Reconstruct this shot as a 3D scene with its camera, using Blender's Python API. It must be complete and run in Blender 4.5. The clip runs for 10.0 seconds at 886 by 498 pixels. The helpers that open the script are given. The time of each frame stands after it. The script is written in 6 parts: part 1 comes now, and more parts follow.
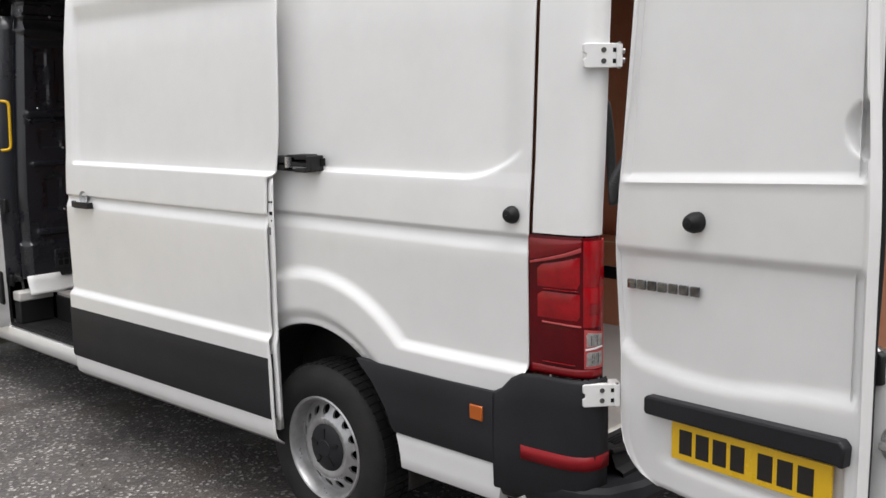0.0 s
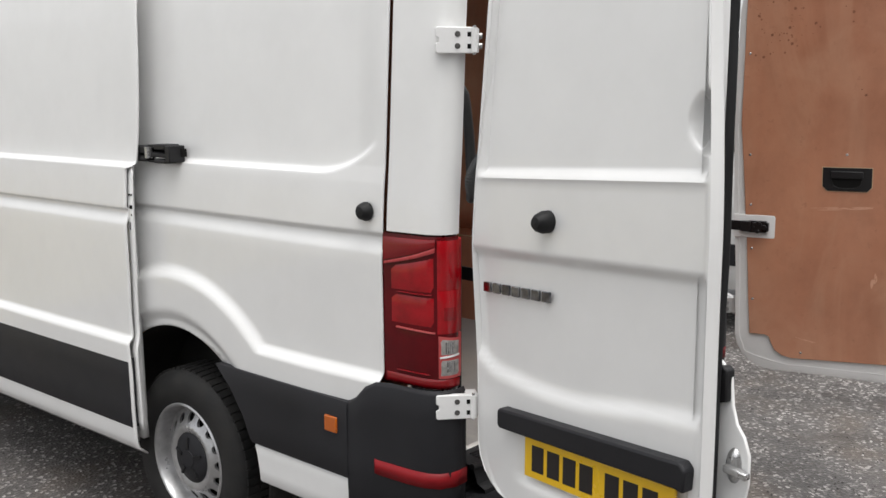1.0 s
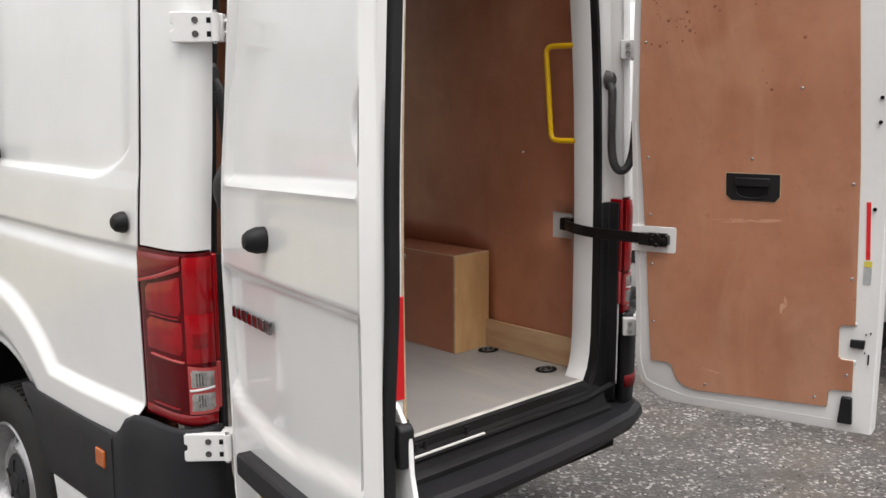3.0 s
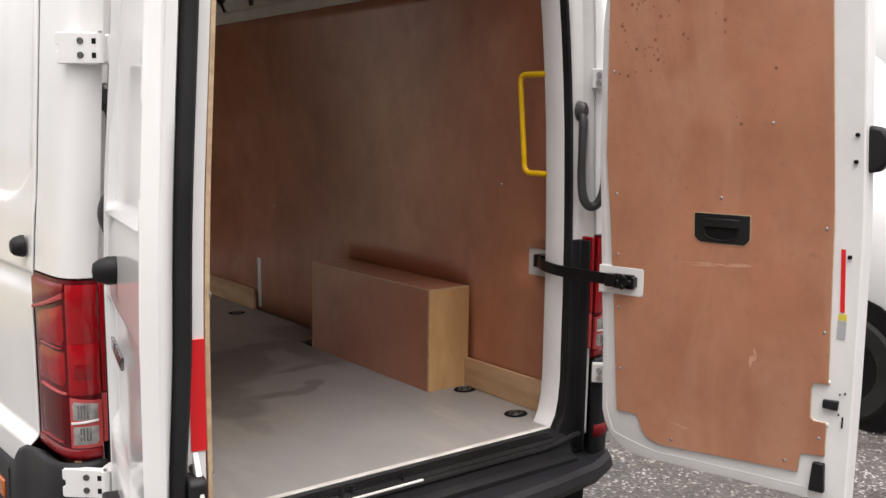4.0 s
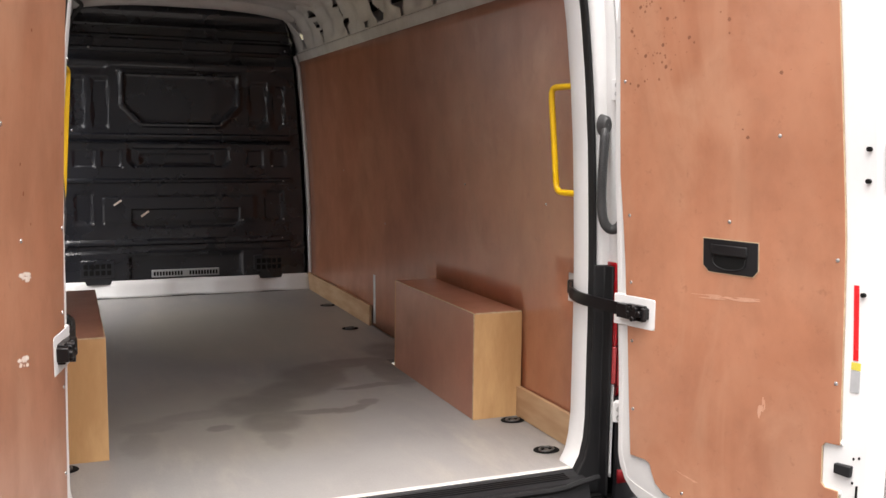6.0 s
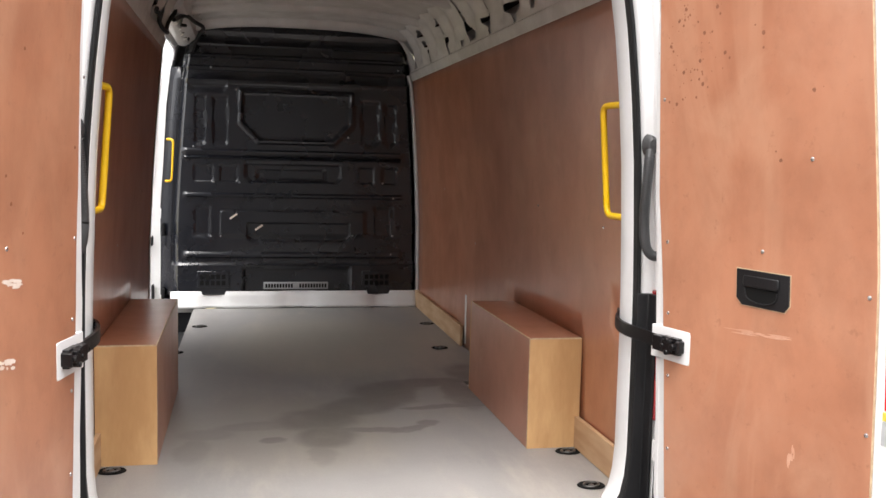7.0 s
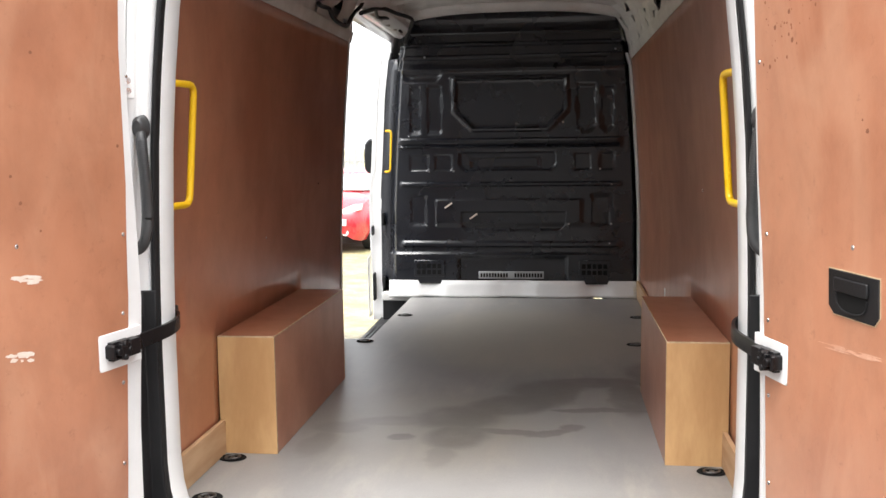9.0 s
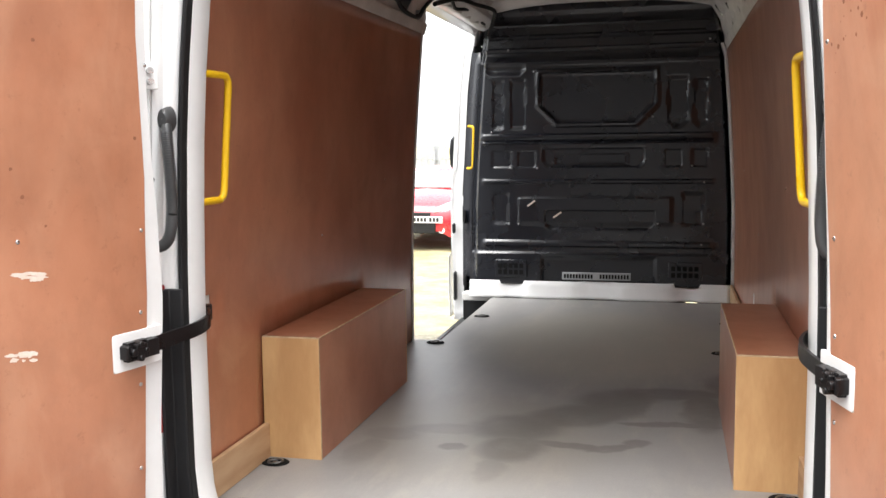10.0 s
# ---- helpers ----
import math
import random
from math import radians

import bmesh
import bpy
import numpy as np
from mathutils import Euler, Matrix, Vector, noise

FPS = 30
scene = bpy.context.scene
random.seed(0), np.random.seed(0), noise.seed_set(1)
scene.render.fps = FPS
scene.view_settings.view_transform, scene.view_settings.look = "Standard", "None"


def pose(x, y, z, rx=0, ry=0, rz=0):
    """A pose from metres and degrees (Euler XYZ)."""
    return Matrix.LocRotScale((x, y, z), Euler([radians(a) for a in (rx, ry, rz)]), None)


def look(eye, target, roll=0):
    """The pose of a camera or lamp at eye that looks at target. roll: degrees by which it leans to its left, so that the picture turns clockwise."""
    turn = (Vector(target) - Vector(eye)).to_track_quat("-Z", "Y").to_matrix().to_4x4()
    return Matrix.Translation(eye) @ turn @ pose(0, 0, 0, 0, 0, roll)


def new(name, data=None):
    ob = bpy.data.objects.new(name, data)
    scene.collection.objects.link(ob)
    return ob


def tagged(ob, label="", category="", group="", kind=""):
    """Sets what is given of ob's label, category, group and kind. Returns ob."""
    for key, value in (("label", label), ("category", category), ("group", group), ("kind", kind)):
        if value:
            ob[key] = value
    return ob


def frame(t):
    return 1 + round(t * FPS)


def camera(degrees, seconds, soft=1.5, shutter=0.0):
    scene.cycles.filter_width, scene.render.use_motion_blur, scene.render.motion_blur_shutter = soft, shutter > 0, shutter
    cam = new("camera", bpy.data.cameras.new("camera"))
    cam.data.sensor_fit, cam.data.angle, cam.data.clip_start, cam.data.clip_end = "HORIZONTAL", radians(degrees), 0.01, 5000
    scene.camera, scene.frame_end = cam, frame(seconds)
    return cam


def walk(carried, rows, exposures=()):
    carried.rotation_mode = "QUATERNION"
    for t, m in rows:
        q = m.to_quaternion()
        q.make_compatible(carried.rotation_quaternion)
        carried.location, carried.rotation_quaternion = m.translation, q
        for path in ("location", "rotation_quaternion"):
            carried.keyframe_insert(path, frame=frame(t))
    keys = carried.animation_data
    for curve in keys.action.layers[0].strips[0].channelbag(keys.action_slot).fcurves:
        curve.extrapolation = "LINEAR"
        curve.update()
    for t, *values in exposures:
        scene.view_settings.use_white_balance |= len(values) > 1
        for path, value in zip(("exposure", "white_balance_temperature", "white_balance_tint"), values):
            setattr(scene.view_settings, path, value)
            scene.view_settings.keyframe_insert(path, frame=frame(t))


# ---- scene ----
cam = camera(50.6, 10.0)
METRES, EYE, TILT, LEAN, TURN = 4.3, 1.5, -3.0, 0.0, -46.0
PATH = [
    (0, (-3.369, -1.583, 1.727), (-1.92, -0.24, 1.42), -1.0),
    (0.5, (-3.163, -1.605, 1.703), (-1.675, -0.309, 1.38), -0.2),
    (1, (-2.968, -1.701, 1.698), (-1.473, -0.411, 1.383), -0.1),
    (1.5, (-2.733, -1.84, 1.701), (-1.262, -0.524, 1.379), 0.4),
    (2, (-2.533, -1.919, 1.684), (-1.085, -0.584, 1.338), 0.9),
    (2.5, (-2.295, -1.964, 1.686), (-0.877, -0.598, 1.338), 0.4),
    (3, (-2.086, -2.079, 1.697), (-0.724, -0.65, 1.373), -0.2),
    (3.2, (-1.996, -2.126, 1.703), (-0.656, -0.678, 1.378), -0.1),
    (4.3, (-1.485, -2.344, 1.696), (-0.334, -0.726, 1.459), 0.7),
    (4.5, (-1.399, -2.397, 1.687), (-0.303, -0.739, 1.464), 0.3),
    (5, (-1.195, -2.531, 1.691), (-0.23, -0.793, 1.466), 0.5),
    (6.3, (-0.69, -2.596, 1.692), (-0.039, -0.716, 1.487), 0.6),
    (6.5, (-0.608, -2.605, 1.691), (-0.034, -0.698, 1.506), 0.7),
    (7, (-0.392, -2.647, 1.696), (0.025, -0.701, 1.504), 1.4),
    (7.5, (-0.211, -2.618, 1.689), (0.037, -0.643, 1.499), 0.5),
    (8, (-0.039, -2.534, 1.697), (0.062, -0.546, 1.498), -0.4),
    (8.5, (0.147, -2.482, 1.7), (0.076, -0.493, 1.505), -0.7),
    (9, (0.317, -2.447, 1.701), (0.076, -0.474, 1.474), -0.7),
    (9.5, (0.417, -2.353, 1.685), (0.031, -0.404, 1.454), -0.5),
    (10, (0.483, -2.225, 1.685), (0.013, -0.295, 1.456), -0.7),
]
EXPOSURE = [(0.0, 0.86, 6530, 11), (0.7, 0.88, 6560, 10), (1.5, 0.86, 6560, 9), (2.1, 0.90, 6580, 9), (3.2, 1.06, 6700, 11), (4.5, 1.36, 6850, 14), (5.0, 1.60, 6900, 14), (6.5, 2.14, 6700, 12), (8.0, 2.34, 6550, 10), (10.0, 2.40, 6500, 9)]
walk(cam, [(t, look(eye, target, roll)) for t, eye, target, roll in PATH], EXPOSURE)

# ---------------------------------------------------------------- world and light
world = bpy.data.worlds.new("overcast_sky")
scene.world = world
world.use_nodes = True
wt = world.node_tree
wt.nodes.clear()
sky = wt.nodes.new("ShaderNodeTexSky")
sky.sky_type = "NISHITA"
sky.sun_disc = False
sky.sun_elevation = radians(75)
sky.sun_rotation = radians(183)
sky.air_density, sky.dust_density, sky.ozone_density = 1.0, 4.0, 1.0
grey = wt.nodes.new("ShaderNodeHueSaturation")
grey.inputs["Saturation"].default_value = 0.12
back = wt.nodes.new("ShaderNodeBackground")
back.inputs["Strength"].default_value = 0.15
wout = wt.nodes.new("ShaderNodeOutputWorld")
wt.links.new(sky.outputs[0], grey.inputs["Color"])
# the cloud layer is nowhere darker than this
cloud = wt.nodes.new("ShaderNodeMix")
cloud.data_type, cloud.blend_type = "RGBA", "LIGHTEN"
cloud.inputs[0].default_value = 1.0
cloud.inputs[7].default_value = (2.2, 2.25, 2.3, 1)
wt.links.new(grey.outputs[0], cloud.inputs[6])
wt.links.new(cloud.outputs[2], back.inputs["Color"])
wt.links.new(back.outputs[0], wout.inputs["Surface"])
sun_data = bpy.data.lights.new("sun", "SUN")
sun_data.energy, sun_data.angle, sun_data.color = 0.9, radians(60), (1.0, 0.98, 0.95)
sun = new("sun", sun_data)
sun.matrix_world = look((-1.4, -3.2, 12), (0, 0, 0))


# ---------------------------------------------------------------- materials
def principled(name):
    m = bpy.data.materials.new(name)
    m.use_nodes = True
    t = m.node_tree
    return m, t, t.nodes["Principled BSDF"]


def node(t, kind, **values):
    n = t.nodes.new(kind)
    for key, value in values.items():
        n.inputs[key.replace("_", " ")].default_value = value
    return n


def mixed(t, fac, a, b, blend="MIX"):
    m = t.nodes.new("ShaderNodeMix")
    m.data_type, m.blend_type = "RGBA", blend
    for socket, value in ((m.inputs[0], fac), (m.inputs[6], a), (m.inputs[7], b)):
        if isinstance(value, bpy.types.NodeSocket):
            t.links.new(value, socket)
        else:
            socket.default_value = (*value, 1) if isinstance(value, tuple) and len(value) == 3 else value
    return m.outputs[2]


def ramp(t, fac, lo, hi):
    r = t.nodes.new("ShaderNodeMapRange")
    r.interpolation_type = "SMOOTHSTEP"
    r.inputs["From Min"].default_value, r.inputs["From Max"].default_value = lo, hi
    t.links.new(fac, r.inputs["Value"])
    return r.outputs[0]


def coords(t, stretch=(1, 1, 1)):
    c = t.nodes.new("ShaderNodeTexCoord")
    mp = t.nodes.new("ShaderNodeMapping")
    mp.inputs["Scale"].default_value = stretch
    t.links.new(c.outputs["Object"], mp.inputs["Vector"])
    return mp.outputs[0]


def noisy(t, vec, scale, detail=5, rough=0.6, twist=0.0):
    n = node(t, "ShaderNodeTexNoise", Scale=scale, Detail=detail, Roughness=rough, Distortion=twist)
    t.links.new(vec, n.inputs["Vector"])
    return n.outputs["Fac"]


def bumped(t, bsdf, height, strength, distance=0.002):
    b = node(t, "ShaderNodeBump", Strength=strength, Distance=distance)
    t.links.new(height, b.inputs["Height"])
    t.links.new(b.outputs[0], bsdf.inputs["Normal"])


def surface(name, col, col2=None, rough=0.5, metal=0.0, scale=3.0, fine=60.0, bump=0.15, spread=0.1, coat=0.0, stretch=(1, 1, 1), spec=0.5):
    """A surface that varies broadly between two colours and finely in relief and roughness."""
    m, t, b = principled(name)
    v = coords(t, stretch)
    broad = ramp(t, noisy(t, v, scale), 0.3, 0.7)
    small = noisy(t, v, fine, 4)
    c = mixed(t, broad, col, col2 or tuple(x * 0.86 for x in col))
    c = mixed(t, 0.12, c, small, "SOFT_LIGHT")
    t.links.new(c, b.inputs["Base Color"])
    r = t.nodes.new("ShaderNodeMapRange")
    r.inputs["To Min"].default_value, r.inputs["To Max"].default_value = max(0.02, rough - spread), min(1, rough + spread)
    t.links.new(broad, r.inputs["Value"])
    t.links.new(r.outputs[0], b.inputs["Roughness"])
    b.inputs["Metallic"].default_value = metal
    b.inputs["Coat Weight"].default_value = coat
    b.inputs["Coat Roughness"].default_value = 0.06
    b.inputs["Specular IOR Level"].default_value = spec
    bumped(t, b, small, bump)
    return m


WHITE = surface("white_paint", (0.77, 0.77, 0.765), (0.74, 0.74, 0.735), rough=0.38, fine=9, bump=0.03, coat=0.8, spread=0.05)
PRIMER = surface("pale_sheet_metal", (0.62, 0.61, 0.59), (0.52, 0.51, 0.49), rough=0.5, bump=0.1, scale=5)
FRAME_WHITE = surface("white_inner_metal", (0.80, 0.80, 0.795), (0.74, 0.74, 0.735), rough=0.4, bump=0.06, coat=0.3)
STRAP_BLACK = surface("smooth_black_nylon", (0.006, 0.0055, 0.006), (0.010, 0.009, 0.010), rough=0.3, fine=150, bump=0.15, spec=0.3)
BLACK_PLASTIC = surface("black_grained_plastic", (0.009, 0.009, 0.010), (0.015, 0.015, 0.016), rough=0.5, fine=220, bump=0.35, spec=0.28)
TRIM = surface("charcoal_trim_plastic", (0.013, 0.013, 0.0155), (0.019, 0.019, 0.022), rough=0.55, fine=260, bump=0.4, scale=2, spec=0.28)
BULK = surface("black_moulded_plastic", (0.0075, 0.0085, 0.013), (0.010, 0.0115, 0.0165), rough=0.27, fine=180, bump=0.2, spread=0.03, spec=0.7, coat=0.25)
RUBBER = surface("black_rubber", (0.009, 0.009, 0.0095), (0.016, 0.016, 0.017), rough=0.55, fine=120, bump=0.25, spec=0.25)
TYRE = surface("tyre_rubber", (0.011, 0.011, 0.0115), (0.024, 0.023, 0.022), rough=0.7, fine=90, bump=0.4, scale=9, spec=0.3)
STEEL = surface("silver_wheel_paint", (0.50, 0.50, 0.51), (0.36, 0.36, 0.36), rough=0.36, metal=0.7, scale=12, bump=0.1)
ZINC = surface("bright_zinc_metal", (0.62, 0.62, 0.62), (0.42, 0.42, 0.42), rough=0.3, metal=0.9, scale=30)
YELLOW = surface("yellow_powder_coat", (0.85, 0.52, 0.01), (0.78, 0.46, 0.01), rough=0.35, bump=0.05)
REDTAPE = surface("red_reflector", (0.75, 0.02, 0.025), (0.68, 0.015, 0.02), rough=0.3, fine=300, bump=0.2)
REFLECTOR = surface("dark_red_reflector", (0.24, 0.006, 0.010), (0.18, 0.004, 0.008), rough=0.45, fine=300, bump=0.2, spec=0.3)
AMBER = surface("amber_lens", (0.50, 0.12, 0.005), (0.42, 0.09, 0.005), rough=0.2, coat=0.5)
PLATE = surface("yellow_plate", (0.85, 0.52, 0.01), (0.80, 0.48, 0.01), rough=0.3, bump=0.02, coat=0.3)
PLATE_INK = surface("black_ink", (0.015, 0.012, 0.012), rough=0.4)
CHROME = surface("worn_chrome", (0.45, 0.45, 0.46), (0.30, 0.30, 0.31), rough=0.2, metal=1.0, scale=40)
REDLENS = surface("red_lamp_lens", (0.24, 0.003, 0.006), (0.18, 0.002, 0.005), rough=0.16, fine=160, bump=0.12, coat=0.25)
REDBRIGHT = surface("bright_red_lens", (0.36, 0.003, 0.008), (0.24, 0.002, 0.005), rough=0.14, fine=200, bump=0.1, coat=0.15, scale=14)
REDPALE = surface("pale_red_edge_and_highlight", (0.50, 0.10, 0.095), (0.40, 0.04, 0.045), rough=0.2, fine=160, bump=0.1)
REDDARK = surface("dark_red_lens", (0.115, 0.002, 0.005), (0.07, 0.002, 0.004), rough=0.12, spec=0.28)
CLEARLENS = surface("clear_lamp_lens", (0.36, 0.35, 0.335), (0.20, 0.195, 0.185), rough=0.15, fine=140, bump=0.3, coat=1.0, scale=30)
BIRCH = surface("raw_birch_plywood", (0.62, 0.385, 0.180), (0.45, 0.250, 0.105), rough=0.6, scale=2.4, fine=30, bump=0.15, stretch=(2.5, 2.5, 0.7))
SPRUCE = surface("raw_softwood_strip", (0.54, 0.355, 0.205), (0.42, 0.255, 0.135), rough=0.65, scale=5, fine=40, bump=0.2, stretch=(2, 0.6, 3))
PLY_EDGE = surface("plywood_edge", (0.55, 0.42, 0.27), (0.40, 0.28, 0.17), rough=0.7, scale=40, fine=80)
SCUFF = surface("pale_scuff", (0.78, 0.68, 0.60), (0.68, 0.55, 0.46), rough=0.8, scale=60)
FLECK = surface("brown_fleck", (0.21, 0.085, 0.045), (0.27, 0.11, 0.06), rough=0.8, scale=40)
RUB = surface("faint_rub", (0.60, 0.34, 0.23), (0.54, 0.28, 0.18), rough=0.7, scale=60)
DULL = surface("dull_dark_metal", (0.10, 0.098, 0.095), (0.20, 0.195, 0.19), rough=0.4, metal=0.8, scale=40)
WORN = surface("worn_white_edge", (0.66, 0.645, 0.62), (0.45, 0.43, 0.40), rough=0.6, scale=9, stretch=(1, 4, 4))
BADGE = surface("badge_metal", (0.35, 0.35, 0.36), (0.06, 0.06, 0.07), rough=0.15, metal=1.0, scale=25)
LABEL = surface("grey_label", (0.45, 0.46, 0.47), (0.36, 0.37, 0.38), rough=0.5)
LABEL_YELLOW = surface("yellow_label", (0.70, 0.60, 0.08), rough=0.5)
# near-black that mostly paints the shade of holes, recesses and the underside
DARK_VOID = surface("near_black_shade", (0.006, 0.006, 0.006), (0.011, 0.0105, 0.010), rough=0.9, spec=0.15)
# arch liner grey, also used as painted shade behind the cant rail
LINER = surface("liner_and_cavity_shade", (0.040, 0.039, 0.037), (0.060, 0.058, 0.055), rough=0.95, fine=150, bump=0.5, spec=0.15)
CARD = surface("dark_window_glass", (0.05, 0.062, 0.060), (0.07, 0.085, 0.082), rough=0.06, bump=0.0, coat=1.0, spec=1.0)
RED_PAINT = surface("red_car_paint", (0.50, 0.010, 0.022), (0.44, 0.008, 0.018), rough=0.28, bump=0.01, coat=1.0)
BLUE_PAINT = surface("blue_car_paint", (0.02, 0.05, 0.22), (0.02, 0.04, 0.18), rough=0.28, bump=0.01, coat=1.0)
FENCE = surface("galvanised_steel", (0.40, 0.41, 0.42), (0.32, 0.33, 0.34), rough=0.5, metal=0.4)
HOSE = surface("grey_black_hose_rubber", (0.035, 0.035, 0.036), (0.055, 0.055, 0.056), rough=0.4, fine=120, bump=0.2)
# for the added unseen walls: dark, so they bounce little light
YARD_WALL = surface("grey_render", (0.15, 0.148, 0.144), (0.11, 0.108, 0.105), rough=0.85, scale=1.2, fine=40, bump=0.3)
# glass with the sky's reflection painted into a paler base colour
PALE_GLASS = surface("sky_lit_windscreen", (0.15, 0.18, 0.17), (0.20, 0.23, 0.215), rough=0.08, bump=0.0, coat=1.0, spec=0.8)
SHADE_GLASS = surface("pale_lamp_glass", (0.75, 0.77, 0.78), rough=0.1, coat=1.0)


def ply_material(name, dark, light, swirl):
    """Red-brown film-faced plywood: blotchy broad tone, paler rubbed clouds and small dark specks."""
    m, t, b = principled(name)
    v = coords(t)
    broad = noisy(t, v, 1.9, 4, 0.55)
    mid = noisy(t, coords(t, (1.2, 1.2, 0.85)), 5.0, 7, 0.68)
    wave = noisy(t, coords(t, (1.7, 1.7, 0.75)), 2.2, 4, 0.55, 0.8)
    c = mixed(t, ramp(t, broad, 0.25, 0.75), dark, light)
    c = mixed(t, ramp(t, mid, 0.36, 0.72), c, mixed(t, 0.34, c, (0.24, 0.096, 0.054)))
    c = mixed(t, ramp(t, wave, 0.40, 0.78), c, mixed(t, 0.22, c, (0.58, 0.320, 0.200)))
    pale = ramp(t, noisy(t, v, 3.1, 5, 0.6, 0.6), 0.50, 0.78)
    c = mixed(t, pale, c, mixed(t, 0.30, c, (0.60, 0.345, 0.22)))
    sweeps = noisy(t, coords(t, (2.0, 2.0, 0.60)), 2.0, 4, 0.55, 1.3)
    c = mixed(t, ramp(t, sweeps, 0.40, 0.66), c, mixed(t, swirl, c, (0.60, 0.350, 0.225)))
    grit = ramp(t, noisy(t, v, 30, 5, 0.7), 0.58, 0.76)
    c = mixed(t, grit, c, mixed(t, 0.34, c, (0.20, 0.078, 0.046)))
    t.links.new(c, b.inputs["Base Color"])
    r = t.nodes.new("ShaderNodeMapRange")
    r.inputs["To Min"].default_value, r.inputs["To Max"].default_value = 0.26, 0.40
    b.inputs["Coat Weight"].default_value, b.inputs["Coat Roughness"].default_value = 0.60, 0.27
    b.inputs["Specular IOR Level"].default_value = 0.4
    t.links.new(mid, r.inputs["Value"])
    t.links.new(r.outputs[0], b.inputs["Roughness"])
    bumped(t, b, noisy(t, v, 90, 4), 0.12)
    return m


def floor_material():
    """Grey coated floor with a dark curling water stain, worn, dusty lanes and side-door light painted far in."""
    m, t, b = principled("grey_coated_floor")
    v = coords(t)
    warp = node(t, "ShaderNodeTexNoise", Scale=3.4, Detail=8.0, Roughness=0.68)
    t.links.new(v, warp.inputs["Vector"])
    off = t.nodes.new("ShaderNodeVectorMath")
    off.operation = "MULTIPLY_ADD"
    off.inputs[1].default_value = (0.12, 0.12, 0)
    t.links.new(warp.outputs["Color"], off.inputs[0])
    t.links.new(v, off.inputs[2])
    sep = t.nodes.new("ShaderNodeSeparateXYZ")
    t.links.new(off.outputs[0], sep.inputs[0])

    def calc(op, a, c=0.0):
        n = t.nodes.new("ShaderNodeMath")
        n.operation = op
        for k, value in enumerate((a, c)):
            if isinstance(value, (int, float)):
                n.inputs[k].default_value = value
            else:
                t.links.new(value, n.inputs[k])
        return n.outputs[0]

    def blot(x, y, rx, ry, turn=0.0):
        """1 in the middle of an ellipse, 0 outside."""
        c, s = math.cos(radians(turn)), math.sin(radians(turn))
        dx, dy = calc("SUBTRACT", sep.outputs[0], x + 0.06), calc("SUBTRACT", sep.outputs[1], y + 0.06)
        a = calc("DIVIDE", calc("ADD", calc("MULTIPLY", dx, c), calc("MULTIPLY", dy, s)), rx)
        e = calc("DIVIDE", calc("SUBTRACT", calc("MULTIPLY", dy, c), calc("MULTIPLY", dx, s)), ry)
        d = calc("SQRT", calc("ADD", calc("MULTIPLY", a, a), calc("MULTIPLY", e, e)))
        return ramp(t, d, 1.35, 0.75)

    stain = None
    for spot in ((0.29, 1.68, 0.17, 0.19, 0), (0.50, 1.86, 0.22, 0.085, 3), (0.625, 1.64, 0.072, 0.27, 0), (0.50, 1.405, 0.19, 0.030, 3), (0.13, 1.46, 0.24, 0.14, 38), (-0.07, 1.27, 0.18, 0.15, 20),
                 (-0.06, 1.03, 0.11, 0.15, 0), (0.13, 1.095, 0.17, 0.032, -5), (0.29, 1.095, 0.10, 0.032, 24), (0.375, 1.165, 0.045, 0.045, 40), (0.78, 2.05, 0.12, 0.20, 0), (-0.265, 0.99, 0.050, 0.036, 0),
                 (-0.10, 0.80, 0.05, 0.13, 0), (-0.33, 1.20, 0.18, 0.055, 10), (-0.53, 1.10, 0.11, 0.070, 0), (-0.58, 0.90, 0.06, 0.14, 0)):
        k = blot(*spot)
        if spot[0] < -0.3 or spot[1] < 0.9:
            k = calc("MULTIPLY", k, 0.5)
        stain = k if stain is None else calc("MAXIMUM", stain, k)
    broad = ramp(t, noisy(t, v, 1.3, 4), 0.3, 0.7)
    dusty = ramp(t, noisy(t, coords(t, (3, 0.8, 1)), 2.0, 6, 0.7), 0.45, 0.8)
    c = mixed(t, broad, (0.238, 0.229, 0.222), (0.285, 0.275, 0.264))
    c = mixed(t, dusty, c, (0.335, 0.312, 0.280))
    # pale warm ellipse: light and sheen by the sliding door painted into the floor
    c = mixed(t, calc("MULTIPLY", blot(0.15, 2.9, 0.60, 0.80, 0), 0.55), c, (0.37, 0.340, 0.275))
    c = mixed(t, calc("MULTIPLY", blot(-0.25, 1.15, 0.45, 0.55, 30), 0.35), c, (0.255, 0.220, 0.172))
    dry = calc("SUBTRACT", 1.0, blot(0.470, 1.60, 0.070, 0.150, 4))
    patchy = ramp(t, noisy(t, v, 5.0, 6, 0.7), 0.22, 0.62)
    c = mixed(t, calc("MULTIPLY", calc("MULTIPLY", stain, dry), calc("ADD", calc("MULTIPLY", patchy, 0.30), 0.40)), c, (0.110, 0.098, 0.088))
    c = mixed(t, 0.15, c, noisy(t, v, 160, 3), "SOFT_LIGHT")
    t.links.new(c, b.inputs["Base Color"])
    b.inputs["Roughness"].default_value = 0.40
    bumped(t, b, noisy(t, v, 130, 3), 0.2)
    return m


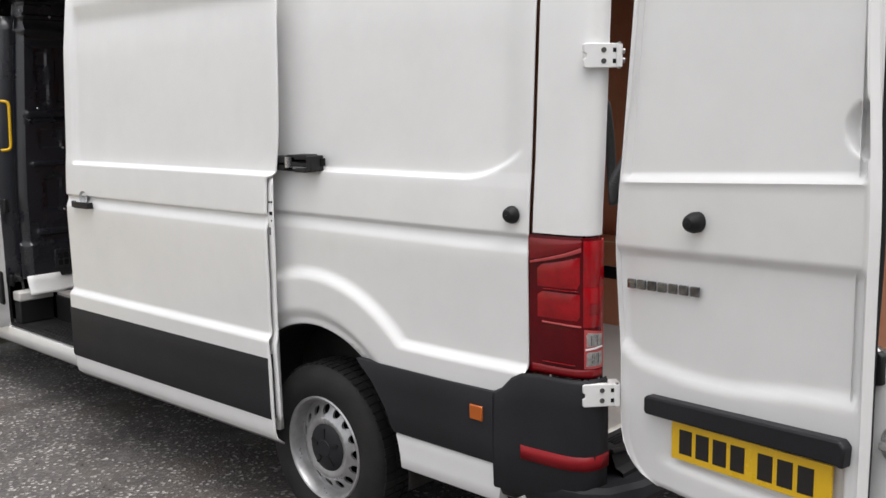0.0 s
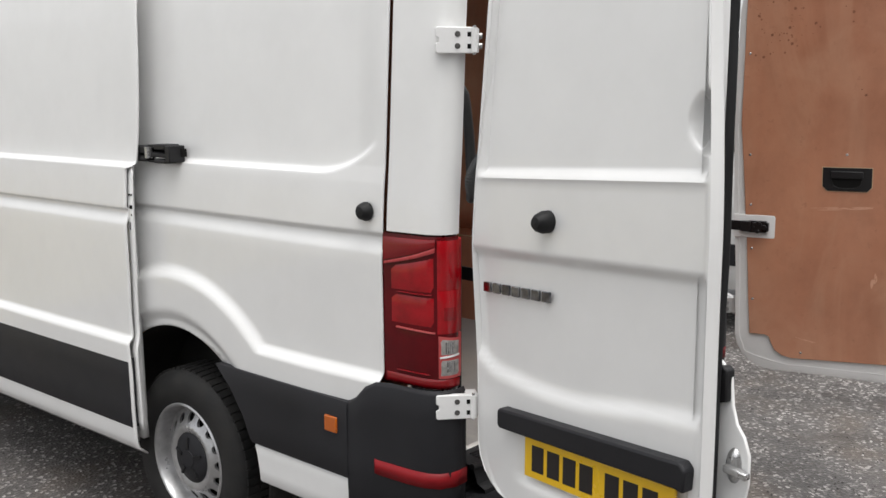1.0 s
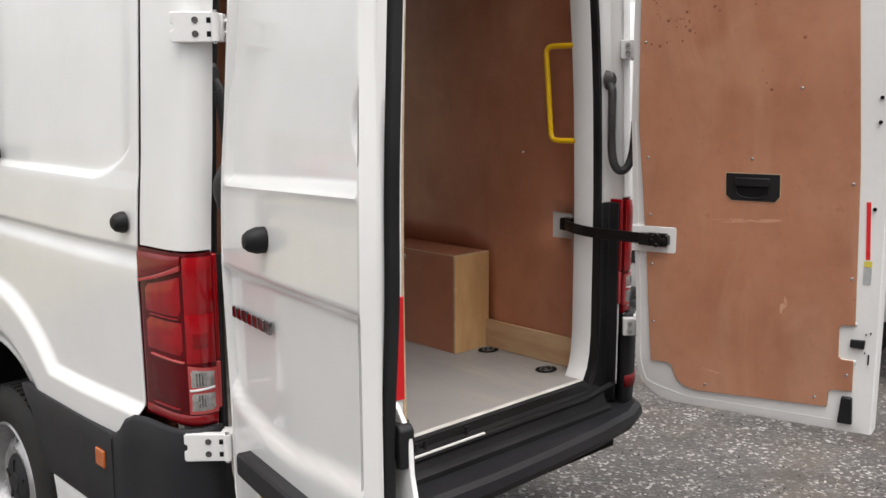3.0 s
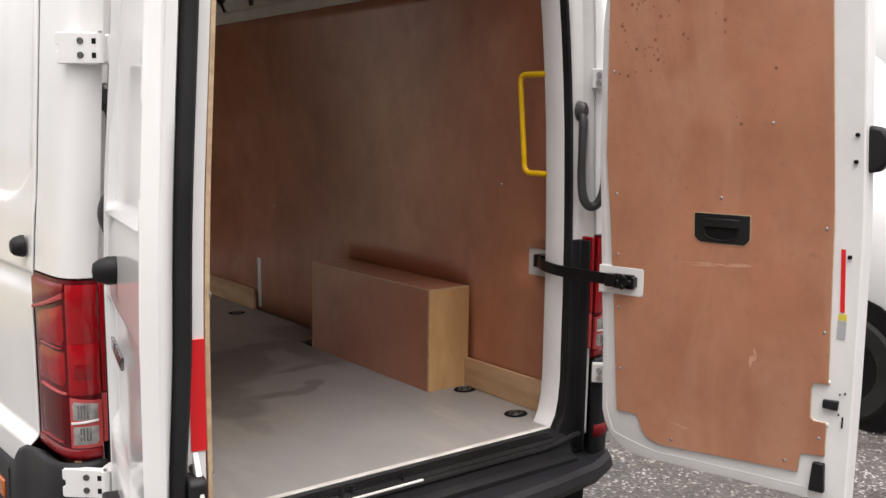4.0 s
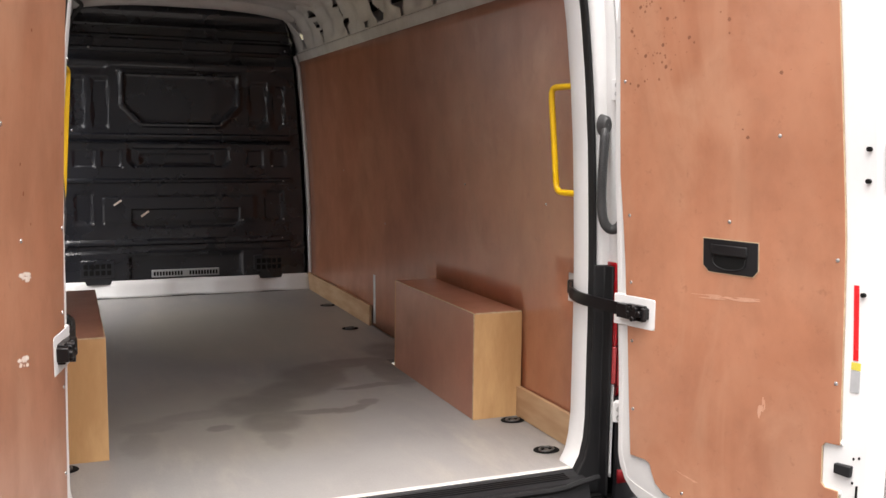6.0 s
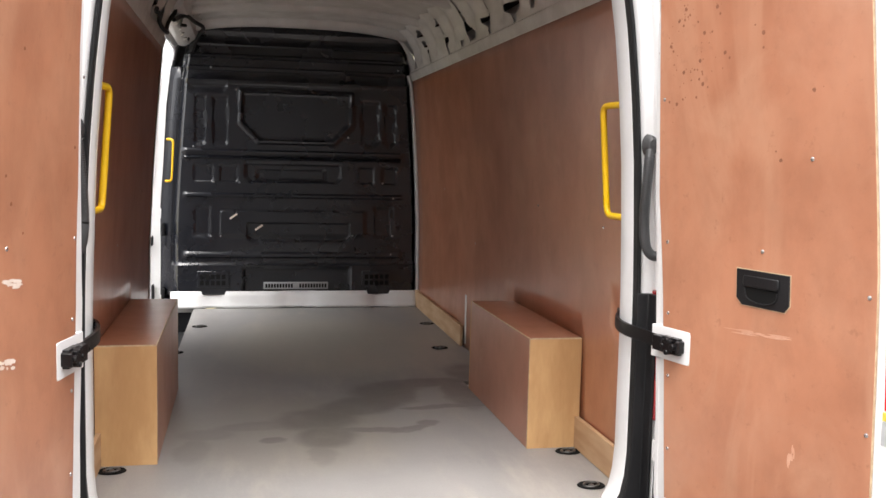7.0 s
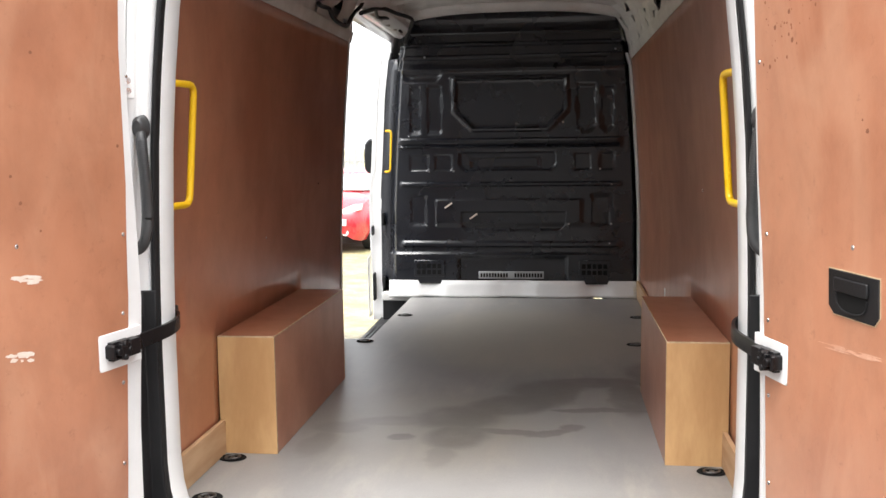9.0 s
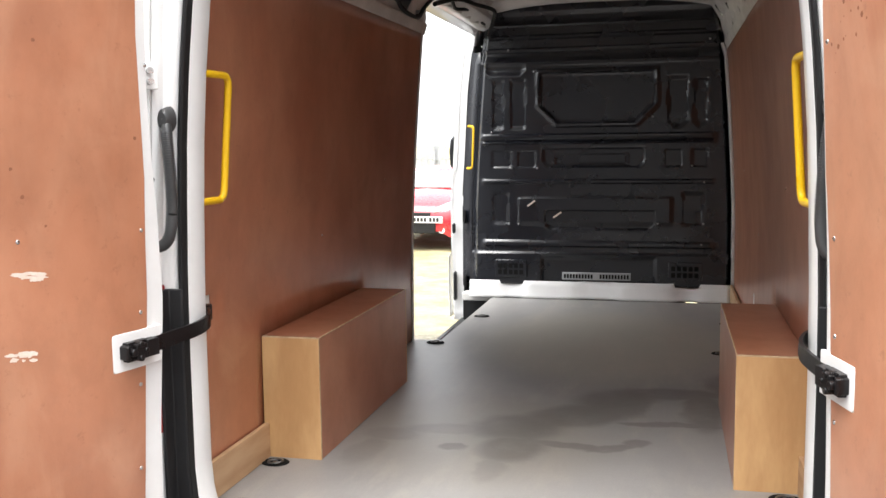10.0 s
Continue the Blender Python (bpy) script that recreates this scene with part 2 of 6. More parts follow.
def ground_material():
    """Worn dark tarmac with pale chippings, going over to thin grass and sandy gravel ahead of the van."""
    m, t, b = principled("worn_tarmac")
    v = coords(t)
    cells = node(t, "ShaderNodeTexVoronoi", Scale=70.0)
    t.links.new(v, cells.inputs["Vector"])
    pick = t.nodes.new("ShaderNodeSeparateColor")
    t.links.new(cells.outputs["Color"], pick.inputs[0])
    broad = ramp(t, noisy(t, v, 0.9, 5), 0.3, 0.7)
    c = mixed(t, broad, (0.054, 0.047, 0.045), (0.088, 0.080, 0.077))
    c = mixed(t, ramp(t, pick.outputs[0], 0.55, 1.0), c, (0.135, 0.126, 0.120))
    c = mixed(t, ramp(t, pick.outputs[1], 0.86, 0.94), c, (0.36, 0.34, 0.325))
    c = mixed(t, ramp(t, noisy(t, v, 1.6, 6, 0.7), 0.48, 0.68), c, mixed(t, 0.55, c, (0.095, 0.072, 0.055)))
    wet = ramp(t, noisy(t, v, 2.2, 5), 0.45, 0.62)
    c = mixed(t, wet, c, mixed(t, 0.35, c, (0.03, 0.028, 0.027)))
    # the grass begins ahead and to the near side
    sep = t.nodes.new("ShaderNodeSeparateXYZ")
    t.links.new(v, sep.inputs[0])
    lane = t.nodes.new("ShaderNodeMath")
    lane.operation = "MULTIPLY_ADD"
    t.links.new(noisy(t, v, 0.8, 4), lane.inputs[0])
    lane.inputs[1].default_value = 2.0
    t.links.new(sep.outputs[1], lane.inputs[2])
    grassy = ramp(t, lane.outputs[0], 6.2, 7.0)
    tuft = ramp(t, noisy(t, v, 2.4, 8, 0.75), 0.42, 0.62)
    turf = mixed(t, tuft, (0.27, 0.225, 0.125), (0.15, 0.145, 0.058))
    turf = mixed(t, ramp(t, noisy(t, v, 30, 5), 0.4, 0.7), turf, mixed(t, 0.5, turf, (0.33, 0.285, 0.17)))
    c = mixed(t, grassy, c, turf)
    t.links.new(c, b.inputs["Base Color"])
    r = t.nodes.new("ShaderNodeMapRange")
    r.inputs["To Min"].default_value, r.inputs["To Max"].default_value = 0.75, 0.45
    t.links.new(wet, r.inputs["Value"])
    t.links.new(r.outputs[0], b.inputs["Roughness"])
    bumped(t, b, cells.outputs["Distance"], 0.7, 0.006)
    return m


PLY = ply_material("film_faced_plywood", (0.355, 0.128, 0.067), (0.480, 0.200, 0.114), 0.0)
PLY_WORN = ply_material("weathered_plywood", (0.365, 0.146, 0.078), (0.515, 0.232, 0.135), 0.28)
FLOOR, TARMAC = floor_material(), ground_material()


def chip_material():
    """Loose stones, each with its own grey between dark and pale."""
    m, t, b = principled("loose_stone_chip")
    g = t.nodes.new("ShaderNodeNewGeometry")
    dark = ramp(t, g.outputs["Random Per Island"], 0.0, 0.85)
    c = mixed(t, dark, (0.045, 0.041, 0.038), (0.20, 0.186, 0.174))
    c = mixed(t, ramp(t, g.outputs["Random Per Island"], 0.90, 0.97), c, (0.46, 0.44, 0.42))
    c = mixed(t, 0.3, c, noisy(t, coords(t), 300, 3), "SOFT_LIGHT")
    t.links.new(c, b.inputs["Base Color"])
    b.inputs["Roughness"].default_value = 0.75
    return m


CHIP = chip_material()


# ---------------------------------------------------------------- mesh helpers
def smooth(a, b, x):
    k = min(1.0, max(0.0, (x - a) / (b - a)))
    return k * k * (3 - 2 * k)


def lerp_table(table, x):
    if x <= table[0][0]:
        return table[0][1]
    for (a, p), (b, q) in zip(table, table[1:]):
        if x <= b:
            return p + (q - p) * (x - a) / (b - a)
    return table[-1][1]


def part(name, bm, material, parent=None, label="", smoothed=True, bevel=0.0, solid=0.0, toward=None):
    """Links a bmesh as one mesh object under a thing or under a part."""
    bmesh.ops.remove_doubles(bm, verts=bm.verts, dist=1e-5)
    bmesh.ops.recalc_face_normals(bm, faces=bm.faces)
    if toward and sum(f.normal.dot(Vector(toward)) * f.calc_area() for f in bm.faces) < 0:
        bmesh.ops.reverse_faces(bm, faces=bm.faces)
    me = bpy.data.meshes.new(name)
    bm.to_mesh(me)
    bm.free()
    me.materials.append(material)
    if smoothed:
        for p in me.polygons:
            p.use_smooth = True
        me.set_sharp_from_angle(angle=radians(38))
    ob = new(name, me)
    if parent:
        ob.parent = parent
    if label:
        ob["label"] = label
    if solid:
        mod = ob.modifiers.new("thickness", "SOLIDIFY")
        mod.thickness, mod.offset = solid, -1
    if bevel:
        mod = ob.modifiers.new("edges", "BEVEL")
        mod.width, mod.segments, mod.limit_method, mod.angle_limit = bevel, 2, "ANGLE", radians(40)
    return ob


def box(bm, x0, x1, y0, y1, z0, z1):
    bmesh.ops.create_cube(bm, size=1.0, matrix=Matrix.LocRotScale(((x0 + x1) / 2, (y0 + y1) / 2, (z0 + z1) / 2), None, (x1 - x0, y1 - y0, z1 - z0)))
    return bm


def boxed(x0, x1, y0, y1, z0, z1):
    return box(bmesh.new(), x0, x1, y0, y1, z0, z1)


def prism(bm, outline, lay, d0, d1):
    """A slab: the outline's points (a, b) laid out by lay(a, b, d) between the depths d0 and d1."""
    lo = [bm.verts.new(lay(a, b, d0)) for a, b in outline]
    hi = [bm.verts.new(lay(a, b, d1)) for a, b in outline]
    n = len(outline)
    bm.faces.new(lo[::-1])
    bm.faces.new(hi)
    for k in range(n):
        bm.faces.new((lo[k], lo[(k + 1) % n], hi[(k + 1) % n], hi[k]))
    return bm


def rod(bm, a, b, r, sides=12, r2=None):
    a, b = Vector(a), Vector(b)
    m = Matrix.Translation((a + b) / 2) @ (b - a).to_track_quat("Z", "Y").to_matrix().to_4x4()
    bmesh.ops.create_cone(bm, cap_ends=True, segments=sides, radius1=r, radius2=r if r2 is None else r2, depth=(b - a).length, matrix=m)
    return bm


def sweep(bm, points, section, closed=False, up=(0, 0, 1)):
    """Sweeps a closed section of (side, up) pairs along points; up may be a fixed direction."""
    pts = [Vector(p) for p in points]
    rings, n = [], len(pts)
    for k, p in enumerate(pts):
        a, b = (pts[k - 1], pts[(k + 1) % n]) if closed else (pts[max(0, k - 1)], pts[min(n - 1, k + 1)])
        ahead = (b - a).normalized()
        ref = Vector(up)
        side = ahead.cross(ref)
        if side.length < 1e-3:
            side = ahead.cross(Vector((0, 1, 0)))
        side.normalize()
        over = side.cross(ahead)
        rings.append([bm.verts.new(p + side * s + over * h) for s, h in section])
    m = len(section)
    for k in range(n if closed else n - 1):
        r0, r1 = rings[k], rings[(k + 1) % n]
        for j in range(m):
            bm.faces.new((r0[j], r0[(j + 1) % m], r1[(j + 1) % m], r1[j]))
    if not closed:
        bm.faces.new(rings[0][::-1])
        bm.faces.new(rings[-1])
    return bm


def circle(r, n=10):
    return [(r * math.cos(2 * math.pi * k / n), r * math.sin(2 * math.pi * k / n)) for k in range(n)]


def curve_points(pts, steps=6):
    """A Catmull-Rom line through the points."""
    p = [Vector(pts[0])] + [Vector(q) for q in pts] + [Vector(pts[-1])]
    line = []
    for k in range(1, len(p) - 2):
        for j in range(steps):
            s = j / steps
            a, b, c, d = p[k - 1], p[k], p[k + 1], p[k + 2]
            line.append(0.5 * (2 * b + (c - a) * s + (2 * a - 5 * b + 4 * c - d) * s * s + (3 * b - a - 3 * c + d) * s ** 3))
    return line + [p[-2]]


def steps(a, b, size):
    n = max(1, round(abs(b - a) / size))
    return [a + (b - a) * k / n for k in range(n + 1)]


def sheet(bm, place, us, vs, keep=None):
    """A grid of place(u, v); keep(u, v) leaves out faces by their middle."""
    rows = [[bm.verts.new(place(u, v)) for v in vs] for u in us]
    for i in range(len(us) - 1):
        for j in range(len(vs) - 1):
            if keep is None or keep((us[i] + us[i + 1]) / 2, (vs[j] + vs[j + 1]) / 2):
                bm.faces.new((rows[i][j], rows[i + 1][j], rows[i + 1][j + 1], rows[i][j + 1]))
    loose = [v for v in bm.verts if not v.link_faces]
    bmesh.ops.delete(bm, geom=loose, context="VERTS")
    return bm


def lathe(bm, profile, lay, n=48):
    """Turns (radius, depth) pairs round an axis; lay(a, b, d) places a point of the disc's plane at depth d."""
    rings = []
    for r, d in profile:
        rings.append([bm.verts.new(lay(r * math.cos(2 * math.pi * k / n), r * math.sin(2 * math.pi * k / n), d)) for k in range(n)])
    for a, b in zip(rings, rings[1:]):
        for k in range(n):
            bm.faces.new((a[k], a[(k + 1) % n], b[(k + 1) % n], b[k]))
    return bm


def thing(name, label, category, group="", kind="", at=(0, 0, 0)):
    ob = new(name)
    ob.location = at
    ob.empty_display_size = 0.2
    return tagged(ob, label, category, group, kind)


# ---------------------------------------------------------------- ground
GROUND = -0.035
bm = bmesh.new()
sheet(bm, lambda u, v: (u, v, GROUND), [-260, -60, -20, -8, 0, 8, 20, 60, 260], [-260, -60, -20, -8, 0, 8, 20, 60, 260])
ground = tagged(part("ground", bm, TARMAC), "worn dark tarmac with pale chippings, thin grass beyond", "ground", kind="structure")

rng = random.Random(4)
bm = bmesh.new()


def pebble(bm, x, y, r):
    """A low, uneven stone of eight faces, pressed into the ground."""
    h = r * rng.uniform(0.5, 1.0)
    turn, n = rng.uniform(0, 6.3), 5
    ring = []
    for k in range(n):
        a = turn + k * 2 * math.pi / n
        q = r * rng.uniform(0.65, 1.1)
        ring.append(bm.verts.new((x + q * math.cos(a), y + q * math.sin(a) * 0.8, GROUND + h * rng.uniform(-0.1, 0.35))))
    top = bm.verts.new((x + r * rng.uniform(-0.3, 0.3), y + r * rng.uniform(-0.3, 0.3), GROUND + h))
    for k in range(n):
        bm.faces.new((ring[k], ring[(k + 1) % n], top))


for x0, x1, y0, y1, count in ((-2.9, -0.9, 0.0, 4.6, 5600), (-0.6, 2.4, -1.2, 1.6, 10500), (2.4, 3.8, -1.2, 2.6, 2900), (-1.6, 0.0, -1.5, 0.2, 1100)):
    for k in range(count):
        pebble(bm, rng.uniform(x0, x1), rng.uniform(y0, y1), rng.choice((0.0020, 0.0026, 0.003, 0.0036, 0.0045, 0.009)) * rng.uniform(0.7, 1.2))
me = bpy.data.meshes.new("chippings")
bm.to_mesh(me)
bm.free()
me.materials.append(CHIP)
tagged(new("chippings", me), "loose pale stone chippings scattered over the tarmac", "gravel", kind="stuff")

# ---------------------------------------------------------------- van: outer body
van = thing("panel_van", "long white panel van with rear and sliding doors open", "van")
OUTER = [(0.26, 0.945), (0.34, 0.985), (0.50, 0.992), (1.28, 1.000), (1.36, 0.996), (1.45, 0.990), (1.50, 0.984), (2.03, 0.955),
         (2.28, 0.925), (2.42, 0.885), (2.53, 0.81), (2.60, 0.69), (2.645, 0.50), (2.665, 0.25), (2.67, 0.0)]
HUB_Y, HUB_Z, ARCH, FLARE = 1.324, 0.345, 0.505, 0.715
AXLE = 0.327
FRONT_HUB = 5.81


def outer_x(z):
    return lerp_table(OUTER, z)


def crease_z(y, base=1.468, end=0.55):
    return base + 0.075 * max(0.0, (end - y) / 0.23) ** 2


def side_x(y, z, hub=HUB_Y):
    """Half width of the body side: flared over the wheel, proud below the lower swage, set back above the crease."""
    x = outer_x(z)
    r = math.hypot(y - hub, z - HUB_Z)
    x += 0.027 * max(1 - smooth(FLARE - 0.020, FLARE + 0.028, r), 1 - smooth(0.836, 0.874, z) if z > 0.4 else 1)
    x -= 0.018 * smooth(ARCH + 0.07, ARCH + 0.02, r)
    x -= 0.026 * smooth(0.0, 0.020, z - crease_z(y)) * smooth(0.27, 0.40, y)
    x -= 0.012 * smooth(1.304, 1.290, z) * smooth(1.235, 1.285, z)
    x += 0.004 * smooth(1.285, 1.20, z)
    x -= 0.014 * smooth(0.62, 0.24, y)
    return x


def body_side(k, y0, y1, holes):
    """The sheet of one side from the rear lamp to the cab, with its wheel arch and openings cut out."""
    bm = bmesh.new()
    zs = steps(0.40, 0.80, 0.02) + steps(0.815, 0.88, 0.006) + steps(0.895, 1.22, 0.0125) + steps(1.23, 1.34, 0.005) + steps(1.36, 1.44, 0.02) + steps(1.45, 1.58, 0.005) + [1.60] + steps(1.66, 2.42, 0.06)
    ys = steps(y0, 0.62, 0.012) + steps(0.632, 2.04, 0.012) + steps(2.08, y1, 0.06)

    def keep(y, z):
        if math.hypot(y - HUB_Y, z - HUB_Z) < ARCH:
            return False
        return not any(a < y < b and c < z < d for a, b, c, d in holes)

    sheet(bm, lambda y, z: (y, z, 0), ys, zs, keep)
    for v in bm.verts:
        dy, dz = v.co.x - HUB_Y, v.co.y - HUB_Z
        r = math.hypot(dy, dz)
        if r < ARCH + 0.006 or (v.is_boundary and r < ARCH + 0.03 and v.co.y > 0.405):
            v.co.x, v.co.y = HUB_Y + dy * ARCH / r, HUB_Z + dz * ARCH / r
    for v in bm.verts:
        y, z = v.co.x, v.co.y
        v.co = (k * side_x(y, z), y, z)
    return bm


SLIDE = (2.80, 4.38)
part("side_panel", body_side(-1, 0.250, SLIDE[0], []), WHITE, van, "gloss white sheet metal with a flared wheel arch", solid=0.004, toward=(-1, 0, 0))
part("side_panel", body_side(1, 0.250, 4.50, []), WHITE, van, "gloss white sheet metal with a flared wheel arch", solid=0.004, toward=(1, 0, 0))

bm = sheet(bmesh.new(), lambda y, z: (-side_x(y, z) - 0.061, y, z), steps(SLIDE[1], 4.50, 0.03), steps(0.40, 2.42, 0.04))
part("pillar_panel", bm, WHITE, van, "white pillar ahead of the sliding door", solid=0.004, toward=(-1, 0, 0))

# roof skin, from one side's shoulder to the other
bm = bmesh.new()
arch = [(-x, z) for z, x in OUTER if z >= 2.42] + [(x, z) for z, x in reversed(OUTER) if 2.42 <= z < 2.669]
sheet(bm, lambda y, s: (arch[s][0], y, arch[s][1] + 0.008 * math.sin(y * 9) * smooth(0.6, 0.3, abs(arch[s][0]))), steps(0.04, 4.9, 0.06), list(range(len(arch))))
part("roof", bm, WHITE, van, solid=0.004, toward=(0, 0, 1))


def corner_point(k, s, z, out=0.0):
    """A point round the rear corner: s from 0 at the side seam to 1 at the rear edge."""
    wide = outer_x(z) / outer_x(1.30)
    a, c, e, b = Vector((0.984, 0.243)), Vector((0.973, 0.100)), Vector((0.986, 0.020)), Vector((0.890, 0.032))
    p = a * (1 - s) ** 3 + c * 3 * s * (1 - s) ** 2 + e * 3 * s * s * (1 - s) + b * s ** 3
    d = (c - a) * (1 - s) ** 2 + (e - c) * 2 * s * (1 - s) + (b - e) * s * s
    n = Vector((-d.y, d.x)).normalized()
    p += n * out
    return (k * p.x * wide, p.y, z)


def corner_patch(k, s0, s1, z0, z1, out, thick, rim=0.0, ns=10, nz=4, slope=0.0, foot=0.0):
    """A rounded slab on the rear corner; slope and foot raise its top and its bottom from s0 to s1."""
    bm = bmesh.new()
    n = max(2, ns)
    ss = [s0 + (s1 - s0) * j / n for j in range(n + 1)]
    zz = [j / nz for j in range(nz + 1)]

    def zed(s, f):
        top = z1 + slope * (s - s0) / (s1 - s0)
        low = z0 + foot * (s - s0) / (s1 - s0)
        return low + (top - low) * f

    outer = [[bm.verts.new(corner_point(k, s, zed(s, f), out - (rim if j in (0, n) or i in (0, nz) else 0))) for i, f in enumerate(zz)] for j, s in enumerate(ss)]
    inner = [[bm.verts.new(corner_point(k, s, zed(s, f), out - thick)) for f in zz] for s in ss]
    for j in range(n):
        for i in range(nz):
            bm.faces.new((outer[j][i], outer[j + 1][i], outer[j + 1][i + 1], outer[j][i + 1]))
            bm.faces.new((inner[j][i + 1], inner[j + 1][i + 1], inner[j + 1][i], inner[j][i]))
    for j in range(n):
        bm.faces.new((outer[j + 1][0], outer[j][0], inner[j][0], inner[j + 1][0]))
        bm.faces.new((outer[j][nz], outer[j + 1][nz], inner[j + 1][nz], inner[j][nz]))
    for i in range(nz):
        bm.faces.new((outer[0][i], outer[0][i + 1], inner[0][i + 1], inner[0][i]))
        bm.faces.new((outer[n][i + 1], outer[n][i], inner[n][i], inner[n][i + 1]))
    return bm


OPENING = [(0.52, 0.760), (0.58, 0.785), (0.62, 0.806), (0.68, 0.819), (0.76, 0.825), (1.10, 0.825), (1.30, 0.822), (1.50, 0.815), (1.70, 0.806), (1.90, 0.790), (2.10, 0.768), (2.30, 0.735), (2.42, 0.62), (2.46, 0.45)]


def open_x(z):
    return lerp_table(OPENING, z)


for k in (-1, 1):
    # corner post above the lamp, with a dark seam in front of it
    part("corner_post", corner_patch(k, 0.02, 1.0, 1.312, 2.42, 0.0, 0.02, nz=14), WHITE, van, "white rear corner post")
    # rear face of the body between the corner and the opening, and the flange inside the seal
    bm = bmesh.new()
    zs = steps(0.565, 0.80, 0.02) + steps(0.84, 2.44, 0.05)

    def rear_face(s, z):
        line = [(corner_point(1, 1.0, z)[0], 0.042), (corner_point(1, 1.0, z)[0] - 0.008, 0.085), (open_x(z) + 0.040, 0.092), (open_x(z) + 0.030, 0.104), (open_x(z) + 0.020, 0.130),
                (open_x(z) + 0.008, 0.138), (open_x(z) + 0.002, 0.160), (open_x(z), 0.212), (open_x(z) + 0.004, 0.222), (open_x(z) + 0.060, 0.226)]
        return (k * line[s][0], line[s][1], z)

    sheet(bm, rear_face, list(range(10)), zs)
    part("door_pillar", bm, FRAME_WHITE, van, "white painted rear door pillar and flange", solid=0.003)
    bm = bmesh.new()
    line = [Vector((k * (open_x(z) + 0.014), 0.120, z)) for z in steps(0.52, 0.80, 0.02) + steps(0.84, 2.42, 0.06)]
    sweep(bm, line, [(-0.007, -0.014), (-0.003, -0.019), (0.003, -0.019), (0.007, -0.014), (0.007, 0.018), (-0.007, 0.018)], up=(0, 1, 0))
    part("door_seal", bm, RUBBER, van, "black rubber door seal")
    # black cover beside the lamp
    bm = bmesh.new()
    rows = []
    for z in steps(0.50, 0.80, 0.03) + [1.0, 1.2, 1.288]:
        e = open_x(z) + 0.002
        rows.append([bm.verts.new((k * a, b, z)) for a, b in ((e, 0.0945), (e, 0.088), (0.860, 0.080), (0.864, 0.040), (0.873, 0.038), (0.873, 0.0945))])
    for lo, hi in zip(rows, rows[1:]):
        for i in range(6):
            bm.faces.new((lo[i], lo[(i + 1) % 6], hi[(i + 1) % 6], hi[i]))
    bm.faces.new(rows[0][::-1])
    bm.faces.new(rows[-1])
    part("pillar_cover", bm, BLACK_PLASTIC, van, "black plastic pillar cover", bevel=0.004)

# roof header over the rear opening and the shut face behind it
bm = bmesh.new()
prism(bm, [(-0.86, 2.50), (-0.730, 2.31), (-0.62, 2.42), (-0.45, 2.46), (0.45, 2.46), (0.62, 2.42), (0.730, 2.31), (0.86, 2.50), (0.66, 2.61), (0.3, 2.65), (-0.3, 2.65), (-0.66, 2.61)],
      lambda a, b, d: (a, d, b), 0.045, 0.16)
part("rear_header", bm, WHITE, van, bevel=0.01)


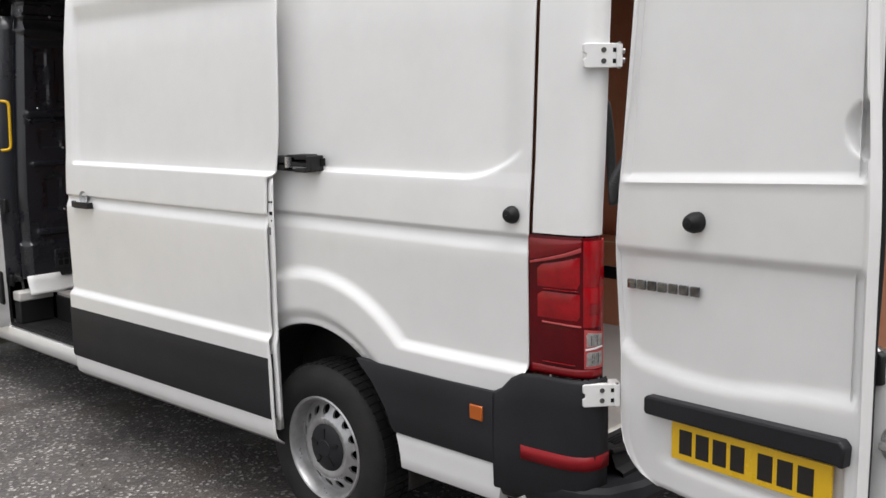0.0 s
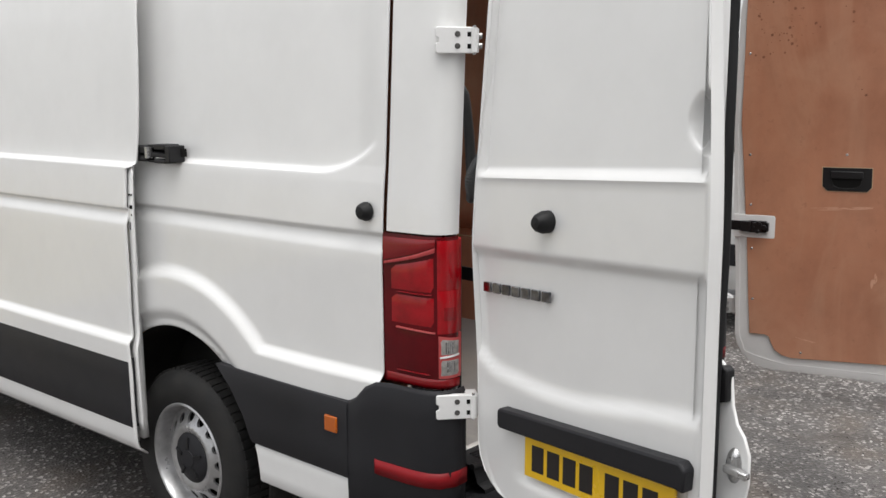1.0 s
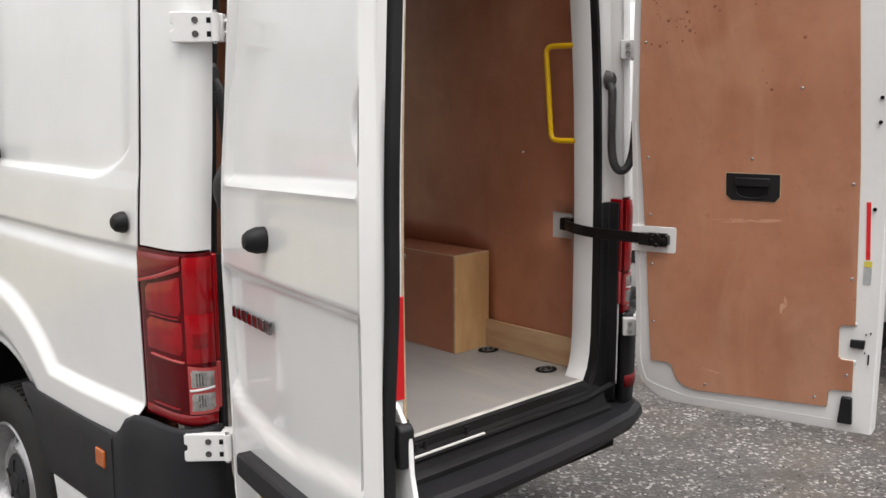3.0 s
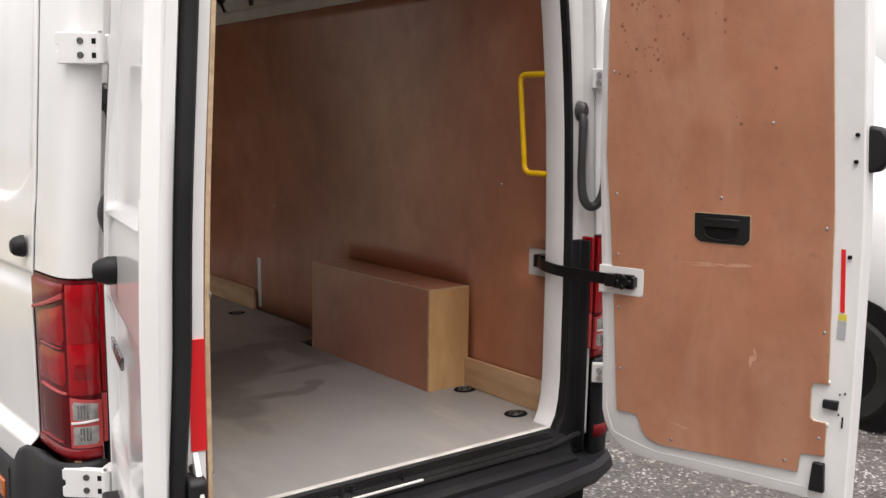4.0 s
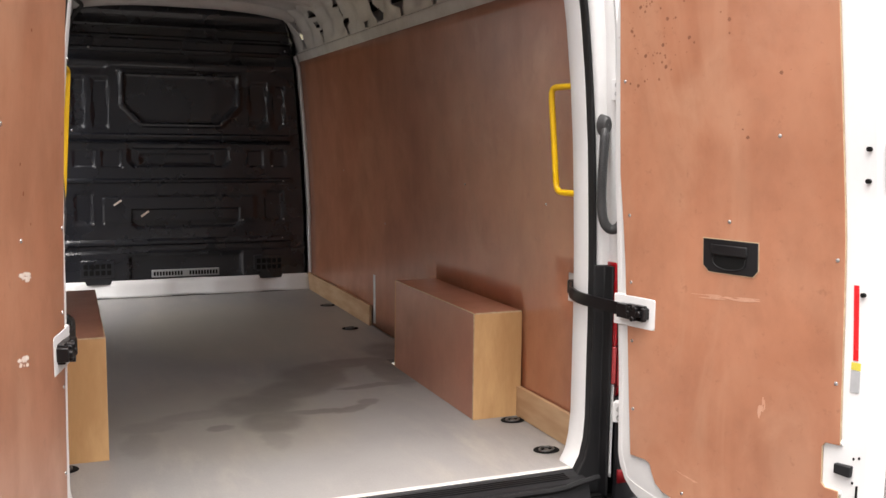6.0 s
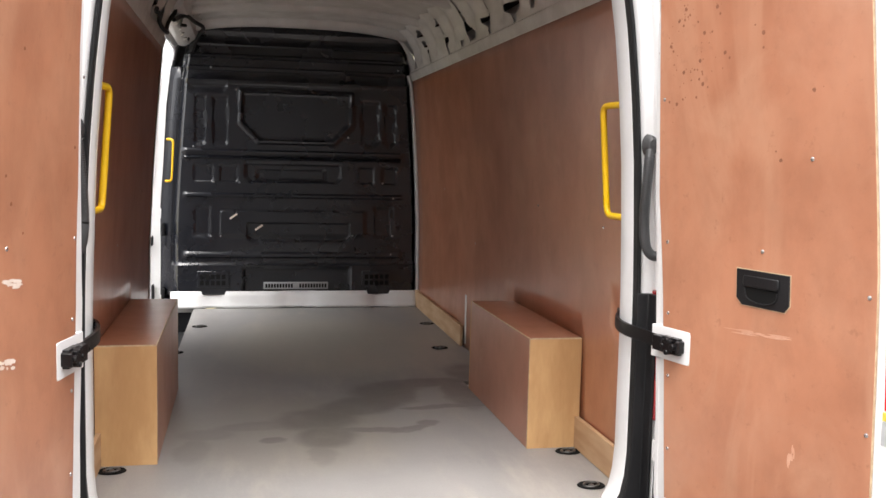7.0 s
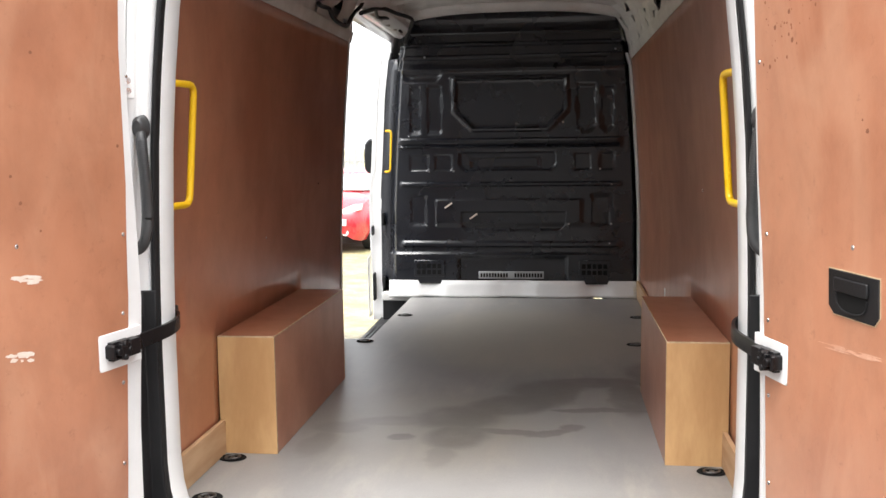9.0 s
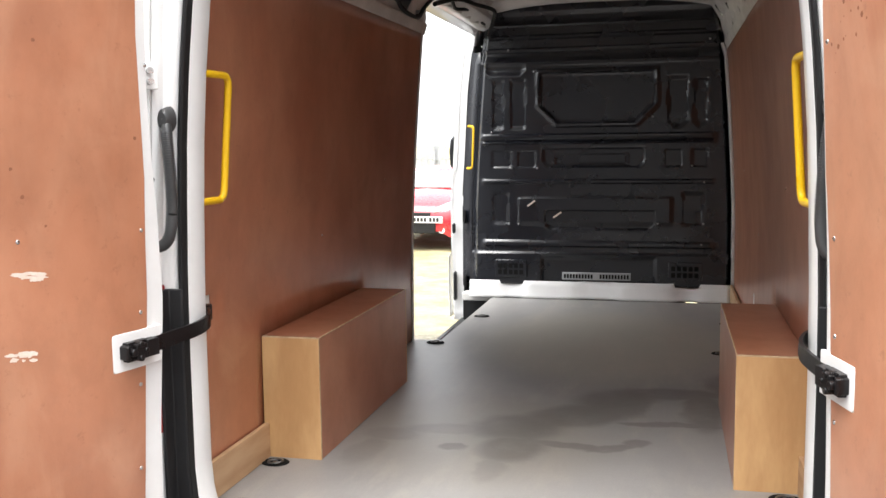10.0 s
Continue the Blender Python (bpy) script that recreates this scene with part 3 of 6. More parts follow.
def rear_lamp(k):
    lamp = part("rear_lamp", corner_patch(k, -0.02, 1.0, 0.850, 1.306, 0.004, 0.05, rim=0.006, ns=14, nz=10), REDDARK, van, "red and clear rear lamp cluster")

    def lens(name, s0, s1, z0, z1, material, out=0.009, slope=0.0, label="", foot=0.0, rim=0.003):
        part(name, corner_patch(k, s0, s1, z0, z1, out, 0.012, rim=rim, ns=8, nz=5, slope=slope, foot=foot), material, lamp, label)

    # side half: a slanted upper facet with its highlight painted pale, two deep panels, a dark lower field with a
    # bright ridge over it
    lens("top_lens", 0.00, 0.60, 1.226, 1.296, REDLENS, 0.0085, 0.002, "red upper lens", foot=0.052)
    lens("facet", 0.01, 0.60, 1.214, 1.222, REDPALE, 0.0105, 0.054, "slanting lens facet, its highlight put into a pale colour", foot=0.048, rim=0.001)
    lens("side_lens", 0.05, 0.600, 1.136, 1.214, REDBRIGHT, 0.0075, 0.040, rim=0.005)
    lens("side_lens", 0.05, 0.600, 1.034, 1.132, REDBRIGHT, 0.0075, rim=0.005)
    lens("ridge", 0.12, 0.60, 1.024, 1.029, REDPALE, 0.0105, -0.004, foot=-0.004, rim=0.001)
    lens("ridge", 0.13, 0.56, 1.1335, 1.1365, REDLENS, 0.0105, rim=0.001)
    lens("low_lens", 0.10, 0.60, 0.900, 1.018, REDDARK, 0.007)
    lens("ridge", 0.12, 0.52, 0.893, 0.896, REDLENS, 0.0095, rim=0.001)
    lens("rim_lens", 0.02, 0.98, 0.857, 0.882, REDLENS, 0.009)
    a, b = sorted((k * 0.8735, k * 0.8875))
    part("lamp_flank", boxed(a, b, 0.033, 0.090, 1.020, 1.300), REDBRIGHT, lamp, "bright red lamp flank", bevel=0.004)
    part("lamp_flank", boxed(a, b, 0.033, 0.090, 0.890, 1.018), REDPALE, lamp, "pale red lamp flank", bevel=0.004)
    # rear half: one tall bright lens with a faint step
    lens("rear_lens", 0.63, 0.985, 1.150, 1.296, REDBRIGHT, 0.010, rim=0.005)
    lens("rear_lens", 0.63, 0.985, 1.020, 1.1495, REDBRIGHT, 0.0092, -0.0, rim=0.004)
    lens("lens_glow", 0.70, 0.93, 1.050, 1.110, REDLENS, 0.0098, rim=0.006)
    lens("reverse_frame", 0.645, 0.985, 0.886, 1.014, REDPALE, 0.0092, -0.010, rim=0.001)
    lens("reverse_lens", 0.665, 0.965, 0.953, 1.008, CLEARLENS, 0.0108, -0.009, "clear reversing lens")
    lens("reverse_lens", 0.665, 0.965, 0.892, 0.946, CLEARLENS, 0.0108, label="clear reversing lens")
    for j in range(4):
        lens("reflector_rib", 0.745 + j * 0.032, 0.760 + j * 0.032, 0.962, 0.996, CHROME, 0.0122, rim=0.001)
        lens("reflector_rib", 0.765 + j * 0.032, 0.780 + j * 0.032, 0.905, 0.938, CHROME, 0.0122, rim=0.001)
    lens("divider", 0.665, 0.95, 0.9465, 0.9525, SHADE_GLASS, 0.0120, 0.006, foot=0.006, rim=0.001)
    return lamp


for k in (-1, 1):
    rear_lamp(k)

# ---- bumper
def bumper_corner(k):
    bm = bmesh.new()
    prof = [(0.0, 0.006), (0.10, 0.032), (0.45, 0.038), (0.80, 0.037), (0.97, 0.036), (1.0, 0.028)]
    ring = []
    for y in (0.374, 0.366, 0.33, 0.29, 0.255):
        top = 0.848 - 0.080 * smooth(0.255, 0.366, y)
        ring.append([(k * ((1.0 - 0.016 * smooth(0.30, 0.24, y)) + o - (0.012 if y > 0.37 else 0)), y, 0.40 + (top - 0.40) * f) for f, o in prof])
    for s in [j / 9 for j in range(1, 10)]:
        flat = Vector(corner_point(k, s, 1.30, 0.0))
        ring.append([(*corner_point(k, s, 1.30, o - 0.010 * smooth(0.55, 1.0, s))[:2], 0.40 + 0.455 * f) for f, o in prof])
    rows = [[bm.verts.new(p) for p in r] for r in ring]
    for a, b in zip(rows, rows[1:]):
        for i in range(len(prof) - 1):
            bm.faces.new((a[i], b[i], b[i + 1], a[i + 1]))
    part("bumper_corner", bm, TRIM, van, "charcoal plastic bumper corner", solid=0.03, toward=(k, -0.3, 0))
    bm = bmesh.new()
    rows = []
    for y in (0.255, 0.25):
        rows.append([(k * 1.027, y, z) for z in (0.560, 0.606)])
    for s in [j / 6 for j in range(7)]:
        rows.append([(*corner_point(k, s, 1.30, 0.041 - 0.010 * smooth(0.55, 1.0, s))[:2], z) for z in (0.557, 0.604)])
    vs = [[bm.verts.new(p) for p in r] for r in rows]
    for a, b in zip(vs, vs[1:]):
        bm.faces.new((a[0], b[0], b[1], a[1]))
    part("bumper_reflector", bm, REFLECTOR, van, "long red bumper reflector", solid=0.008, toward=(k, -0.3, 0))


for k in (-1, 1):
    bumper_corner(k)

PLAN = [(-1.010, 0.36), (-1.010, 0.19), (-1.007, 0.080), (-0.992, 0.022), (-0.940, -0.045), (-0.82, -0.094), (-0.60, -0.122), (-0.30, -0.142), (0.0, -0.150)]
PLAN = PLAN + [(-x, y) for x, y in reversed(PLAN[:-1])]
bm = bmesh.new()
rows = []
for x, y in PLAN:
    rows.append([bm.verts.new(p) for p in ((x * 0.90, y + 0.17, 0.330), (x * 0.96, y + 0.10, 0.365), (x * 0.995, y + 0.022, 0.420), (x * 1.003, y, 0.452), (x, y + 0.006, 0.484), (x * 0.988, y + 0.026, 0.497),
                                           (x * 0.96, min(0.34, y + 0.060), 0.490), (x * 0.90, min(0.36, y + 0.24), 0.474))])
for a, b in zip(rows, rows[1:]):
    for i in range(7):
        bm.faces.new((a[i], b[i], b[i + 1], a[i + 1]))
part("rear_bumper", bm, TRIM, van, "charcoal plastic step bumper", solid=0.006, toward=(0, -1, 1))

# step between the floor and the bumper
bm = bmesh.new()
rows = []
for x in steps(-0.80, 0.80, 0.1):
    rows.append([bm.verts.new((x, y, z)) for y, z in ((0.128, 0.580), (0.122, 0.574), (0.060, 0.566), (0.048, 0.562), (0.040, 0.540), (0.028, 0.512), (0.010, 0.506), (0.000, 0.500), (-0.004, 0.470), (0.03, 0.455))])
for a, b in zip(rows, rows[1:]):
    for i in range(9):
        bm.faces.new((a[i], b[i], b[i + 1], a[i + 1]))
step_plate = part("rear_step", bm, BLACK_PLASTIC, van, "black ribbed rear step cover")
for y in (0.072, 0.084, 0.096, 0.108):
    part("tread_rib", boxed(-0.74, 0.74, y - 0.002, y + 0.002, 0.566, 0.5725 + (y - 0.07) * 0.1), BLACK_PLASTIC, step_plate)
part("striker_plate", prism(bmesh.new(), [(-0.205, 0.034), (0.125, 0.034), (0.125, 0.043), (-0.205, 0.043)], lambda a, b, d: (a, b, d), 0.550, 0.560), FRAME_WHITE, step_plate, "white striker plate")
for x in (-0.17, -0.13, 0.06):
    part("striker", rod(bmesh.new(), (x, 0.060, 0.562), (x, 0.060, 0.592), 0.007), BLACK_PLASTIC, step_plate)
part("sill_edge", prism(bmesh.new(), [(-0.782, 0.575), (0.782, 0.575), (0.782, 0.583), (-0.782, 0.583)], lambda a, b, d: (a, d, b), 0.128, 0.149), WORN, van, "worn white sill edge", bevel=0.002)
bm = sweep(bmesh.new(), [(x, 0.040 - 0.012 * smooth(0.6, 0.8, abs(x)), 0.548 + 0.03 * smooth(0.66, 0.83, abs(x))) for x in steps(-0.83, 0.83, 0.06)], circle(0.010, 8))
part("door_seal", bm, RUBBER, van, "black rubber door seal along the step")


# ---- black mouldings and white lower strips along the sides
def side_strip(k, y0, y1, z0, z1, out, thick, lean=0.0, arch_cut=False, front_cut=0.0):
    """A long moulding on the body side; arch_cut trims its front end round the wheel."""
    bm = bmesh.new()
    rows = []
    for f in [0, 0.06, 0.35, 0.7, 0.94, 1]:
        z = z0 + (z1 - z0) * f
        a, b = y0, y1
        if arch_cut:
            b = min(y1, HUB_Y - math.sqrt(max(0.0, (ARCH - 0.004) ** 2 - (z - HUB_Z) ** 2)) - 0.004)
            a = y0 + lean * (1 - f)
        o = out - (0.006 if f in (0, 1) else 0.0)
        rows.append([(k * (1.0 + o), a + (b - a) * j / 12, z) for j in range(13)])
    front = [[bm.verts.new(p) for p in r] for r in rows]
    rear = [[bm.verts.new((p[0] - k * thick, p[1], p[2])) for p in r] for r in rows]
    for a, b in zip(front, front[1:]):
        for j in range(12):
            bm.faces.new((a[j], a[j + 1], b[j + 1], b[j]))
    for j in range(12):
        bm.faces.new((front[0][j + 1], front[0][j], rear[0][j], rear[0][j + 1]))
        bm.faces.new((front[-1][j], front[-1][j + 1], rear[-1][j + 1], rear[-1][j]))
    for i in range(len(rows) - 1):
        bm.faces.new((front[i][0], front[i + 1][0], rear[i + 1][0], rear[i][0]))
        bm.faces.new((front[i + 1][12], front[i][12], rear[i][12], rear[i + 1][12]))
    return bm


for k in (-1, 1):
    part("side_moulding", side_strip(k, 0.362, 1.05, 0.515, 0.765, 0.040, 0.05, arch_cut=True), TRIM, van, "charcoal plastic side moulding")
    part("lower_sill", side_strip(k, 0.33, 0.92, 0.375, 0.510, 0.026, 0.06, lean=0.02, arch_cut=True), WHITE, van, "white lower sill behind the wheel")
part("side_marker", boxed(-1.046, -1.034, 0.405, 0.462, 0.655, 0.708), AMBER, van, "amber side marker lamp", bevel=0.004)
part("side_marker", boxed(1.034, 1.046, 0.405, 0.462, 0.655, 0.708), AMBER, van, "amber side marker lamp", bevel=0.004)
part("side_moulding", side_strip(1, 1.84, 4.9, 0.43, 0.70, 0.020, 0.05), TRIM, van)
# sills under the sliding door and along the off side
for k, y0 in ((-1, 1.80), (1, 1.80)):
    bm = bmesh.new()
    rows = []
    for y in steps(y0, 5.30, 0.25):
        rows.append([bm.verts.new((k * x, y, z)) for x, z in ((0.80, 0.25), (0.945, 0.255), (0.985, 0.29), (0.995, 0.34), (0.985, 0.375), (0.955, 0.392), (0.90, 0.396))])
    for a, b in zip(rows, rows[1:]):
        for i in range(6):
            bm.faces.new((a[i], b[i], b[i + 1], a[i + 1]))
    part("sill", bm, WHITE, van, "white painted sill", solid=0.004)


def door_stop(x, y, z, way, parent, r=0.029):
    """A domed round rubber stop with a collar."""
    bm = bmesh.new()
    a = Vector((x, y, z))
    w = Vector(way)
    side = w.cross(Vector((0, 0, 1))).normalized()
    lathe(bm, [(0.001, 0.030), (r * 0.55, 0.028), (r * 0.82, 0.020), (r * 0.95, 0.008), (r, 0.004), (r, -0.004)], lambda p, q, d: a + side * p + Vector((0, 0, 1)) * q + w * d, 24)
    return part("door_stop", bm, RUBBER, parent, "round black rubber door stop")


door_stop(-0.992, 0.312, 1.365, (-1, 0, 0), van)
door_stop(0.992, 0.312, 1.365, (1, 0, 0), van)


# ---- wheels
def wheel(k, y, outer=1.0):
    """A steel wheel with fifteen round vents, a dark centre cap and a treaded tyre."""
    def lay(a, b, d):
        return (k * (outer + d), y + a, AXLE + b)
    bm = bmesh.new()
    lathe(bm, [(0.212, -0.205), (0.25, -0.225), (0.315, -0.225), (0.343, -0.205), (0.352, -0.17), (0.352, -0.048), (0.346, -0.022), (0.330, -0.008), (0.305, 0.001), (0.268, 0.004), (0.235, -0.003), (0.213, -0.014)], lambda a, b, d: lay(a, b, d * 0.86 if d < -0.03 else d), 64)
    tyre = part("tyre", bm, TYRE, van, "black rubber tyre")
    bm = bmesh.new()
    for j in range(64):
        a = 2 * math.pi * j / 64
        c, s = math.cos(a), math.sin(a)
        for d0, d1, r0 in ((-0.075, -0.028, 0.349), (-0.125, -0.085, 0.3505), (-0.17, -0.135, 0.3505)):
            vs = []
            for da, dd, rr in ((-0.036, d0, r0), (0.036, d0, r0), (0.036, d1, r0 - 0.001), (-0.036, d1, r0 - 0.001)):
                vs.append([(rr + h) for h in (0, 0.008)] + [a + da + (dd + 0.1) * 0.25, dd])
            lo = [bm.verts.new(lay(v[0] * math.cos(v[2]), v[0] * math.sin(v[2]), v[3])) for v in vs]
            hi = [bm.verts.new(lay(v[1] * math.cos(v[2]), v[1] * math.sin(v[2]), v[3])) for v in vs]
            bm.faces.new(hi)
            for i in range(4):
                bm.faces.new((lo[i], lo[(i + 1) % 4], hi[(i + 1) % 4], hi[i]))
    part("tread", bm, TYRE, tyre, smoothed=False)
    bm = bmesh.new()
    lathe(bm, [(0.100, -0.030), (0.118, -0.022), (0.128, -0.024)], lay, 60)
    lathe(bm, [(0.182, -0.060), (0.196, -0.062), (0.200, -0.045), (0.204, -0.022), (0.210, -0.006), (0.217, -0.003), (0.222, -0.008), (0.222, -0.02)], lay, 60)
    count = 15
    for j in range(count):
        mid = 2 * math.pi * (j + 0.5) / count
        half = math.pi / count
        ring, hole, back = [], [], []
        for i in range(16):
            q = 2 * math.pi * i / 16
            cq, sq = math.cos(q), math.sin(q)
            f = 1 / max(abs(cq), abs(sq))
            r = 0.155 + 0.027 * cq * f
            a = mid + half * sq * f
            depth = -0.024 - 0.036 * (r - 0.128) / 0.054
            ring.append(bm.verts.new(lay(r * math.cos(a), r * math.sin(a), depth)))
            r2, a2 = 0.159 + 0.0190 * cq, mid + 0.0190 * sq / 0.159
            low = -0.024 - 0.036 * (r2 - 0.128) / 0.054
            hole.append(bm.verts.new(lay(r2 * math.cos(a2), r2 * math.sin(a2), low - 0.001)))
            back.append(bm.verts.new(lay(r2 * math.cos(a2), r2 * math.sin(a2), low - 0.012)))
        for i in range(16):
            n = (i + 1) % 16
            bm.faces.new((ring[i], ring[n], hole[n], hole[i]))
            bm.faces.new((hole[i], hole[n], back[n], back[i]))
    rim = part("rim", bm, STEEL, van, "silver steel wheel with round vents")
    bm = bmesh.new()
    lathe(bm, [(0.001, -0.010), (0.035, -0.010), (0.037, -0.013), (0.060, -0.014), (0.088, -0.020), (0.099, -0.028), (0.101, -0.036)], lay, 40)
    part("hub_cap", bm, TRIM, rim, "dark grey plastic hub cap")
    for j in range(5):
        a = 2 * math.pi * j / 5 + 0.3
        bm = prism(bmesh.new(), [(0.042, -0.007), (0.084, -0.005), (0.084, 0.005), (0.042, 0.007)],
                   lambda p, q, d: lay(p * math.cos(a) - q * math.sin(a), p * math.sin(a) + q * math.cos(a), d - 0.15 * max(0, p - 0.06)), -0.020, -0.0085)
        part("cap_rib", bm, BLACK_PLASTIC, rim)
    # drum in near-black: shade behind the vents is put into its colour
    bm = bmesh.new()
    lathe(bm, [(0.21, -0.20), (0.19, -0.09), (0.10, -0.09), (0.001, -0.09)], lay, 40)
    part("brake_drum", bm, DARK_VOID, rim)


for k in (-1, 1):
    wheel(k, HUB_Y - 0.022, 1.012)
    wheel(k, FRONT_HUB, 0.995)

# inner wheel arch liners
for k in (-1, 1):
    for hub in (HUB_Y, FRONT_HUB):
        bm = bmesh.new()
        angles = [radians(-8 + 196 * j / 28) for j in range(29)]
        sheet(bm, lambda a, x: (k * x, hub + (ARCH + 0.004) * math.cos(a), HUB_Z + (ARCH + 0.004) * math.sin(a)), angles, [0.71, 0.80, 0.95, 0.990])
        sheet(bm, lambda a, r: (k * 0.71, hub + r * math.cos(a), HUB_Z + r * math.sin(a)), angles, [0.0, 0.3, ARCH + 0.004])
        part("arch_liner", bm, LINER, van, "dark fibrous wheel arch liner", solid=0.004)
# plain underbody boxes, the shade under the van put into their colour
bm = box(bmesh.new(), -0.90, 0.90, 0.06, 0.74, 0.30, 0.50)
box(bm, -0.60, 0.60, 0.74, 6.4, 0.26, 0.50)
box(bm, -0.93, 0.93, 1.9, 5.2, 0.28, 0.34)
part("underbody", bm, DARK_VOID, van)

# ---- sliding door, slid back along the side and standing proud of it
def inner_shell(door, y0, y1):
    """The inner frame of the sliding door, set in behind its skin, with a flange at the rear edge."""
    bm = sheet(bmesh.new(), lambda y, z: (-(outer_x(z) + 0.050 - 0.030 * smooth(0.36, 0.31, z)), y + (0.02 * smooth(1.7, 2.3, z) + 0.016), z), [y0 + 0.055, y0 + 0.10, (y0 + y1) / 2, y1 - 0.03], steps(0.36, 2.30, 0.06))
    part("inner_frame", bm, FRAME_WHITE, door, "white inner door frame", solid=0.028, toward=(-1, 0, 0))
    bm = sheet(bmesh.new(), lambda y, z: (-(outer_x(z) + 0.070 + 0.016 * smooth(0.80, 0.74, z)), y + 0.005 * math.sin(z * 9), z), [y0 + 0.010, y0 + 0.03, y0 + 0.07], steps(0.42, 1.44, 0.03))
    part("edge_flange", bm, FRAME_WHITE, door, "white pressed door flange", solid=0.003, toward=(-1, 0, 0))


def sliding_door():
    bm = bmesh.new()
    y0, y1 = 1.475, 3.185
    zs = steps(0.315, 0.74, 0.03) + steps(0.755, 0.81, 0.007) + steps(0.84, 1.21, 0.03) + steps(1.22, 1.33, 0.005) + steps(1.35, 1.43, 0.02) + steps(1.44, 1.49, 0.004) + [1.52, 1.56] + steps(1.6, 2.33, 0.05)
    ys = [y0, y0 + 0.006, y0 + 0.012] + steps(y0 + 0.04, y1 - 0.16, 0.04) + steps(y1 - 0.15, y1, 0.01)

    def place(y, z):
        x = outer_x(z) + 0.085
        inner = min(smooth(y0 + 0.02, y0 + 0.05, y + 0.06), smooth(y1 - 0.075, y1 - 0.105, y), smooth(2.235, 2.205, z))
        x -= 0.026 * smooth(0.0, 0.020, z - 1.448) * inner
        x -= 0.012 * smooth(1.297, 1.283, z) * smooth(1.228, 1.278, z)
        x += 0.004 * smooth(1.278, 1.19, z)
        x += 0.024 * (1 - smooth(0.765, 0.80, z))
        x -= 0.030 * smooth(0.36, 0.31, z)
        e = min(y - y0, y1 - y)
        x -= 0.004 * smooth(0.012, 0.0, e)
        # below the crease the skin stops short of the flange behind it
        y += 0.024 * smooth(1.452, 1.436, z) * smooth(0.9, 1.22, z + 0.28) * smooth(y0 + 0.05, y0, y) + 0.010 * smooth(1.0, 0.8, z) * smooth(y0 + 0.05, y0, y)
        return (-x, y + (0.02 * smooth(1.7, 2.3, z) if y < 1.6 else 0.0) + (0.0 if y > 1.6 else -0.012 * smooth(1.40, 1.62, z) + 0.012), z)

    sheet(bm, place, ys, zs)
    door = part("sliding_door", bm, WHITE, van, "white sliding side door slid open along the van side", solid=0.006, toward=(-1, 0, 0))
    inner_shell(door, y0, y1)
    part("door_moulding", side_strip(-1, y0 + 0.036, y1 - 0.004, 0.432, 0.708, 0.109, 0.03), TRIM, door, "charcoal plastic moulding")
    # handle: grey cup above, dark grip below
    bm = bmesh.new()
    lathe(bm, [(0.001, -0.012), (0.020, -0.010), (0.034, 0.004), (0.040, 0.007)], lambda a, b, d: (-1.084 - d, 2.990 + a, 1.283 + b * 0.9), 24)
    part("handle_cup", bm, LABEL, door, "grey recessed handle cup")
    bm = bmesh.new()
    sweep(bm, [(-1.092, 2.895, 1.250), (-1.108, 2.910, 1.249), (-1.112, 2.985, 1.249), (-1.112, 3.035, 1.249), (-1.106, 3.070, 1.250), (-1.090, 3.080, 1.250)], [(-0.008, -0.016), (0.008, -0.016), (0.010, 0.014), (-0.008, 0.016)])
    part("door_handle", bm, BLACK_PLASTIC, door, "dark plastic pull handle", bevel=0.003)
    # holes and a notch in the flange: near-black boxes with the shade painted in
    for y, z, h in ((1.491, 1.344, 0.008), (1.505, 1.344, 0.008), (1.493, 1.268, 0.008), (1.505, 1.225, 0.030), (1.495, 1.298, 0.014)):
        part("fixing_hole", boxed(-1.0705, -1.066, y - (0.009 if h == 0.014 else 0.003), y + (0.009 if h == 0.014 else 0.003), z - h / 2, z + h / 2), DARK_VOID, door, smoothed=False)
    # the door stands a little further out at its front end
    door.matrix_basis = Matrix.Translation((-1.085, 1.475, 0)) @ pose(0, 0, 0, 0, 0, 1.2) @ Matrix.Translation((1.085, -1.475, 0))
    return door


sliding_door()
# the door's roller arm on its rail
bm = box(bmesh.new(), -1.030, -0.990, 1.300, 1.500, 1.488, 1.506)
arm = part("roller_arm", bm, BLACK_PLASTIC, van, "black sliding door roller arm", bevel=0.004)
part("arm_block", box(box(boxed(-1.042, -0.975, 1.266, 1.296, 1.472, 1.534), -1.04, -0.975, 1.300, 1.372, 1.518, 1.538), -1.04, -0.975, 1.30, 1.372, 1.468, 1.482), BLACK_PLASTIC, arm, bevel=0.004)
part("arm_block", boxed(-1.030, -0.990, 1.44, 1.500, 1.470, 1.530), BLACK_PLASTIC, arm, bevel=0.006)
for z0, z1 in ((1.524, 1.534), (1.468, 1.476)):
    part("arm_bracket", boxed(-1.020, -0.990, 1.372, 1.44, z0, z1), BLACK_PLASTIC, arm, bevel=0.002)
part("arm_roller", rod(bmesh.new(), (-1.030, 1.42, 1.484), (-1.030, 1.42, 1.525), 0.014), ZINC, arm)
part("door_rail", box(bmesh.new(), -0.994, -0.972, 1.26, 2.80, 1.492, 1.522), DARK_VOID, van, "dark sliding door rail")


# ---------------------------------------------------------------- rear doors
THICK = 0.098


def hinge_edge(z):
    """How far the door's hinge edge stands from the hinge line: it follows the body's curve and rounds off at the bottom."""
    u = lerp_table([(0.75, 0.050), (0.95, 0.046), (1.28, 0.018), (1.60, 0.034), (2.05, 0.050), (2.30, 0.085), (2.44, 0.15)], z)
    if z < 0.72:
        u += 0.15 * (1 - math.sqrt(max(0.0, 1 - ((0.72 - z) / 0.16) ** 2)))
    return u


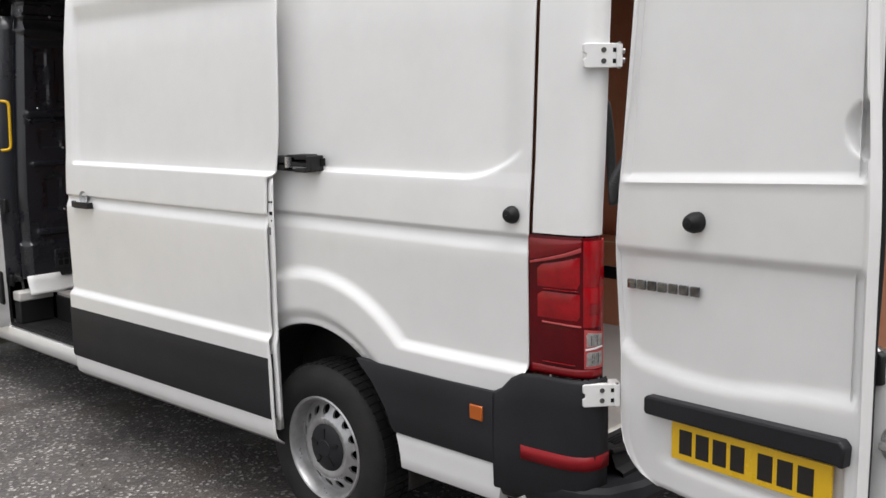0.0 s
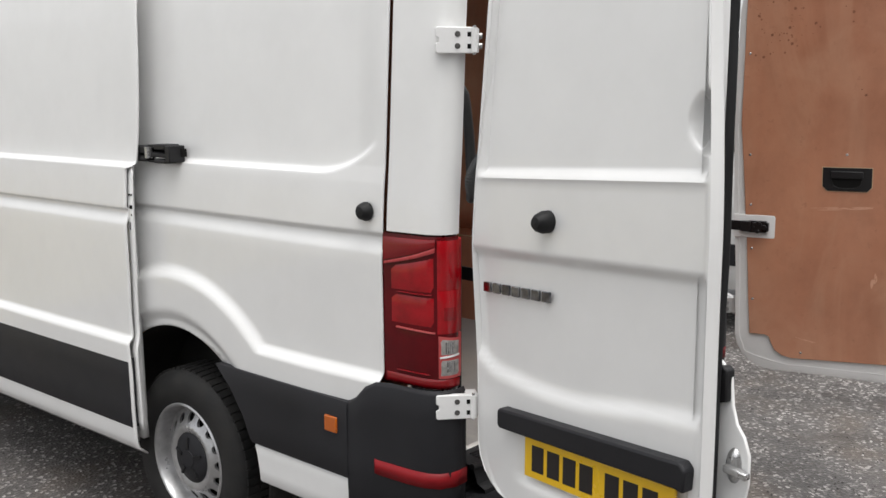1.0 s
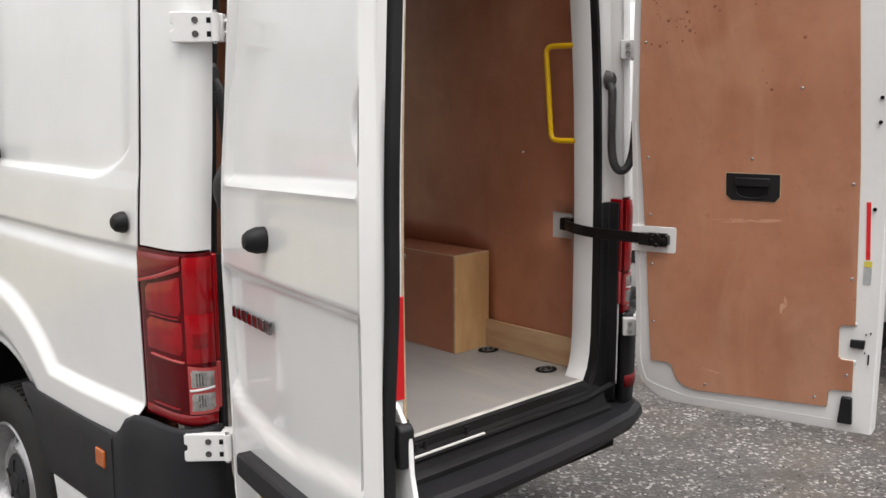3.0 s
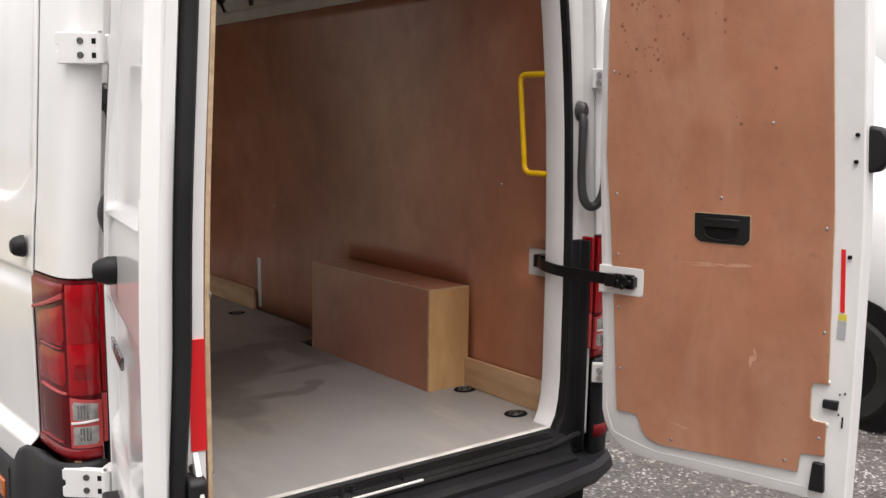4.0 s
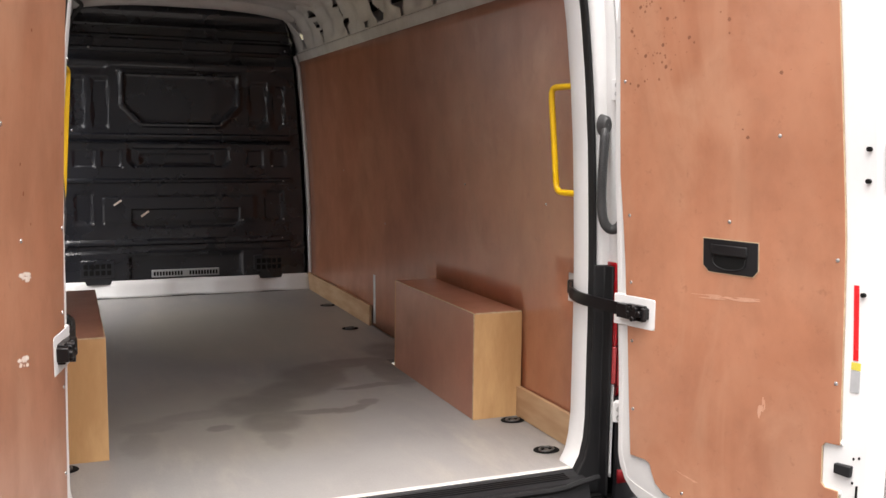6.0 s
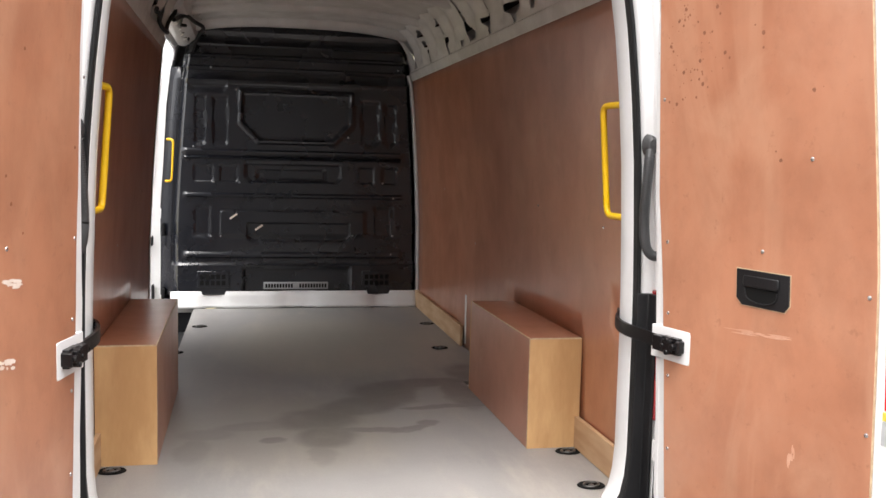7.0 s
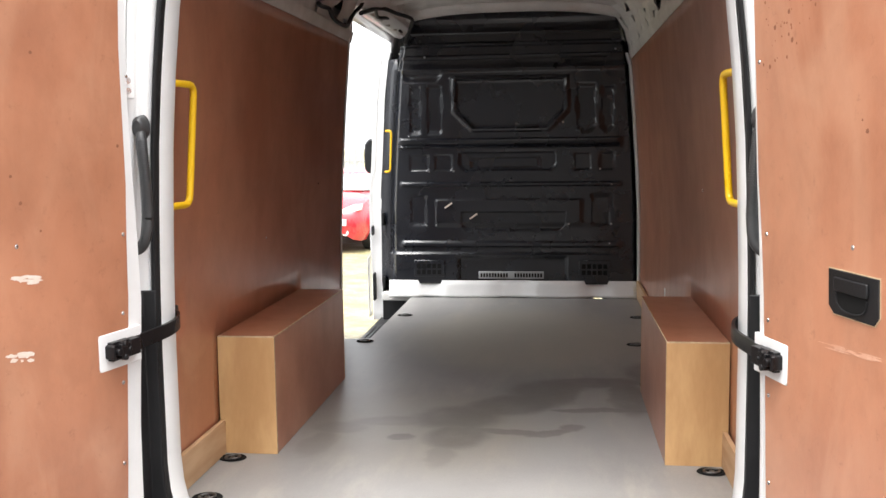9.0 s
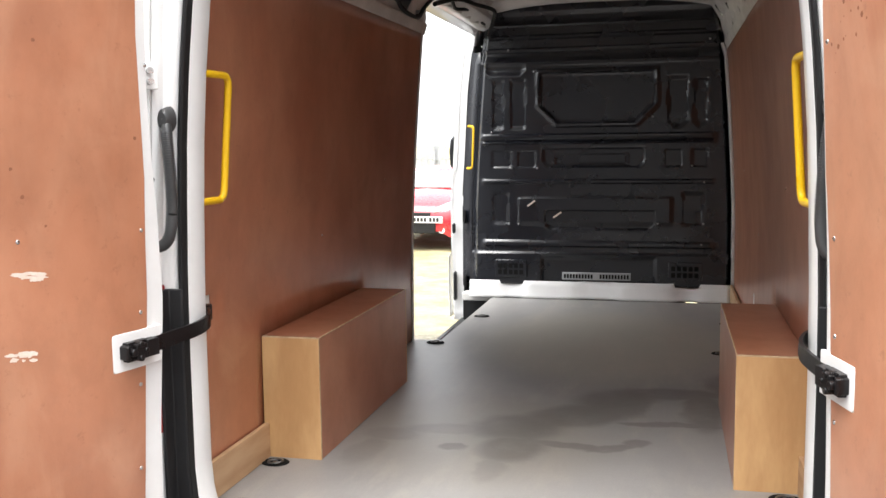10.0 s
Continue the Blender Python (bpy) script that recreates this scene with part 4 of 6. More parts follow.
def free_edge(z):
    return lerp_table([(0.56, 0.870), (0.90, 0.872), (1.40, 0.868), (1.90, 0.846), (2.44, 0.815)], z)


PLY_OUTLINE = [(0.095, 2.30), (0.090, 1.95), (0.086, 1.60), (0.112, 1.30), (0.118, 1.218), (0.236, 1.218), (0.238, 1.124), (0.128, 1.124), (0.146, 0.86), (0.158, 0.712),
               (0.222, 0.712), (0.238, 0.704), (0.246, 0.680), (0.262, 0.650), (0.292, 0.630), (0.330, 0.622), (0.785, 0.640), (0.788, 0.692), (0.796, 0.702), (0.862, 0.706),
               (0.860, 0.812), (0.822, 0.812), (0.812, 0.822), (0.809, 0.918), (0.818, 0.930), (0.858, 0.932), (0.842, 1.46), (0.806, 2.09), (0.79, 2.30)]


def skin_base(side, u):
    """The outer skin is not parallel to the lining on the near-side door: the shell thickens towards the free edge."""
    return 0.020 - 0.042 * u if side < 0 else 0.0


def rear_door(side, origin, swing, screws, wide=0.0, thick=THICK, slip=0.0, back=0.0):
    """A rear door in its own axes: x away from the hinge, z up; inward is +y on the near-side door and -y on the other."""
    k = -side

    def at(u, inn, z):
        return (u, k * inn, z)

    def inside(u, inn, z):
        return at(u + slip, inn, z)

    turn = swing if side > 0 else -swing
    zs = steps(0.56, 0.74, 0.015) + steps(0.755, 1.20, 0.015) + steps(1.208, 1.34, 0.006) + steps(1.355, 1.46, 0.015) + steps(1.47, 1.57, 0.005) + steps(1.58, 1.75, 0.009) + steps(1.80, 2.44, 0.06)
    ts = [0, 0.004, 0.012, 0.03, 0.045, 0.06, 0.08, 0.1] + [0.1 + 0.72 * j / 22 for j in range(1, 23)] + [0.82 + 0.165 * j / 26 for j in range(1, 27)] + [0.992, 0.997, 1.0]

    def hinge_line(z):
        """The hinge edge of this door: the off-side one is cut back beside the lamp."""
        return hinge_edge(z) - 0.016 if side < 0 else hinge_edge(z) + lerp_table([(0.56, 0.046), (0.95, 0.042), (1.28, 0.050), (1.60, 0.020), (2.05, 0.014), (2.44, 0.020)], z)

    def skin(t, z):
        # the pressings rise towards the free edge, and the sheet's rows with them
        rise = 0.055 * smooth(0.56, 0.72, z) * smooth(2.44, 2.10, z)
        level = z + rise * (0.05 + 0.83 * t)
        a, b = hinge_line(level), free_edge(level) + (0.009 - 0.020 * smooth(1.45, 1.95, level) if side < 0 else wide)
        u = a + (b - a) * t
        inn = skin_base(side, u)
        # edges roll inwards
        inn += 0.016 * (1 - smooth(0, 0.020, u - a)) ** 2 + (0.030 if side < 0 else 0.010) * (1 - smooth(0, 0.018, b - u)) ** 2
        # upper panel set back inside its crease, with an upright rib along the free edge
        panel = smooth(0.0, 0.031, z - 1.473) * smooth(0.0, 0.020, u - a - 0.018) * smooth(0.0, 0.016, b - 0.018 - u)
        inn += 0.024 * panel
        # round thumb recess
        r = math.hypot(u - (b - 0.020), z - 1.602)
        inn += 0.030 * (1 - smooth(0.052, 0.076, r)) * smooth(0.0, 0.010, b - 0.012 - u)
        # swage: the band above stands proud of the lower panel
        low = smooth(1.281, 1.245, z) * smooth(0.0, 0.026, b - 0.010 - u)
        inn += 0.018 * low
        # the band between the creases is let in a little beside the edge rib
        inn += 0.005 * smooth(1.476, 1.464, z) * smooth(0.0, 0.016, u - a - 0.018) * smooth(0.0, 0.014, b - 0.016 - u)
        # the number plate zone swells out again below its own crease
        c = 0.968 - 0.045 * math.exp(-((t - 0.42) / 0.35) ** 2) + 0.04 * smooth(0.10, 0.0, t)
        inn -= 0.018 * smooth(c, c - 0.04, z) * smooth(0.0, 0.016, b - 0.016 - u)
        # recess round the plate
        inn += 0.020 * smooth(0.225, 0.25, u) * smooth(0.835, 0.81, u) * smooth(0.630, 0.650, z) * smooth(0.815, 0.795, z)
        return at(u, inn, level)

    bm = sheet(bmesh.new(), skin, ts, zs)
    door = part("rear_door", bm, WHITE, van, "white rear door swung open with plywood lining" if side > 0 else "white rear door swung open with number plate", solid=0.004, toward=at(0, -1, 0))
    door.matrix_basis = pose(origin - side * back * math.sin(radians(swing)), back * math.cos(radians(swing)), 0, 0, 0, turn - 90)

    # inner shell: end faces and the white inner sheet round the lining
    bm = bmesh.new()
    ring = [(hinge_line(z) + (0.024 * smooth(1.45, 1.85, z) if side < 0 else 0.0), z) for z in steps(2.44, 0.74, 0.05)] + [(hinge_line(z), z) for z in (0.70, 0.66, 0.62, 0.59, 0.57, 0.56)] + [(0.5, 0.56)] + [(free_edge(z) + wide, z) for z in steps(0.56, 2.44, 0.05)]

    def shrink(u, z, d):
        return (u + max(0.001, min(d, 0.012)) if u < 0.4 else u - d, z + (max(0.001, min(d, 0.012)) if z < 0.6 else 0))

    deep = 0.016 if side < 0 else -0.034
    levels = [(None, 0.001), (0.018, deep), (0.050, deep + 0.001), (thick - 0.003 if side < 0 else thick - 0.006, deep + 0.003), (thick - 0.001, deep + 0.008), (thick, deep + 0.030), (thick + 0.002, deep + 0.040)]
    rows = []
    for depth, d in levels:
        rows.append([bm.verts.new(at(shrink(u, z, d)[0], (skin_base(side, u) + 0.012) if depth is None else depth, shrink(u, z, d)[1])) for u, z in ring])
    for a, b in zip(rows, rows[1:]):
        for i in range(len(ring) - 1):
            bm.faces.new((a[i], a[i + 1], b[i + 1], b[i]))
    bm.faces.new(rows[-1])
    part("inner_shell", bm, FRAME_WHITE, door, "white painted inner door sheet")
    # rubber seal on the free edge
    bm = bmesh.new()
    if side < 0:
        rows = []
        for z in steps(0.585, 2.42, 0.05):
            e, sink = free_edge(z) + 0.024, 0.014 * smooth(1.36, 1.05, z)
            rows.append([bm.verts.new(at(e + du, inn - sink, z)) for du, inn in ((-0.050, 0.038), (-0.040, 0.042), (-0.032, 0.047), (-0.029, 0.056), (-0.032, 0.065), (-0.042, 0.070), (-0.058, 0.066), (-0.060, 0.045))])
        for lo, hi in zip(rows, rows[1:]):
            for i in range(8):
                bm.faces.new((lo[i], lo[(i + 1) % 8], hi[(i + 1) % 8], hi[i]))
        bm.faces.new(rows[0][::-1])
        bm.faces.new(rows[-1])
        # the skin's own edge, folded back towards the seal
        fold = sheet(bmesh.new(), lambda f, z: at(free_edge(z) + (0.0085 - 0.020 * smooth(1.45, 1.95, z), 0.005 - 0.020 * smooth(1.45, 1.95, z), -0.012, -0.030)[f], (skin_base(side, 0.87) + 0.029, 0.020, 0.036 - 0.010 * smooth(1.36, 1.05, z), 0.043 - 0.014 * smooth(1.36, 1.05, z))[f], z), [0, 1, 2, 3], steps(0.585, 2.42, 0.05))
        part("edge_fold", fold, WHITE, door, "white folded skin edge", solid=0.002)
    else:
        line = [at(free_edge(z) + wide - 0.002, 0.038 - 0.016 * smooth(1.35, 0.95, z), z) for z in steps(0.585, 2.42, 0.06)]
        sweep(bm, line, [(-0.012, -0.022), (-0.011, 0.008), (-0.005, 0.0145), (0.006, 0.014), (0.011, 0.008), (0.012, -0.022)], up=(1, 0, 0))
    part("edge_seal", bm, RUBBER, door, "black rubber edge seal")
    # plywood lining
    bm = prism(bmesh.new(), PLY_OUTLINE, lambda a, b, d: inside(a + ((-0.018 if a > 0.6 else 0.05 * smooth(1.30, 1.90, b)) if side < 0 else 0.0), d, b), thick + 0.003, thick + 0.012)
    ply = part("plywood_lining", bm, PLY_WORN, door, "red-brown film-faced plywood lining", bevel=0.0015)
    ply.data.materials.append(PLY_EDGE)
    for p in ply.data.polygons:
        p.material_index = 1 if abs(p.normal.y) < 0.5 else 0
    for u, z in screws:
        bm = lathe(bmesh.new(), [(0.0005, 0.0028), (0.003, 0.0026), (0.0052, 0.0012), (0.0056, 0.0)], lambda a, b, d: inside(u + a, thick + 0.012 + d, z + b), 10)
        part("screw", bm, ZINC, door)
    # check strap bracket: pale plate and black catch
    part("catch_plate", prism(bmesh.new(), [(0.070, 1.1225), (0.232, 1.1225), (0.2395, 1.130), (0.2395, 1.212), (0.232, 1.2195), (0.070, 1.2195)], lambda a, b, d: inside(a, d, b), thick + 0.001, thick + 0.0128), FRAME_WHITE, door, "white bracket plate", bevel=0.002)
    bm = bmesh.new()
    for u0, u1, d1, z0, z1 in ((0.150, 0.222, 0.030, 1.147, 1.196), (0.168, 0.205, 0.044, 1.152, 1.190), (0.205, 0.229, 0.024, 1.158, 1.186), (0.120, 0.160, 0.038, 1.150, 1.194)):
        prism(bm, [(u0, z0), (u1, z0), (u1, z1), (u0, z1)], lambda a, b, d: inside(a - 0.016, d, b), thick + 0.004, thick + d1)
    for u, z, r in ((0.190, 1.154, 0.008), (0.190, 1.189, 0.008), (0.214, 1.172, 0.010), (0.172, 1.172, 0.006)):
        rod(bm, inside(u - 0.016, thick + 0.02, z), inside(u - 0.016, thick + 0.048, z), r)
    prism(bm, [(0.222, 1.152), (0.232, 1.156), (0.232, 1.188), (0.222, 1.192)], lambda a, b, d: inside(a - 0.016, d, b), thick + 0.004, thick + 0.040)
    part("strap_catch", bm, STRAP_BLACK, door, "black plastic strap catch", bevel=0.002)
    # latch pocket and lower buffer on the free edge
    b = free_edge(0.88) + wide - (0.014 if side < 0 else -0.055)
    if side < 0:
        bm = prism(bmesh.new(), [(0.820, 0.60), (0.872, 0.66), (0.915, 0.77), (0.930, 0.85), (0.929, 0.915), (0.914, 0.955), (0.894, 0.980), (0.881, 1.020), (0.874, 1.09), (0.820, 1.14)], lambda p, q, d: at(p, d, q), 0.072, 0.082)
        part("latch_flange", bm, FRAME_WHITE, door, "white latch flange", bevel=0.002)
        bm = lathe(bmesh.new(), [(0.001, 0.012), (0.016, 0.012), (0.021, 0.005), (0.022, 0.0)], lambda p, q, d: at(0.893 + p * 0.9, 0.072 - d, 0.885 + q * 1.9), 24)
        part("latch", bm, ZINC, door, "bright metal door latch")
        part("latch_bolt", prism(bmesh.new(), [(0.880, 0.872), (0.940, 0.868), (0.940, 0.884), (0.880, 0.890)], lambda p, q, d: at(p, d, q), 0.046, 0.066), ZINC, door, bevel=0.003)
        bm = prism(bmesh.new(), [(0.790, 1.100), (0.862, 1.110), (0.874, 1.102), (0.876, 1.030), (0.854, 1.024), (0.846, 1.072), (0.792, 1.070)], lambda p, q, d: at(p, d, q), 0.056, 0.086)
        part("edge_buffer", bm, BLACK_PLASTIC, door, "black plastic edge buffer", bevel=0.004)
    else:
        bm = prism(bmesh.new(), [(0.822, 0.592), (0.868, 0.592), (0.864, 0.684), (0.830, 0.684)], lambda p, q, d: at(p, d, q), thick, thick + 0.022)
        part("edge_buffer", bm, BLACK_PLASTIC, door, "black plastic buffer", bevel=0.004)
        bm = prism(bmesh.new(), [(b - 0.108, 0.858), (b - 0.064, 0.856), (b - 0.062, 0.886), (b - 0.108, 0.884)], lambda p, q, d: at(p, d, q), thick, thick + 0.016)
        part("latch", bm, BLACK_PLASTIC, door, "dark latch in a white pocket", bevel=0.003)
        line = [at(hinge_line(z) + 0.017, thick - 0.004, z) for z in steps(1.90, 0.78, 0.07)] + [at(hinge_line(z) + 0.017, thick - 0.004, z + 0.014) for z in (0.72, 0.68, 0.64, 0.61)]
        line += [at(u, thick - 0.004, 0.590 + 0.004 * u) for u in (0.30, 0.38, 0.50, 0.65, 0.81)]
        part("edge_bead", sweep(bmesh.new(), curve_points(line, 3), circle(0.007, 10)), FRAME_WHITE, door, "raised white bead along the door edge")
        # added black line in place of the shadow in the door's bottom crease
        part("drain_seal", sweep(bmesh.new(), [at(u, thick - 0.001, 0.574) for u in (0.30, 0.5, 0.7, 0.84)], circle(0.003, 6)), RUBBER, door, "thin dark line painting the lower crease's shade")
        lip = [(0.866, 0.806), (0.826, 0.806), (0.811, 0.812), (0.804, 0.826), (0.801, 0.870), (0.801, 0.915), (0.808, 0.930), (0.822, 0.937), (0.862, 0.938)]
        part("pocket_lip", sweep(bmesh.new(), curve_points([at(u, thick + 0.002, z) for u, z in lip], 3), circle(0.007, 8)), FRAME_WHITE, door, "rounded white lip of the latch pocket")
        # holes as near-black slabs on the sheet, their shade painted
        for p, q, h in ((b - 0.064, 0.905, 0.006), (b - 0.050, 0.910, 0.006), (b - 0.064, 0.842, 0.006), (b - 0.052, 0.820, 0.034)):
            bm = prism(bmesh.new(), [(p, q - h / 2), (p + 0.004, q - h / 2), (p + 0.004, q + h / 2), (p, q + h / 2)], lambda p, q, d: at(p, d, q), thick - 0.002, thick + 0.0045)
            part("fixing_hole", bm, DARK_VOID, door, smoothed=False)
    # thin red reflector strip on the end
    b = free_edge(1.25) + wide - (deep if side < 0 else -0.055)
    if side < 0:
        bm = prism(bmesh.new(), [(1.140, 0.0715), (1.334, 0.0705), (1.334, 0.0965), (1.140, 0.0975)], lambda p, q, d: at(d, q, p), b - 0.004, b + 0.0010)
        part("reflector_strip", bm, REDTAPE, door, "red reflective strip", smoothed=False)
        part("bolt_head", rod(bmesh.new(), at(b - 0.004, 0.072, 1.112), at(b + 0.006, 0.072, 1.112), 0.006), DULL, door)
    else:
        bm = prism(bmesh.new(), [(b - 0.076, 1.157), (b - 0.063, 1.157), (b - 0.072, 1.347), (b - 0.085, 1.347)], lambda p, q, d: at(p, d, q), thick, thick + 0.0042)
        part("reflector_strip", bm, REDTAPE, door, "red reflective strip", smoothed=False)
        bm = prism(bmesh.new(), [(b - 0.080, 1.076), (b - 0.056, 1.076), (b - 0.056, 1.130), (b - 0.080, 1.130)], lambda p, q, d: at(p, d, q), thick, thick + 0.0042)
        part("label", bm, LABEL, door, "small grey label", smoothed=False)
        bm = prism(bmesh.new(), [(b - 0.080, 1.133), (b - 0.056, 1.133), (b - 0.056, 1.152), (b - 0.080, 1.152)], lambda p, q, d: at(p, d, q), thick, thick + 0.0042)
        part("label", bm, LABEL_YELLOW, door, "small yellow label", smoothed=False)
        for z in (1.685, 1.607, 1.325):
            part("bolt_head", rod(bmesh.new(), at(0.892, thick - 0.004, z), at(0.892, thick + 0.010, z), 0.006), DARK_VOID, door)
    return door, at


SCREWS = [(0.126, 1.47), (0.138, 1.262), (0.150, 1.078), (0.163, 0.862), (0.496, 1.478), (0.824, 1.405), (0.838, 1.090), (0.744, 0.668), (0.842, 0.760), (0.366, 0.650), (0.650, 1.716), (0.11, 1.88)]
near_door, near_at = rear_door(-1, -0.9047, 12.34, SCREWS, -0.038, slip=-0.032)
off_door, off_at = rear_door(1, 0.9076, 14.4, SCREWS, 0.027, back=0.034)


def near_in(u, inn, z):
    """A point on the near-side door's lining."""
    return near_at(u - 0.032, inn, z)


# fittings of the near-side door's outside
def near_out(u, out, z):
    """A point over the near-side door's outer skin, whose pressings rise a little towards the free edge."""
    return near_at(u, skin_base(-1, u) - out, z + 0.055 * u)


def near_prism(outline, d0, d1):
    return prism(bmesh.new(), outline, lambda a, b, d: near_out(a, d, b), d0, d1)


part("plate_lamp_bar", near_prism([(0.172, 0.786), (0.180, 0.777), (0.816, 0.788), (0.844, 0.782), (0.848, 0.836), (0.832, 0.852), (0.180, 0.834), (0.172, 0.828)], -0.012, 0.030), TRIM, near_door, "charcoal plastic bar over the number plate", bevel=0.008)
part("number_plate", near_prism([(0.262, 0.655), (0.800, 0.660), (0.800, 0.774), (0.262, 0.769)], -0.008, 0.000), PLATE, near_door, "yellow number plate", smoothed=False, bevel=0.002)
pos = 0.294
for k in range(7):
    part("plate_bar", near_prism([(pos, 0.676), (pos + 0.048, 0.677), (pos + 0.048, 0.751), (pos, 0.750)], -0.001, 0.0012), PLATE_INK, near_door, "plain dark bar", smoothed=False)
    pos += 0.063 if k != 3 else 0.092
for k in range(7):
    u, z = 0.058 + k * 0.0425, 1.150
    part("badge_bar", near_prism([(u, z), (u + 0.033, z), (u + 0.033, z + 0.029), (u, z + 0.029)], -0.016, -0.008), BADGE, near_door, "plain bright metal bar", bevel=0.002)
bm = lathe(bmesh.new(), [(0.001, 0.034), (0.016, 0.032), (0.024, 0.022), (0.0285, 0.008), (0.030, 0.004), (0.030, -0.006)], lambda a, b, d: near_out(0.338 + a, d + (0.010 if d > 0 else 0.0), 1.366 + b), 24)
part("door_stop", bm, RUBBER, near_door, "round black rubber door stop")
bm = lathe(bmesh.new(), [(0.001, 0.034), (0.016, 0.032), (0.024, 0.022), (0.0285, 0.008), (0.030, 0.004), (0.030, -0.006)], lambda a, b, d: off_at(0.306 + a, -d, 1.378 + b), 24)
part("door_stop", bm, RUBBER, off_door, "round black rubber door stop")
# the off-side door's pull handle inside, and its outer handle
bm = prism(bmesh.new(), [(0.410, 1.426), (0.592, 1.426), (0.594, 1.350), (0.578, 1.332), (0.432, 1.332), (0.412, 1.350)], lambda a, b, d: off_at(a, d, b), THICK + 0.010, THICK + 0.0155)
pull = part("pull_handle", bm, BLACK_PLASTIC, off_door, "black recessed pull handle", bevel=0.003)
scoop = [(0.500 - 0.055 * math.cos(math.pi * f / 12), 1.376 - 0.034 * math.sin(math.pi * f / 12) ** 0.6) for f in range(13)]
# no real recess: a flat near-black shape paints the scoop's shade
bm = prism(bmesh.new(), [(0.445, 1.392)] + scoop + [(0.555, 1.392)], lambda a, b, d: off_at(a, d, b), THICK + 0.0150, THICK + 0.0162)
part("handle_pocket", bm, DARK_VOID, off_door, smoothed=False)
part("handle_rim", sweep(bmesh.new(), [off_at(a, THICK + 0.0165, b) for a, b in scoop], circle(0.0022, 6)), BLACK_PLASTIC, off_door)
bm = prism(bmesh.new(), [(0.440, 1.412), (0.560, 1.412), (0.562, 1.388), (0.556, 1.382), (0.444, 1.382), (0.438, 1.388)], lambda a, b, d: off_at(a, d, b), THICK + 0.0155, THICK + 0.0215)
part("handle_lip", bm, BLACK_PLASTIC, off_door, bevel=0.003)
bm = prism(bmesh.new(), [(0.4075, 1.4285), (0.5945, 1.4285), (0.5965, 1.349), (0.5795, 1.3295), (0.4295, 1.3295), (0.4095, 1.349)], lambda a, b, d: off_at(a, d, b), THICK + 0.0112, THICK + 0.0130)
part("handle_cutout", bm, PLY_EDGE, off_door, "raw cut edge round the handle", smoothed=False)
bm = prism(bmesh.new(), [(0.908, 1.572), (0.950, 1.578), (0.972, 1.606), (0.980, 1.643), (0.972, 1.680), (0.950, 1.708), (0.908, 1.714)], lambda a, b, d: off_at(a, d, b), 0.012, 0.070)
part("outer_handle", bm, BLACK_PLASTIC, off_door, "black outer door handle", bevel=0.012)


def scuff(door, put, u, z, w, h, tilt, seed, material=SCUFF, count=5):
    """A rubbed mark: a few thin uneven flakes close together."""
    r = random.Random(seed)
    for k in range(count):
        cu, cz = u + r.uniform(-0.5, 0.5) * w, z + r.uniform(-0.5, 0.5) * h
        cz += (cu - u) * math.tan(radians(tilt))
        a, b = w * r.uniform(0.10, 0.35), h * r.uniform(0.15, 0.45)
        pts = []
        for j in range(9):
            q = 2 * math.pi * j / 9
            f = r.uniform(0.5, 1.1)
            du, dz = a * f * math.cos(q), b * f * math.sin(q)
            pts.append((cu + du, cz + dz + du * math.tan(radians(tilt))))
        bm = bmesh.new()
        bm.faces.new([bm.verts.new(put(p, THICK + 0.0124 + k * 0.00003, q)) for p, q in pts])
        part("scuff_mark", bm, material, door, "pale rub mark", smoothed=False)


scuff(near_door, near_in, 0.475, 1.398, 0.075, 0.016, 6, 1, count=16)
scuff(near_door, near_in, 0.495, 1.223, 0.070, 0.016, 9, 2, count=16)
scuff(off_door, off_at, 0.50, 1.262, 0.17, 0.010, 3, 3, RUB, count=9)
scuff(off_door, off_at, 0.627, 0.985, 0.020, 0.060, 0, 4, RUB)
scuff(off_door, off_at, 0.385, 0.704, 0.07, 0.008, -10, 5, RUB)
r = random.Random(9)
for u, z, count in ((0.174, 2.094, 9), (0.202, 2.122, 8), (0.139, 2.027, 7), (0.275, 2.052, 6), (0.258, 1.978, 7), (0.192, 1.952, 8), (0.269, 1.916, 6), (0.354, 1.992, 5), (0.163, 1.866, 6), (0.324, 2.114, 6), (0.489, 2.029, 3), (0.551, 1.711, 2), (0.651, 1.880, 2)):
    for j in range(count):
        bm = bmesh.new()
        spread = 0.0 if j == 0 else 0.022
        cu, cz, q = u + r.gauss(0, spread), z + r.gauss(0, spread * 1.2), 0.0062 if j == 0 else r.choice((0.0016, 0.002, 0.003, 0.004))
        bm.faces.new([bm.verts.new(off_at(cu + q * math.cos(i * 1.05), THICK + 0.0124, cz + q * r.uniform(0.6, 1.3) * math.sin(i * 1.05))) for i in range(6)])
        part("fleck", bm, FLECK, off_door, "small brown fleck", smoothed=False)
for u, z in ((0.444, 1.912), (0.508, 1.636), (0.480, 1.574), (0.420, 1.507), (0.145, 1.701)):
    bm = bmesh.new()
    q = r.uniform(0.004, 0.006)
    bm.faces.new([bm.verts.new(near_in(u + q * math.cos(i * 0.9), THICK + 0.0124, z + q * r.uniform(0.6, 1.2) * math.sin(i * 0.9))) for i in range(7)])
    part("fleck", bm, FLECK, near_door, "small brown fleck", smoothed=False)


